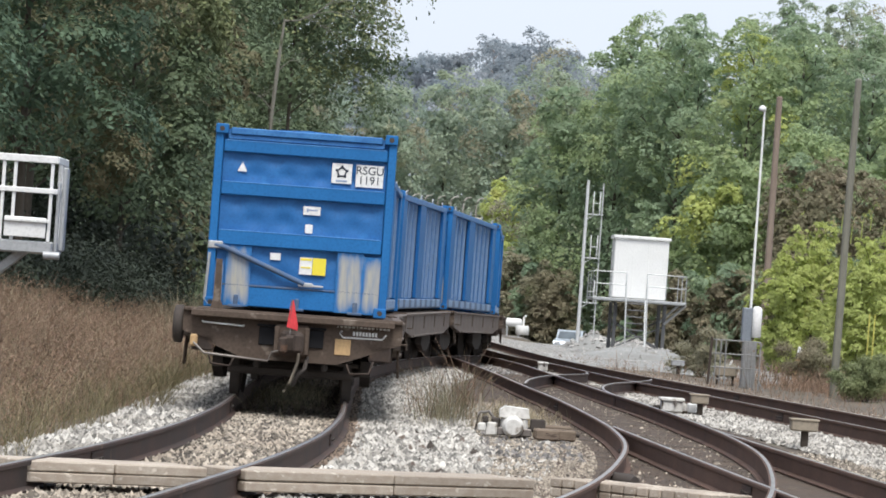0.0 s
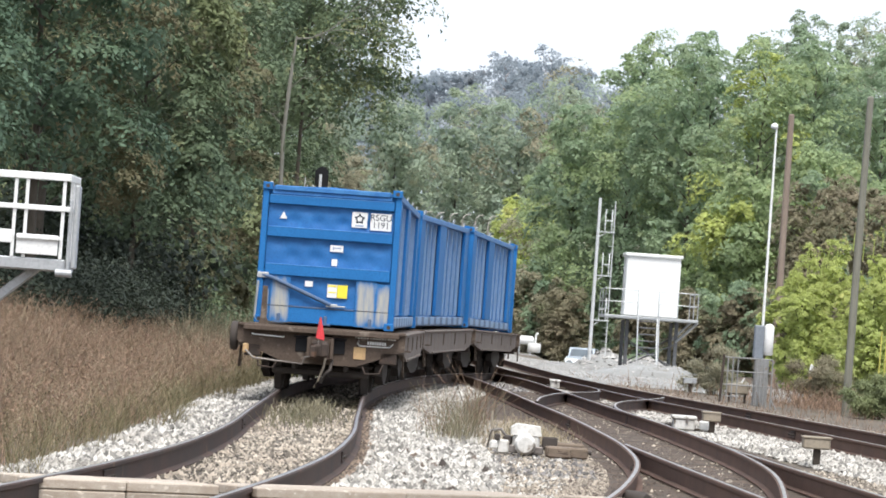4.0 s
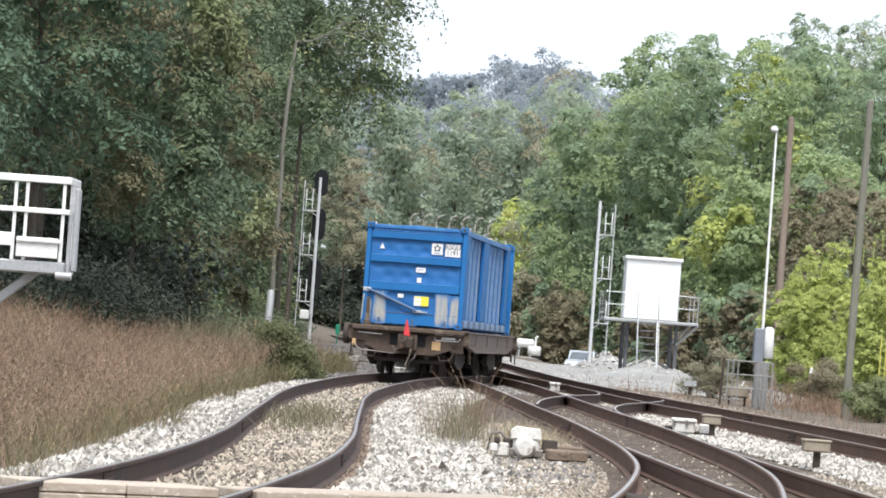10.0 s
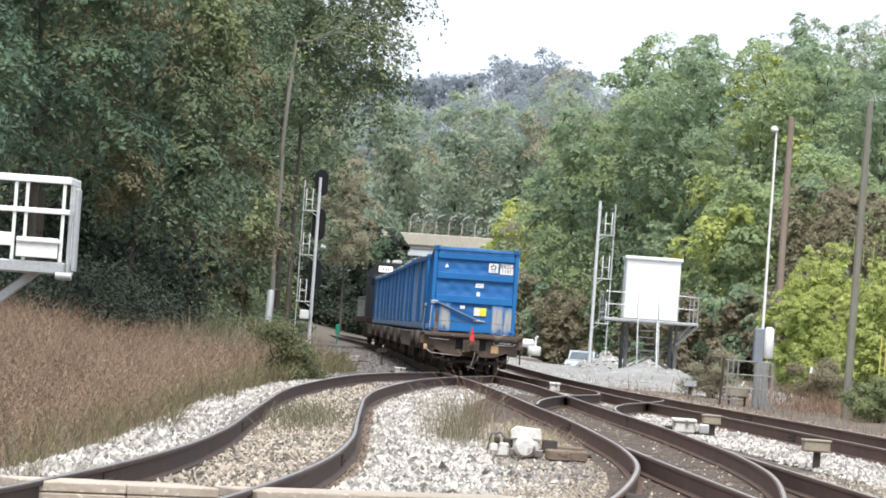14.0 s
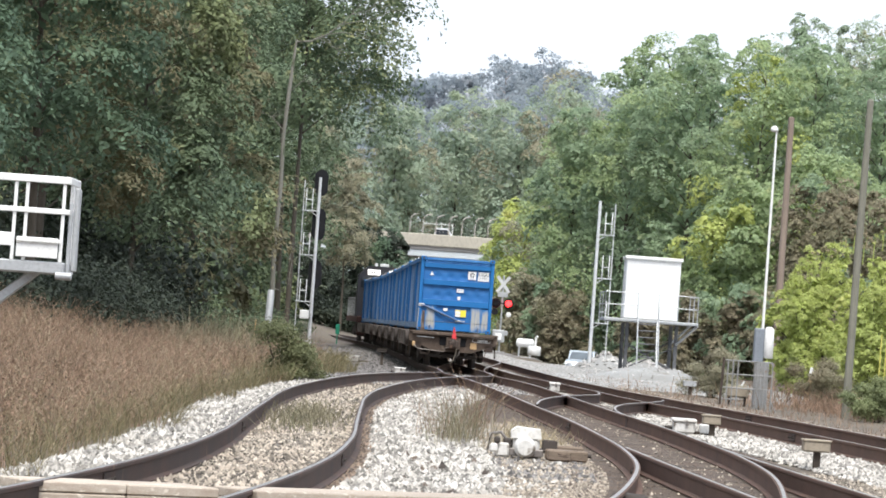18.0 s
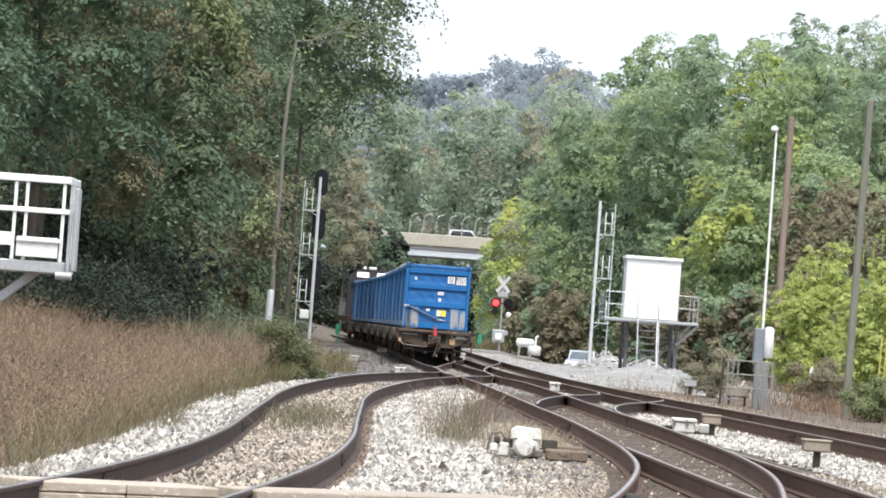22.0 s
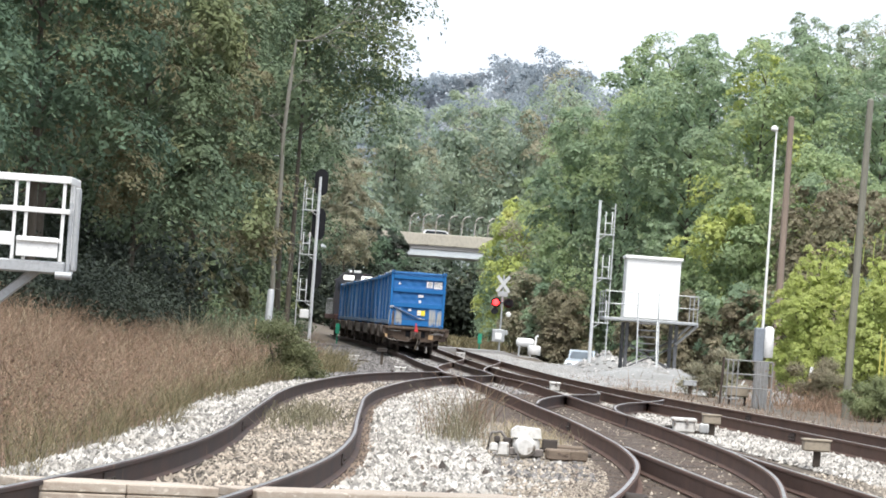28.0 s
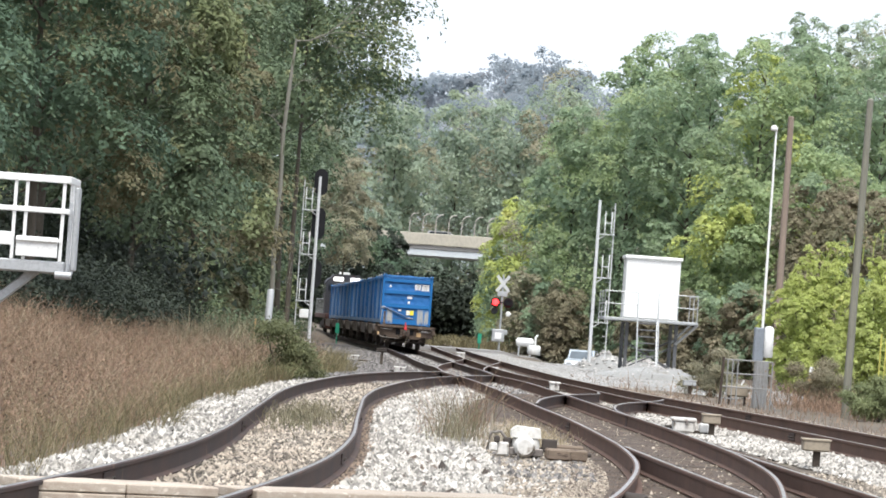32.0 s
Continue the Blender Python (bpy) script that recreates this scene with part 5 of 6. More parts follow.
def junction_box(x, y, w, h, z, mat, label):
    t = thing("junction_box", pose(x, y, float(rise(x, y)) - 0.22), label, "junction box", "trackside boxes on posts")
    part("post", Geo().box((0.02, 0, z / 2), (0.1, 0.1, z), 0.01), M_TIE, t)
    b = part("box", Geo().box((0, 0, z + h / 2), (w, 0.3, h), 0.02), mat, t)
    part("lid", Geo().box((0, 0, z + h), (w + 0.03, 0.33, 0.03), 0.01), mat, b)
    return t


junction_box(5.42, 50, 0.38, 0.16, 0.22, M_TAN, "tan metal junction box on a post")
junction_box(4.95, 63, 0.32, 0.16, 0.2, M_TAN, "tan metal junction box beside the white box")
junction_box(7.9, 110, 0.4, 0.16, 0.25, M_GALV, "pale junction box beside the main track")
junction_box(-1.93, 128, 0.36, 0.12, 0.45, M_BLACK, "dark relay stand between the tracks")
part_thing = thing("buffer_cylinder", pose(1.9, 33.0, -0.1, 0, 0, -50), "dark steel cylinder of the spring switch", "cylinder")
part("barrel", Geo().lathe((0, 0, 0), (1, 0, 0), [(-0.22, 0.05), (-0.2, 0.08), (0.16, 0.08), (0.18, 0.06), (0.22, 0.06)], 14), M_BLACK, part_thing)
part("mount", Geo().box((-0.15, 0, -0.08), (0.3, 0.24, 0.08), 0.02), M_BLACK, part_thing)

# Cabinet in a pipe cage, with a lamp post
cage = thing("pipe_cage", pose(8.0, 99, -0.4), "galvanised pipe cage around trackside equipment", "cage")
for k, x in enumerate((0.0, 0.14, 0.28, 0.42, 0.95, 1.05, 1.15, 1.25, 1.38)):
    part("upright", rod((x, 0, 0), (x, 0, 1.38), 0.022, 6), M_CAGE, cage)
for z in (0.3, 0.62, 1.0, 1.38):
    part("cross_bar", rod((0, 0, z), (1.38 if z != 0.3 else 0.42, 0, z), 0.02, 6), M_CAGE, cage)
part("brace", rod((1.38, 0, 0.3), (1.55, 0, 0.0), 0.02, 6), M_CAGE, cage)
cab = thing("cabinet", pose(9.1, 99.6, -0.4), "grey steel cabinet with a white meter cylinder on top", "cabinet")
part("stand", Geo().box((0.02, 0, 0.7), (0.4, 0.26, 1.4), 0.03), M_CAGE, cab)
part("case", Geo().box((-0.1, 0, 1.85), (0.28, 0.3, 0.95), 0.03), M_CABINET, cab)
part("meter", Geo().lathe((0.17, -0.05, 1.5), (0, 0, 1), [(0, 0.12), (0.02, 0.14), (0.78, 0.14), (0.86, 0.1), (0.88, 0.04)], 16), M_WHITE, cab, "white cylindrical housing")
lamp = thing("lamp_post", pose(9.12, 100, -0.4), "thin white steel lamp post with a small round lamp", "lamp post")
part("mast", Geo().tube([(0, 0, 0), (0, 0, 7.9)], [0.045, 0.03], 10), M_WHITE, lamp)
part("lamp_head", Geo().lathe((-0.06, 0, 7.86), (0, 0, 1), [(0, 0.04), (0.03, 0.11), (0.12, 0.1), (0.17, 0.04)], 12), M_WHITE, lamp)
rust_post = thing("fence_post", pose(7.93, 98.6, -0.4, 0, 2), "dark rusty steel post beside the pipe cage", "post")
part("angle_bar", Geo().box((0, 0, 0.7), (0.06, 0.06, 1.5), 0.008).box((0.03, 0.04, 0.7), (0.015, 0.06, 1.5), 0.004), M_KNUCKLE, rust_post)
eq = thing("battery_box", pose(8.55, 100.2, -0.4), "dull grey battery box inside the cage", "box")
part("case", Geo().box((0, 0, 0.5), (0.6, 0.4, 0.3), 0.04), M_TAN, eq)
for x in (-0.22, 0.22):
    part("leg", Geo().box((x, 0, 0.18), (0.06, 0.06, 0.36), 0.01), M_BLACK, eq)
part("tag", Geo().box((0.12, -0.22, 0.75), (0.05, 0.02, 0.16), 0.004, Matrix.Rotation(radians(25), 3, "Y")), M_WHITE, eq)
mk = thing("marker_post", pose(12.0, 115, -0.4, 0, 8), "short white and orange marker post leaning among weeds", "post")
part("stake", Geo().box((0, 0, 0.55), (0.12, 0.05, 1.3), 0.015), M_ORANGE, mk)
part("cap", Geo().box((0, -0.005, 1.12), (0.13, 0.06, 0.3), 0.02), M_WHITE, mk)
for x in (12.45, 12.6):
    g = thing("guy_marker", pose(x, 100, -0.4), "thin yellow guy wire marker", "marker", "yellow markers")
    part("tube", Geo().tube([(0, 0, 0.3), (0.02, 0, 2.4)], 0.02, 6), M_MARKER, g)
    part("anchor", Geo().tube([(0, 0, -0.1), (0, 0, 0.32)], 0.012, 5), M_STEEL, g)
gp = thing("bollard", pose(-6.0, 125, -0.78), "pale grey steel bollard at the field edge", "bollard")
part("tube", Geo().lathe((0, 0, 0), (0.03, 0, 1), [(-0.2, 0.13), (2.9, 0.12), (2.96, 0.08)], 14), M_GALV, gp)
yp = thing("marker_stick", pose(-6.4, 124, -0.5, 0, 3), "thin pale yellow marker stick in the grass", "marker")
part("stick", Geo().tube([(0, 0, 0), (0, 0, 1.6)], 0.03, 6), M_ORANGE, yp)
for x, y in ((2.6, 215), (-5.95, 213)):
    g = thing("green_sign", pose(x, y, -0.3), "small plain green marker board on a stake", "sign", "green markers")
    part("board", Geo().box((0, 0, 0.95), (0.24, 0.03, 0.6), 0.02), M_GREEN, g)
    part("stake", Geo().box((0, 0.05, 0.4), (0.06, 0.05, 1.0), 0.01), M_GREEN, g)

# Level crossing road and the gravel lot
road = Geo()
road.sweep([(x, 216 + 0.02 * x, -0.012 if abs(x) < 5 else float(land(x, 216)) + 0.03) for x in np.linspace(-30, 40, 71)], [(-4.2, -0.4), (-4.2, 0.0), (4.2, 0.0), (4.2, -0.4)])
solid("road", road, M_ROAD, "pale worn road over the level crossing", kind="structure")
lot = Geo()
LOT_Y, LOT_O = np.arange(96, 238, 2.5), (1.3, 1.75, 2.6, 3.4, 4.2, 5.0, 6.0, 8.0, 10.0, 11.5)
lot.add([(float(TRACK_C(y)) + o, y, -0.17 - 0.35 * float(1 - smoothstep(102, 122, y)) - 0.9 * float(smoothstep(3.2, 6.0, o) * smoothstep(172, 198, y)) - (0.45 if o in (1.3, 11.5) else 0) + 0.03 * noise.noise(Vector((o, y * 0.5, 2)))) for y in LOT_Y for o in LOT_O],
        [(i * 10 + k, i * 10 + k + 1, i * 10 + k + 11, i * 10 + k + 10) for i in range(len(LOT_Y) - 1) for k in range(9)], True)
earth = Geo()
earth.sweep([(x, y, -0.235) for x, y, z in line_points(TRACK_C, -40, 128, 0, 2.5)], [(1.4, -0.6), (1.9, 0.0), (3.4, -0.03), (4.6, -0.5)])
solid("earth_bank", earth, M_EARTH, "brown dusty earth beside the main track", kind="structure")
solid("gravel_lot", lot, M_GRAVEL, "pale grey gravel yard beside the main track", kind="structure")


def heap(x, y, rx, ry, h, seed, label, rough=1.0):
    rng = np.random.default_rng(seed)
    n, m = 64, 26
    vs, fs = [(x, y, -0.18 + h)], []
    for j in range(1, m + 1):
        for k in range(n):
            a, q = 2 * math.pi * k / n, j / m
            vs.append((x + rx * q * math.cos(a) * (1 + 0.12 * noise.noise(Vector((2 * math.cos(a), 2 * math.sin(a), seed)))), y + ry * q * math.sin(a), -0.18 + h * (1 - q) ** 0.8 * (1 + 0.35 * noise.noise(Vector((3 * q * math.cos(a), 3 * q * math.sin(a), seed + 5)))) + rng.uniform(-0.025, 0.025)))
    for k in range(n):
        fs.append((0, 1 + k, 1 + (k + 1) % n))
        for j in range(m - 1):
            a = 1 + j * n
            fs.append((a + k, a + n + k, a + n + (k + 1) % n, a + (k + 1) % n))
    ob = solid("gravel_mound", Geo().add(vs, fs, True), M_GRAVEL, label, "heap", "gravel heaps")
    pick = np.array(vs)[rng.integers(0, len(vs), 420)] + rng.normal(0, 0.02, (420, 3))
    rubble = stones("rubble", pick[:, 0], pick[:, 1], pick[:, 2], rng.uniform(0.02, 0.02 + 0.13 * rough, 420), M_STONE_GREY, "broken grey lumps", rng)
    rubble.parent = ob
    del rubble["category"]
    return ob


heap(7.9, 164, 1.6, 2.2, 0.75, 3, "heap of grey gravel beside the mast")
heap(8.3, 138, 2.4, 3.0, 0.6, 4, "low heap of pale gravel before the shelter", 0.3)
heap(9.4, 158, 1.8, 2, 0.6, 9, "heap of grey gravel under the platform")
hy2 = 104 + 126 * RNG.uniform(0, 1, 15000) ** 1.2
ho2 = 1.5 + 8.5 * RNG.uniform(0, 1, 15000) ** 1.6
stones("gravel_stones", TRACK_C(hy2) + ho2, hy2, -0.165 - 0.35 * (1 - smoothstep(102, 122, hy2)) - 0.9 * smoothstep(3.2, 6.0, ho2) * smoothstep(172, 198, hy2), RNG.uniform(0.012, 0.036, 15000), M_STONE_GREY, "loose grey stones on the gravel yard", RNG)
tk = thing("storage_tank", pose(5.4, 217, -0.14), "white horizontal fuel tank on saddles", "tank")
part("shell", Geo().lathe((0, 0, 0.75), (1, 0, 0), [(-0.55, 0.1), (-0.48, 0.23), (-0.4, 0.26), (0.4, 0.26), (0.48, 0.23), (0.55, 0.1)], 16), M_WHITE, tk)
for x in (-0.35, 0.35):
    part("saddle", Geo().box((x, 0, 0.2), (0.1, 0.4, 0.6), 0.02), M_GALV, tk)
dr = thing("drum", pose(5.65, 205, -0.14), "white drum with a bent vent pipe", "drum")
part("shell", Geo().lathe((0, 0, 0.1), (0, 0, 1), [(0, 0.34), (0.03, 0.38), (0.5, 0.38), (0.55, 0.33)], 18), M_WHITE, dr)
part("vent_pipe", Geo().tube([(0.05, 0, 0.6), (0.05, 0, 1.15), (0.1, 0, 1.2), (0.2, 0, 1.18)], 0.06, 8), M_WHITE, dr)


# vehicles
M_CARWHITE = material("white_car_paint", (0.8, 0.81, 0.82), 0.25, 0, (0.75, 0.76, 0.77), 2, 20, 0.5)
M_CARPALE = material("pale_car_paint", (0.5, 0.55, 0.6), 0.25, 0.2, (0.45, 0.5, 0.55), 2, 20, 0.5)
M_CARDARK = material("dark_car_paint", (0.06, 0.065, 0.07), 0.3, 0.2, (0.04, 0.045, 0.05), 2, 20, 0.5)
M_CARGREY = material("silver_car_paint", (0.5, 0.5, 0.5), 0.3, 0.4, (0.45, 0.45, 0.45), 2, 20, 0.5)


def motor_car(m, paint, label, h=1.5, name="car", group="", cargo=False):
    """Length along local x, nose at +x."""
    t = thing(name, m, label, "truck" if cargo else "car", group)
    w = 0.88
    body = [(-2.25, 0.35), (2.2, 0.35), (2.25, 0.62), (2.1, 0.82), (1.0, 0.95), (-2.1, 0.98), (-2.28, 0.7)]
    part("body", Geo().prism(body, -w, w), paint, t)
    roof = [(-2.05, 0.95), (-1.75, h - 0.05), (-1.5, h), (0.2, h), (0.45, h - 0.06), (1.15, 0.93)] if not cargo else [(-0.9, 0.95), (-0.8, h), (0.5, h), (1.1, 0.95)]
    part("cabin", Geo().prism(roof, -w + 0.1, w - 0.1), paint, t)
    glass = [(x * 0.86 - 0.05, 0.98 + (z - 0.95) * 0.8) for x, z in roof]
    for s in (-1, 1):
        part("side_window", Geo().prism(glass, s * (w - 0.1) - 0.012, s * (w - 0.1) + 0.012), M_GLASS, t)
    x0 = roof[-2][0], roof[-2][1]
    part("windscreen", Geo().add([(1.12, -0.7, 0.97), (1.12, 0.7, 0.97), (roof[-2][0] + 0.06, 0.64, h - 0.1), (roof[-2][0] + 0.06, -0.64, h - 0.1), (1.08, -0.7, 0.97), (1.08, 0.7, 0.97)], [(0, 1, 2, 3), (4, 5, 1, 0)]), M_SCREEN, t)
    for s in (-1, 1):
        part("headlight", Geo().box((2.2, s * 0.62, 0.68), (0.12, 0.3, 0.14), 0.03), M_GALV, t)
        for x in (-1.4, 1.4):
            wh = part("wheel", Geo().lathe((x, s * 0.74, 0.32), (0, s, 0), [(0, 0.3), (0.02, 0.32), (0.16, 0.32), (0.18, 0.28)], 16), M_BLACK, t)
            part("rim", Geo().lathe((x, s * 0.92, 0.32), (0, s, 0), [(0, 0.19), (0.012, 0.17)], 12), M_GALV, wh)
    if cargo:
        for x in (-2.0, -0.2, 0.9):
            part("rack_post", Geo().tube([(x, -0.7, 0.9), (x, -0.7, h + 0.55)], 0.04, 6), M_WHITE, t)
        part("rack_rail", Geo().tube([(-2.0, -0.7, h + 0.35), (0.9, -0.7, h + 0.35)], 0.035, 6), M_WHITE, t)
    return t


motor_car(pose(9.0, 218, -1.12, 0, 0, -97), M_CARPALE, "pale blue-grey car parked on the gravel yard", name="parked_car")

# Timber road crossing close to the camera
timber = thing("timber_crossing", pose(0, 0, 0), "weathered timber planks laid between the rails as a crossing", "crossing")
for x0, y0, x1, y1, z, cuts in ((-3.1, 27.5, -1.7, 28.35, -0.045, 2), (-1.42, 28.3, 0.94, 30.2, -0.045, 2), (1.28, 31.2, 2.62, 30.1, -0.06, 13)):
    run, turn = math.hypot(x1 - x0, y1 - y0), math.atan2(y1 - y0, x1 - x0)
    grain = Matrix.Rotation(turn, 3, "Z")
    for c in range(cuts):
        k = (c + 0.5) / cuts
        for row, dz in ((0, 0.0), (0, -0.085), (0.31, -0.005)):
            part("plank", Geo().box((x0 + (x1 - x0) * k - row * math.sin(turn), y0 + (y1 - y0) * k + row * math.cos(turn), z + dz + random.uniform(-0.004, 0.004)), (run / cuts - 0.012, 0.3, 0.08), 0.01, grain), M_PLANK, timber)

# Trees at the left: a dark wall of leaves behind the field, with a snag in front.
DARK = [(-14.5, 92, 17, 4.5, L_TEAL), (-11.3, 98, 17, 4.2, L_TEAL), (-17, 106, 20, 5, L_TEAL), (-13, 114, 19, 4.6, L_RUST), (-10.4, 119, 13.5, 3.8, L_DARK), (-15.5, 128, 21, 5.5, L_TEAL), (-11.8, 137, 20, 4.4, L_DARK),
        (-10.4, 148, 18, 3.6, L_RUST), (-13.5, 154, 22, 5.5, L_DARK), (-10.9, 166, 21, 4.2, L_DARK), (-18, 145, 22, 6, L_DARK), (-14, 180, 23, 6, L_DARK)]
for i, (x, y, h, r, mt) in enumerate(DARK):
    # Olive boughs: turning leaves, with lit sprays put into their brighter colour.
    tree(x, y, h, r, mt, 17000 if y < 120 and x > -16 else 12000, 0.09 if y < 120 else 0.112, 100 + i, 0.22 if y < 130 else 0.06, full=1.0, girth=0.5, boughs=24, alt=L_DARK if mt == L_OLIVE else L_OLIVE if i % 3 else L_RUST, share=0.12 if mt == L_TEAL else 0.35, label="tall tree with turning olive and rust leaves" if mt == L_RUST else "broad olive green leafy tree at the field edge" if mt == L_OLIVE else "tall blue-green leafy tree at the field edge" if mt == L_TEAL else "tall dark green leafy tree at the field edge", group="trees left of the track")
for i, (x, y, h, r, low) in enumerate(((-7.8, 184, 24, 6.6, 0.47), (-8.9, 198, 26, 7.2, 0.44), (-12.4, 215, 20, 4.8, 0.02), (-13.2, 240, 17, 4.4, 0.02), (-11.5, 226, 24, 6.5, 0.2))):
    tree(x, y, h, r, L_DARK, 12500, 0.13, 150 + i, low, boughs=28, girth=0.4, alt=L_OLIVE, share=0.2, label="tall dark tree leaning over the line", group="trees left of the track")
# Trees over the bridge's left end, in the leaf colour that holds shade.
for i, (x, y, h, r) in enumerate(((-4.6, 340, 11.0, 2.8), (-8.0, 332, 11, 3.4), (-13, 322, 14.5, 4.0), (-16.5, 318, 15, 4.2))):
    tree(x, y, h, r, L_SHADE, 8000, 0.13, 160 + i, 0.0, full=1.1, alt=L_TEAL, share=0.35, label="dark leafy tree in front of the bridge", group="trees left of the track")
tree(-8.4, 308, 15.6, 3.0, L_TAN, 12000, 0.1, 172, 0.36, bark=M_BARK, girth=0.4, label="pale tan autumn tree beside the road bridge", group="trees left of the track")
snag = thing("dead_tree", pose(-7.15, 152, -0.2), "tall thin grey dead trunk with bare hanging branches", "tree")
part("trunk", Geo().tube([(-0.05, 0, -0.3), (0.0, 0.05, 2.2), (-0.04, 0, 4.6), (0.04, 0, 7.0), (0.0, 0.05, 9.2), (0.12, 0, 11.2), (0.27, 0, 13.3)], [0.13, 0.11, 0.1, 0.09, 0.085, 0.085, 0.045], 9), M_SNAG, snag)
rs = np.random.default_rng(44)
for pts, r0 in (([(0.27, 0, 13.2), (0.9, -0.2, 13.25), (1.6, -0.2, 13.6), (2.3, -0.3, 14.2), (2.9, -0.3, 15.0)], 0.05), ([(1.6, -0.2, 13.6), (2.3, 0.1, 13.75), (3.2, 0.2, 13.6), (4.1, 0.2, 13.9)], 0.028), ([(1.2, 0, 13.4), (1.7, -0.1, 13.2), (2.2, -0.1, 12.85)], 0.02),
                ([(2.0, -0.2, 14.0), (2.7, -0.2, 14.2), (3.6, -0.2, 14.4), (4.4, -0.2, 14.9)], 0.025), ([(2.5, -0.3, 14.5), (3.2, -0.3, 14.7), (3.9, -0.3, 15.3)], 0.02), ([(0.1, 0, 2.6), (0.5, -0.1, 2.5), (0.62, -0.1, 3.4), (0.72, -0.1, 4.6)], 0.03),
                ([(0.05, 0, 4.8), (0.5, -0.1, 4.5), (0.75, -0.1, 3.7), (0.62, -0.1, 2.6)], 0.025), ([(0.05, 0, 9.3), (-0.5, -0.1, 9.9), (-1.0, -0.1, 10.1)], 0.03), ([(0.1, 0, 11.0), (0.6, -0.1, 11.5), (1.1, 0, 11.6)], 0.025)):
    b = part("branch", Geo().tube(pts, [r0 * (1 - 0.75 * k / (len(pts) - 1)) for k in range(len(pts))], 6), M_SNAG, snag)
    for k in range(5):
        o = Vector(pts[1]).lerp(Vector(pts[-1]), rs.uniform(0, 1))
        part("twig", Geo().tube([o, o + Vector((rs.uniform(-0.1, 0.4), 0, rs.uniform(-0.25, 0.3))), o + Vector((rs.uniform(0.2, 0.8), 0, rs.uniform(-0.4, 0.6)))], [0.012, 0.009, 0.005], 4), M_SNAG, b)

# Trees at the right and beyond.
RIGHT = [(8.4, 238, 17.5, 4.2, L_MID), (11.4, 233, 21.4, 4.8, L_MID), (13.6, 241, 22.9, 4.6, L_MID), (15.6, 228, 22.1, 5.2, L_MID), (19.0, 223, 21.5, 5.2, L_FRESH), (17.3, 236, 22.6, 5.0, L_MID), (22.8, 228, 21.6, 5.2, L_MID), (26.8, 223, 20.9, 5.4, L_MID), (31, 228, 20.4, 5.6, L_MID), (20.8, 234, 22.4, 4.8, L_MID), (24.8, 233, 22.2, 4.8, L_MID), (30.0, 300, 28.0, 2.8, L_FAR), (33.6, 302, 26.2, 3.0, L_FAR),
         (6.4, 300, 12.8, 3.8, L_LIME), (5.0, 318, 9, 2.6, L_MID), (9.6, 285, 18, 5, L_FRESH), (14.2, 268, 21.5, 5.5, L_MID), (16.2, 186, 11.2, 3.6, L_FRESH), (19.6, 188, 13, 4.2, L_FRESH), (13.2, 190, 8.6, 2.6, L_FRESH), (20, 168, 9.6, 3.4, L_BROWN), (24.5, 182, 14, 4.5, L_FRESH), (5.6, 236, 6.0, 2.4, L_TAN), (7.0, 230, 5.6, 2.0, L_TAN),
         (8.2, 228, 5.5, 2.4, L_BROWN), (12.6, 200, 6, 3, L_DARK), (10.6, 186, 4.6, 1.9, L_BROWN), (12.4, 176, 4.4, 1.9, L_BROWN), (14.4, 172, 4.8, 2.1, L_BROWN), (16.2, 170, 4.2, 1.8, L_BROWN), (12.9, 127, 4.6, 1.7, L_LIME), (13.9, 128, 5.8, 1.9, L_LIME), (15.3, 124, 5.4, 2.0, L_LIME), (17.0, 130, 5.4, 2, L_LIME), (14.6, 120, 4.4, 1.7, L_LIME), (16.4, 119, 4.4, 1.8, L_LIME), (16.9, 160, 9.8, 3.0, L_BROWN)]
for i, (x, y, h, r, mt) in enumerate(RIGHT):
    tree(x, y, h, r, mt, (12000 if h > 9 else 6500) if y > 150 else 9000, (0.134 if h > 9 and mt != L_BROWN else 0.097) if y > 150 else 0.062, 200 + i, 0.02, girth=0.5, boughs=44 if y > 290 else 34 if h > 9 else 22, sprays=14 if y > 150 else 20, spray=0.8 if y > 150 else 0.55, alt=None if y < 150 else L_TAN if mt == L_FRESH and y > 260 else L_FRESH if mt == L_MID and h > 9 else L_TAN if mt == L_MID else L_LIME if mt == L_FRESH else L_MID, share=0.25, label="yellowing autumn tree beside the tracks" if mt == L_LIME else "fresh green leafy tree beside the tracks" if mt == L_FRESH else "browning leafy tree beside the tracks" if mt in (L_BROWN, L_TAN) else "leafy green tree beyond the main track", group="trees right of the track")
rp = np.random.default_rng(61)
for k, (x, z) in enumerate(((12.35, 4.45), (12.62, 4.75), (12.95, 4.95), (13.3, 5.05), (13.6, 5.2), (14.15, 5.75), (14.85, 5.55), (15.15, 5.9), (15.6, 5.5), (12.1, 4.2), (13.1, 4.8), (14.5, 5.4))):
    g = thing("flower_stalk", pose(x, 123, z - 0.6), "drooping pale seed plume over the yellow bush", "plant", "seed plumes")
    arc = [(0, 0, -0.3), (0.02, 0, 0.3), (0.1, 0, 0.62), (0.22, 0, 0.66), (0.3, 0, 0.45)]
    part("stalk", Geo().tube(arc, [0.02, 0.018, 0.014, 0.012, 0.008], 5), L_LIME, g)
    ps = np.array([arc[1 + j % 4] for j in range(8)]) + rp.normal(0, 0.04, (8, 3))
    v, f = leaves(ps, np.tile(np.array([[0.06, 0.06, 0.09]]), (8, 1)), 12, 0.03, rp)
    tagged(part("plume", big_mesh("plume", v, f, L_PALE if k % 3 else L_LIME), None, g), kind="stuff")
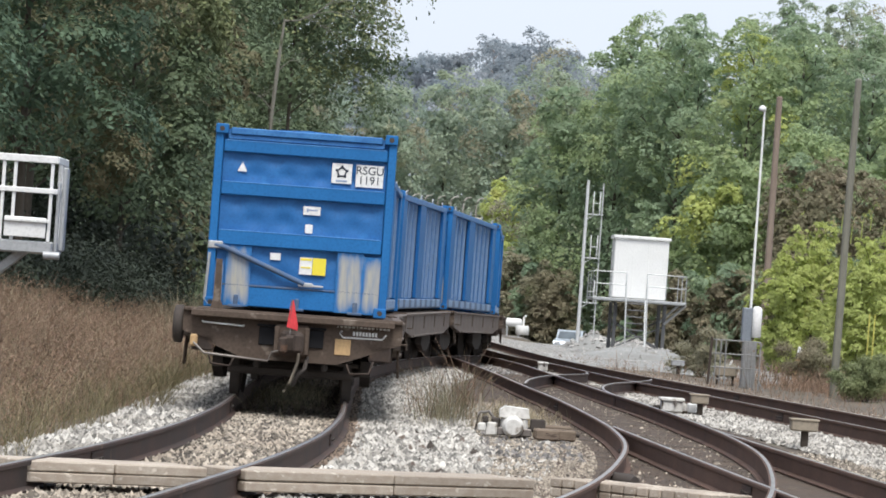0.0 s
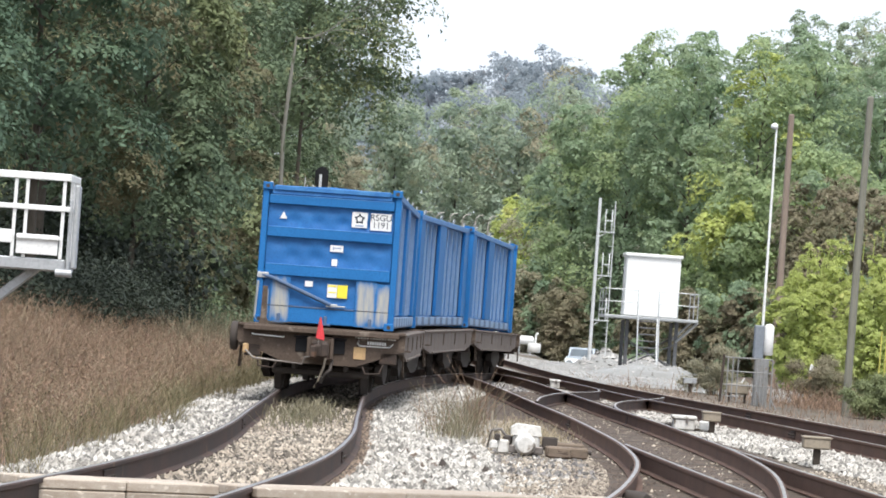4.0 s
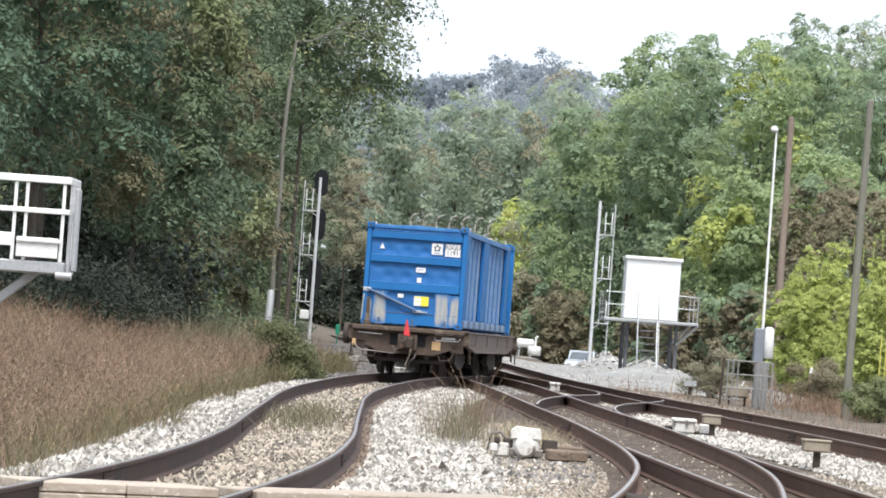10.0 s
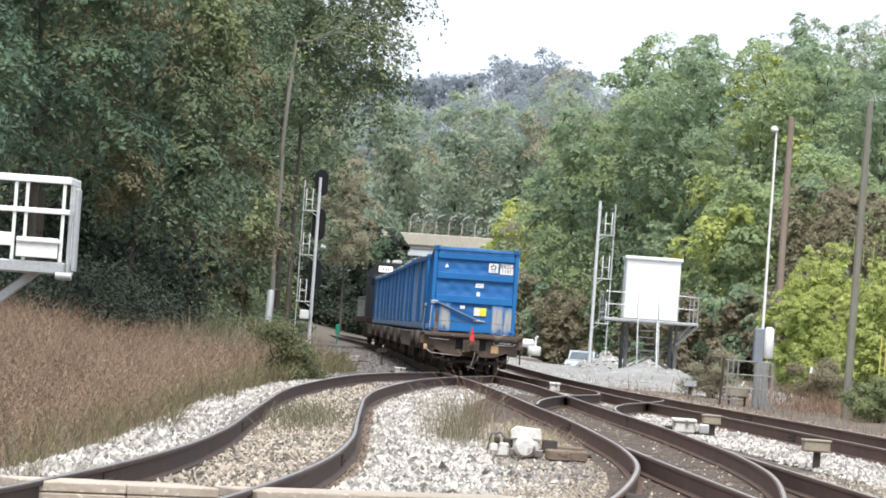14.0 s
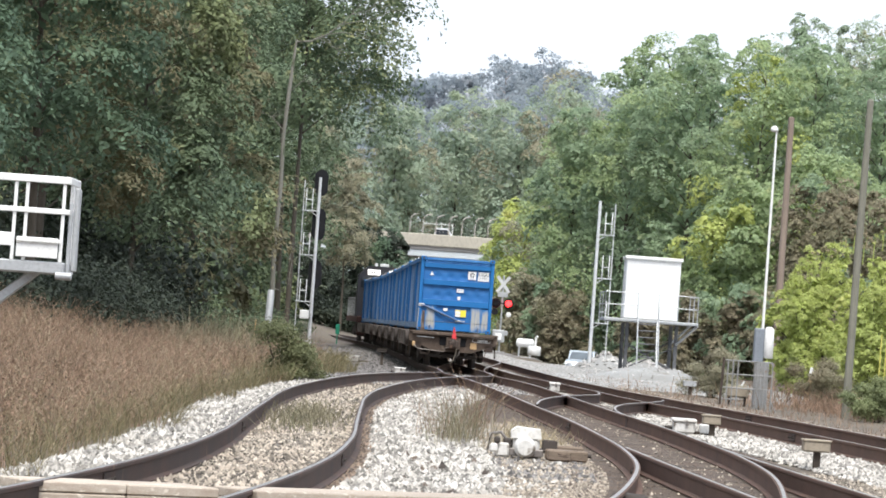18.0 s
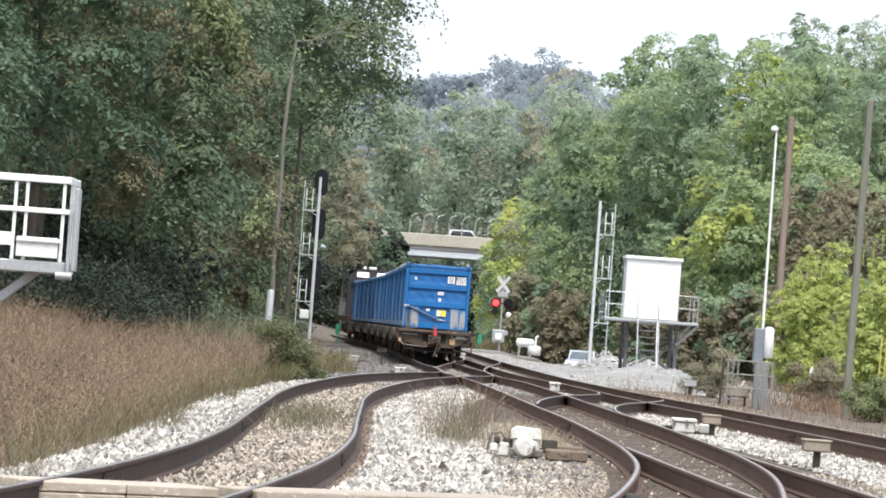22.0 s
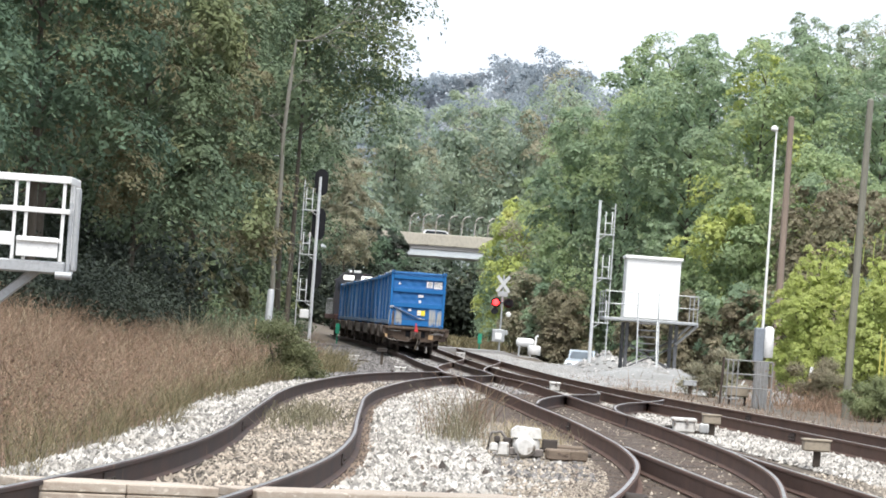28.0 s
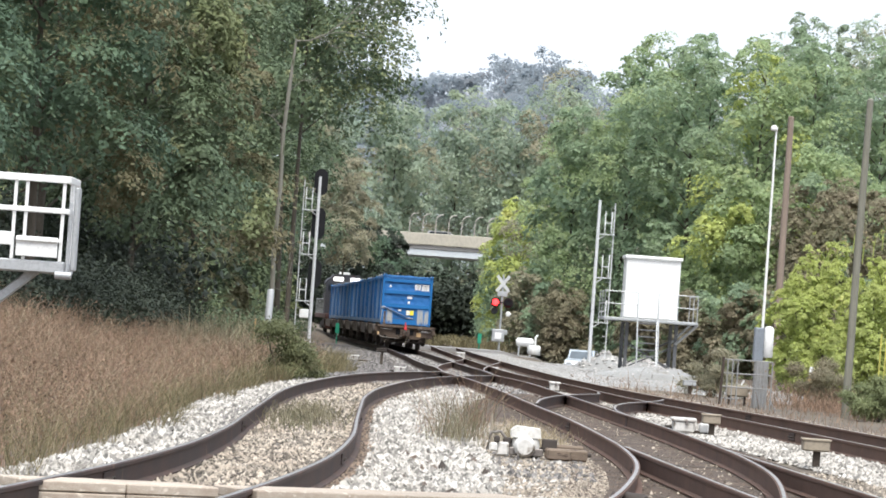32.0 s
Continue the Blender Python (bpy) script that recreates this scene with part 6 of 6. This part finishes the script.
# Slope trees get their haze from the pale L_FAR leaf colour.
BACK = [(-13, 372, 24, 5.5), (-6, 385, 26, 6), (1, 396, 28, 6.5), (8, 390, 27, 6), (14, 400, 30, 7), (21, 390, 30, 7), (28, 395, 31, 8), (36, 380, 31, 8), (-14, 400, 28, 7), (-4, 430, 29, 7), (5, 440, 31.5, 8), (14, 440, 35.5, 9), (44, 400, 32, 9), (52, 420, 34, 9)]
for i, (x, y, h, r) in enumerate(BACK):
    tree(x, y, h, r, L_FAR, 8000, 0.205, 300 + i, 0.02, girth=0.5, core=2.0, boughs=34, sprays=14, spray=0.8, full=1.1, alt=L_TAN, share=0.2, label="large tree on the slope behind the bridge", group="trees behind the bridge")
# Two thickets whose leaf colour carries the shadow below the trees.
thicket("undergrowth", [(-12.2 - 0.02 * k + 1.3 * math.sin(k * 1.7), 92 + k * 1.3) for k in range(75)], 1.6, 650, 0.07, L_SHADE, "undergrowth in shade-coloured leaves along the forest edge", 5)
thicket("undergrowth", [(-9.2 - 0.45 * (k % 9) + 0.4 * math.sin(k * 2.7), 98 + 0.42 * k) for k in range(70)], 1.25, 700, 0.06, L_SHADE, "brush in shade-coloured leaves at the back of the field", 25, 1.15)
thicket("undergrowth", [(11.5 + 0.22 * k + 0.8 * math.sin(k * 2.1), 216 - k * 0.9) for k in range(45)], 1.7, 650, 0.085, L_DARK, "green undergrowth below the trees", 6)
thicket("undergrowth", [(6 + 0.4 * k, 330 + 5 * math.sin(k * 1.1)) for k in range(30)], 2.4, 520, 0.2, L_MID, "green undergrowth beside the bridge", 8)
# Leaf colour here carries the darkness below the bridge end.
thicket("undergrowth", [(-4.5 - 0.4 * k, 327 + 5 * math.sin(k * 1.1)) for k in range(24)], 2.2, 700, 0.15, L_SHADE, "brush in shade-coloured leaves below the bridge end", 9)

# The bridge's shade is put into this thicket's leaf colour.
thicket("undergrowth", [(-14 + 0.5 * k, 372 + 4 * math.sin(k * 1.3)) for k in range(62)] + [(-14 + 0.5 * k, 376 + 4 * math.sin(k * 1.9)) for k in range(62)], 3.0, 380, 0.3, L_SHADE, "undergrowth in shade-coloured leaves behind the bridge", 11, 1.3)

# Deep-wood shade comes from the leaf colour here.
thicket("woodland", [(-16 - 0.9 * (k % 9) + 2 * math.sin(k * 1.3), 150 + k * 1.1) for k in range(110)] + [(-10.5 - 0.5 * k + math.sin(k * 1.9), 124 + 3 * math.sin(k * 2.3)) for k in range(16)], 3.2, 560, 0.15, L_SHADE, "woodland in shade-coloured leaves behind the first trees", 12, 1.0, category="woods")
rng2 = np.random.default_rng(31)
wc = np.stack([rng2.uniform(-30, -13.5, 190), rng2.uniform(185, 270, 190), rng2.uniform(2, 20, 190)], 1)
wv, wf = leaves(wc, np.tile(np.array([[2.8, 2.8, 2.2]]), (190, 1)), 330, 0.21, rng2)
tagged(new("woodland", big_mesh("woodland", wv, wf, L_DARK)), "dense dark foliage deep in the wood", "woods", kind="stuff")
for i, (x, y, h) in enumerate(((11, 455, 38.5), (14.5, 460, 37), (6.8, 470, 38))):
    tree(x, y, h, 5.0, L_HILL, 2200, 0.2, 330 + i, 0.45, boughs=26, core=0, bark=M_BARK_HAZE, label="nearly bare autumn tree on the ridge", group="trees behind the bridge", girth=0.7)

# Haze over the hill is painted through L_BACK and L_HILL.
# The wooded hill on the skyline
hx, hz = np.linspace(-220, 320, 361), np.linspace(-5, 1, 31)
hv = []
for q in np.linspace(0, 1, 30):
    for x in hx:
        crest = 97 + 5 * math.sin(x * 0.05) + 7 * noise.noise(Vector((x * 0.12, 3.1, 0))) + 3.5 * noise.noise(Vector((x * 0.5, 7.7, 0)))
        hv.append((x + 4 * noise.noise(Vector((x * 0.2, q * 30, 5))), 1180 + 260 * q + 14 * noise.noise(Vector((x * 0.15, q * 24, 1))), q * crest + 3 * noise.noise(Vector((x * 0.22, q * 26, 9))) - (1 - q) * 5))
hi = np.arange(30 * 361).reshape(30, 361)
hf = np.stack([hi[:-1, :-1], hi[:-1, 1:], hi[1:, 1:], hi[1:, :-1]], -1).reshape(-1, 4)
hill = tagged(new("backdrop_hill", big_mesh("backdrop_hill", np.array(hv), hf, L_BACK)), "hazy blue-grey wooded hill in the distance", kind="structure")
hp = []
for k in range(380):
    x, q = RNG.uniform(-45, 85), RNG.uniform(0.5, 1.0)
    hp.append((x, 1176 + 260 * q, q * (102 + 5 * math.sin(x * 0.05) + 7 * noise.noise(Vector((x * 0.12, 3.1, 0)))) - 1.5 + RNG.uniform(-1, 3)))
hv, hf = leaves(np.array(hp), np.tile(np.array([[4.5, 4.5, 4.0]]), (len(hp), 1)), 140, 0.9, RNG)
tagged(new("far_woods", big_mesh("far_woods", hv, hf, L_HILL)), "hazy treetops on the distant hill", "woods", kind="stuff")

# Grass, weeds and bushes
def tufts(x, y):
    """Uneven growth, 0 to 1, over the field."""
    return 0.5 + 0.2 * np.sin(2.1 * x + 0.7 * y) + 0.17 * np.sin(3.7 * x - 1.3 * y + 2) + 0.13 * np.sin(0.9 * x + 2.2 * y + 4)


n = 50000
fy = 30 + 100 * RNG.uniform(0, 1, n) ** 0.8
edge = 2.0 + 1.9 * smoothstep(70, 104, fy) + 0.3 * np.sin(0.55 * fy) * np.sin(0.21 * fy + 1)
fx = TRACK_A(fy) - edge - RNG.uniform(0, 1, n) ** 0.8 * (3.4 + fy * 0.11)
near = smoothstep(0, 1.4, TRACK_A(fy) - edge - fx)
blades("dry_grass", fx, fy, land(fx, fy), RNG.uniform(0.3, 1.12, n) * (0.3 + 0.7 * near) * (0.45 + 0.85 * tufts(fx, fy)), np.full(n, 0.0026) * (0.6 + fy / 60), L_STRAW, "tall dry reddish-brown grass field", RNG, 0.62)
n = 15000
fy = 30 + 95 * RNG.uniform(0, 1, n) ** 0.8
fx = TRACK_A(fy) - 2.3 - 1.9 * smoothstep(70, 104, fy) - RNG.uniform(0, 1, n) ** 0.8 * (3.2 + fy * 0.11)
blades("pale_grass", fx, fy, land(fx, fy), RNG.uniform(0.3, 1.05, n) * (0.4 + 0.9 * tufts(fx * 1.7, fy * 0.6)), np.full(n, 0.0022) * (0.6 + fy / 60), L_PALE, "pale yellow straw standing among the brown grass", RNG, 0.7)
n = 20000
fy = 30 + 100 * RNG.uniform(0, 1, n) ** 0.8
fx = TRACK_A(fy) - 1.9 - 1.7 * smoothstep(70, 104, fy) - 0.3 * np.sin(0.55 * fy) * np.sin(0.21 * fy + 1) - RNG.uniform(0, 1, n) ** 1.7 * (3.2 + fy * 0.1)
blades("green_grass", fx, fy, land(fx, fy), RNG.uniform(0.12, 0.6, n) * (1.3 - 0.7 * tufts(fx, fy)), np.full(n, 0.003) * (0.6 + fy / 60), L_GRASS, "olive green grass below the dry stalks", RNG, 0.6)
n = 7000
fy = RNG.uniform(100, 165, n)
fx = TRACK_A(fy) - 5.6 - RNG.uniform(0, 1, n) * 3.5
blades("tall_weeds", fx, fy, land(fx, fy), RNG.uniform(0.3, 1.5, n) * (0.4 + 0.9 * tufts(fx, fy)), np.full(n, 0.012), L_WEED, "tall dry weeds along the forest edge", RNG, 0.35, "weeds")
thicket("undergrowth", [(-8.6 - 0.6 * math.sin(k * 2.3), 126 + 2.0 * k) for k in range(44)], 1.1, 300, 0.07, L_DARK, "low dark shrubs between the field and the track", 21, 0.9)
n = 26000
fy = 32 + 100 * RNG.uniform(0, 1, n)
fx = TRACK_A(fy) - 2.4 - 1.9 * smoothstep(70, 104, fy) - RNG.uniform(0, 1, n) ** 0.9 * (2.8 + fy * 0.11)
hs = RNG.uniform(0.3, 1.0, n) * (0.4 + 1.0 * tufts(fx, fy))
sv, sf = leaves(np.stack([fx, fy, land(fx, fy) + hs], 1), np.tile(np.array([[0.07, 0.07, 0.09]]), (n, 1)), 5, 0.016, RNG)
tagged(new("seed_heads", big_mesh("seed_heads", sv, sf, L_STRAW)), "feathery brown seed heads of the tall grass", "grass", kind="stuff")


def weed_patch(label, x, y, sx, sy, n, h, mat, w=0.006):
    px, py = RNG.normal(x, sx, n), RNG.normal(y, sy, n)
    return blades("weeds", px, py, land(px, py), RNG.uniform(0.3, 1.0, n) * h, np.full(n, w), mat, label, RNG, 0.48, "weeds")


weed_patch("thin dry weeds growing out of the ballast", 0.42, 51, 0.22, 1.2, 330, 0.85, L_WEED, 0.0035)
weed_patch("brown dry stalks growing out of the ballast", 0.35, 52, 0.26, 1.0, 160, 0.95, L_STRAW, 0.0035)
weed_patch("straw-coloured grass behind the switch machine", 1.5, 54, 0.3, 3.0, 1100, 0.24, L_PALE, 0.005)
weed_patch("low dry weeds between the rails", -1.95, 56, 0.3, 3.0, 900, 0.3, L_WEED, 0.007)
weed_patch("tall thin weed stalks beside the turnout", 0.75, 58, 0.12, 0.6, 60, 1.2, L_STRAW)
weed_patch("yellow-green grass around the grey post", -5.4, 104, 0.5, 6, 2500, 0.6, L_GRASS, 0.014)
weed_patch("brown weeds along the main track", 12.2, 104, 1.1, 5, 2200, 0.4, L_STRAW, 0.006)
weed_patch("brown weeds behind the cabinet", 13.0, 112, 2.0, 8, 1800, 0.7, L_STRAW, 0.01)
weed_patch("dry grass below the road bridge", 1.6, 262, 2.2, 14, 2500, 0.9, L_GRASS, 0.03)
for x, y, rad, mat, label in ((-3.6, 84, 0.88, L_BUSH, "olive green bush at the foot of the signal"), (11.9, 95, 0.6, L_OLIVE, "grey-green bush at the foot of the pole"), (12.5, 99, 0.7, L_OLIVE, "round green bush beside the pole"), (8.85, 112, 0.75, L_TAN, "pale dry brush beside the cabinet"), (11.9, 110, 0.8, L_BROWN, "brown shrub behind the rail")):
    b = thing("bush", pose(x, y, float(land(x, y))), label, "bush", "bushes")
    rng = np.random.default_rng(int(y))
    cs = rng.normal(size=(16, 3)) * np.array([rad * 0.5, rad * 0.5, rad * 0.45]) + np.array([0, 0, rad * 0.75])
    v, f = leaves(cs, np.tile(np.array([[rad * 0.4, rad * 0.4, rad * 0.35]]), (16, 1)), 1100, 0.03, rng)
    part("foliage", big_mesh("foliage", v, f, mat), None, b)
    for k in range(5):
        part("stem", Geo().tube([(0, 0, -0.1), tuple(cs[k])], [0.03, 0.01], 5), M_BARK, b)

# ballast stones
def scatter(name, track, y0, y1, a, b, n, size, mat, label):
    yy = y0 + (y1 - y0) * RNG.uniform(0, 1, n) ** 1.5
    xx = track(yy) + RNG.uniform(a, b, n)
    return stones(name, xx, yy, np.maximum(land(xx, yy), rise(xx, yy) - 0.25) + 0.004, size * RNG.uniform(0.5, 1.3, n), mat, label, RNG)


scatter("ballast_stones", TRACK_A, 26, 95, -2.1, -1.0, 9500, 0.048, M_STONE, "pale crushed-stone ballast shoulder")
scatter("ballast_stones", TRACK_A, 26, 90, -0.68, 0.68, 10500, 0.036, M_STONE_OLD, "brownish weathered ballast between the rails")
scatter("ballast_stones", TRACK_A, 26, 85, 0.95, 2.5, 14500, 0.05, M_STONE, "white crushed-stone ballast between the tracks")
scatter("ballast_stones", TRACK_B, 26, 95, -1.5, 0.66, 6000, 0.018, M_STONE_OILY, "rusty brown ballast inside the turnout")
scatter("ballast_stones", TRACK_B, 28, 62, -2.5, -1.05, 11000, 0.021, M_STONE_STRAW, "straw-coloured stones beside the turnout rail")
scatter("ballast_stones", TRACK_B, 27, 80, -0.9, 0.9, 1200, 0.026, M_STONE_OLD, "brown clods and stones between the turnout rails")
scatter("ballast_stones", TRACK_C, 36, 110, -2.7, -0.85, 16000, 0.042, M_STONE, "white crushed-stone ballast beside the main track")
scatter("ballast_stones", TRACK_C, 40, 120, -0.68, 0.68, 8000, 0.036, M_STONE_OILY, "rusty ballast inside the main track")
scatter("ballast_stones", TRACK_A, 26, 84, 0.8, 1.1, 2600, 0.03, M_STONE_RUST, "brown rusty gravel inside the curve")
scatter("ballast_stones", TRACK_A, 26, 84, -1.3, -0.8, 8000, 0.032, M_STONE_DARK, "dark fine gravel along the curved rail")
scatter("ballast_stones", TRACK_A, 84, 200, -4.3, 3.0, 9000, 0.055, M_STONE_DARK, "dark oily rubble around the far turnouts")
scatter("ballast_stones", TRACK_A, 85, 190, -1.2, 3.0, 6000, 0.045, M_STONE_GREY, "grey dusty ballast around the far turnouts")

scatter("ballast_stones", TRACK_C, 44, 128, 1.7, 3.6, 8000, 0.02, M_STONE_OLD, "small brown stones on the earth beside the main track")
scatter("ballast_stones", TRACK_B, 30, 60, -2.9, -1.5, 1600, 0.035, M_STONE, "white stones strewn over the straw-coloured ballast")
scatter("ballast_stones", TRACK_B2, 26, 48, 0.85, 2.6, 5000, 0.024, M_STONE_OLD, "brown dirt and small stones beside the turnout")
scatter("ballast_stones", TRACK_A, 28, 46, 1.3, 2.5, 70, 0.085, M_STONE_OILY, "dark lumps of debris on the white ballast")
scatter("ballast_stones", TRACK_B, 40, 50, -2.4, -1.2, 300, 0.045, M_STONE_DARK, "dark lumps around the switch machine")
n = 1400
fy = RNG.uniform(48, 128, n)
fx = TRACK_C(fy) + 1.9 + 2.4 * RNG.uniform(0, 1, n)
blades("low_weeds", fx, fy, np.maximum(land(fx, fy), -0.25), RNG.uniform(0.04, 0.3, n) * (0.2 + 1.1 * tufts(fx * 2, fy)), np.full(n, 0.006), L_STRAW, "low brown weeds on the dusty earth", RNG, 0.5, "weeds")


# ---- what moves ----
ALONG = np.linspace(-60, 380, 4401)
ACROSS = TRACK_A(ALONG)
ARC = np.concatenate([[0], np.cumsum(np.hypot(np.diff(ALONG), np.diff(ACROSS)))])


def on_track(s):
    y = float(np.interp(s, ARC, ALONG))
    x = float(TRACK_A(y))
    return Vector((x, y, float(rise(x, y))))


def rear_at(t):
    """Distance along the line of the train's last container end."""
    y = 47.75 + 3.62 * min(t, 6) + 4.03 * max(0.0, t - 6)
    return float(np.interp(y, ALONG, ARC))


def ride(s, a, b):
    """Pose of a car whose trucks stand a and b metres ahead of its origin."""
    p, q = on_track(s + a), on_track(s + b)
    d = (q - p).normalized()
    side = Vector((d.y, -d.x, 0)).normalized()
    m = Matrix((side, d, side.cross(d))).transposed().to_4x4()
    m.translation = p - d * a
    return m


ROAD_TRAFFIC = [(21.7, 0.25, 6.9, M_CARWHITE, 1.85, False, "white sports utility vehicle crossing the road bridge"), (18.0, -0.1, 10.0, M_CARWHITE, 1.9, True, "white work truck with a rack crossing the bridge"),
                (28.1, 0.6, 8.0, M_CARWHITE, 1.6, False, "white car crossing the road bridge"), (24.1, -0.1, 8.2, M_CARDARK, 1.6, False, "dark car crossing the road bridge"),
                (30.1, -1.2, 8.0, M_CARGREY, 1.5, False, "silver car crossing the road bridge"), (31.9, -0.6, 8.0, M_CARGREY, 1.52, False, "silver car following over the bridge")]
FLASHES = [(0.0, True)] + [(23.0 + 0.6167 * (k - 36), k % 2 == 1) for k in range(51)]


def motions():
    times = [k * 0.8 for k in range(41)]
    first = waste_container("blue steel waste container with white labels on its tailgate")
    boxes = [first] + [copy_thing(first, pose(0, 0, 0)) for _ in range(6)]
    for k, box in enumerate(boxes):
        if k:
            tagged(box, "blue steel waste container with ribbed sides")
        car, spin = flat_car(k == 0)
        rows = [(t, ride(rear_at(t) + k * PITCH, 1.65, PITCH - 2.45)) for t in times]
        walk(car, rows)
        walk(box, [(t, m @ pose(0, 0, DECK)) for t, m in rows])
        for ob, y in spin:
            if k < 2:
                walk(ob, [(t, pose(0, y, WHEEL_R, -math.degrees((rear_at(t) - rear_at(0)) / WHEEL_R))) for t in [j / 7.5 for j in range(241)]])
            else:
                ob.matrix_basis = pose(0, y, WHEEL_R)
    for t0, x0, v, paint, h, cargo, label in ROAD_TRAFFIC:
        car = motor_car(pose(0, 0, 0), paint, label, h, "road_vehicle", "traffic on the bridge", cargo)
        walk(car, [(t, pose(x0 + v * (t - t0), 353, 8.955)) for t in (0.0, 16.0, 32.0)])
    for lamp_face, x in FLASHERS:
        rows, was = [], None
        for t, right in FLASHES:
            a = 0 if (x > 0) == right else 178
            if was is not None and was != a:
                rows += [(round(t * FPS + k) / FPS, pose(x, -0.2, 2.72, 0, 0, was + (a - was) * k / 2)) for k in range(3)]
            elif was is None:
                rows.append((t, pose(x, -0.2, 2.72, 0, 0, a)))
            was = a
        rows.append((32.0, pose(x, -0.2, 2.72, 0, 0, was)))
        walk(lamp_face, rows)
    loco, spin = locomotive()
    walk(loco, [(t, ride(rear_at(t) + 7 * PITCH, 3.2, 14.2)) for t in times])
    for ob, y in spin:
        ob.matrix_basis = pose(0, y, WHEEL_R)


motions()
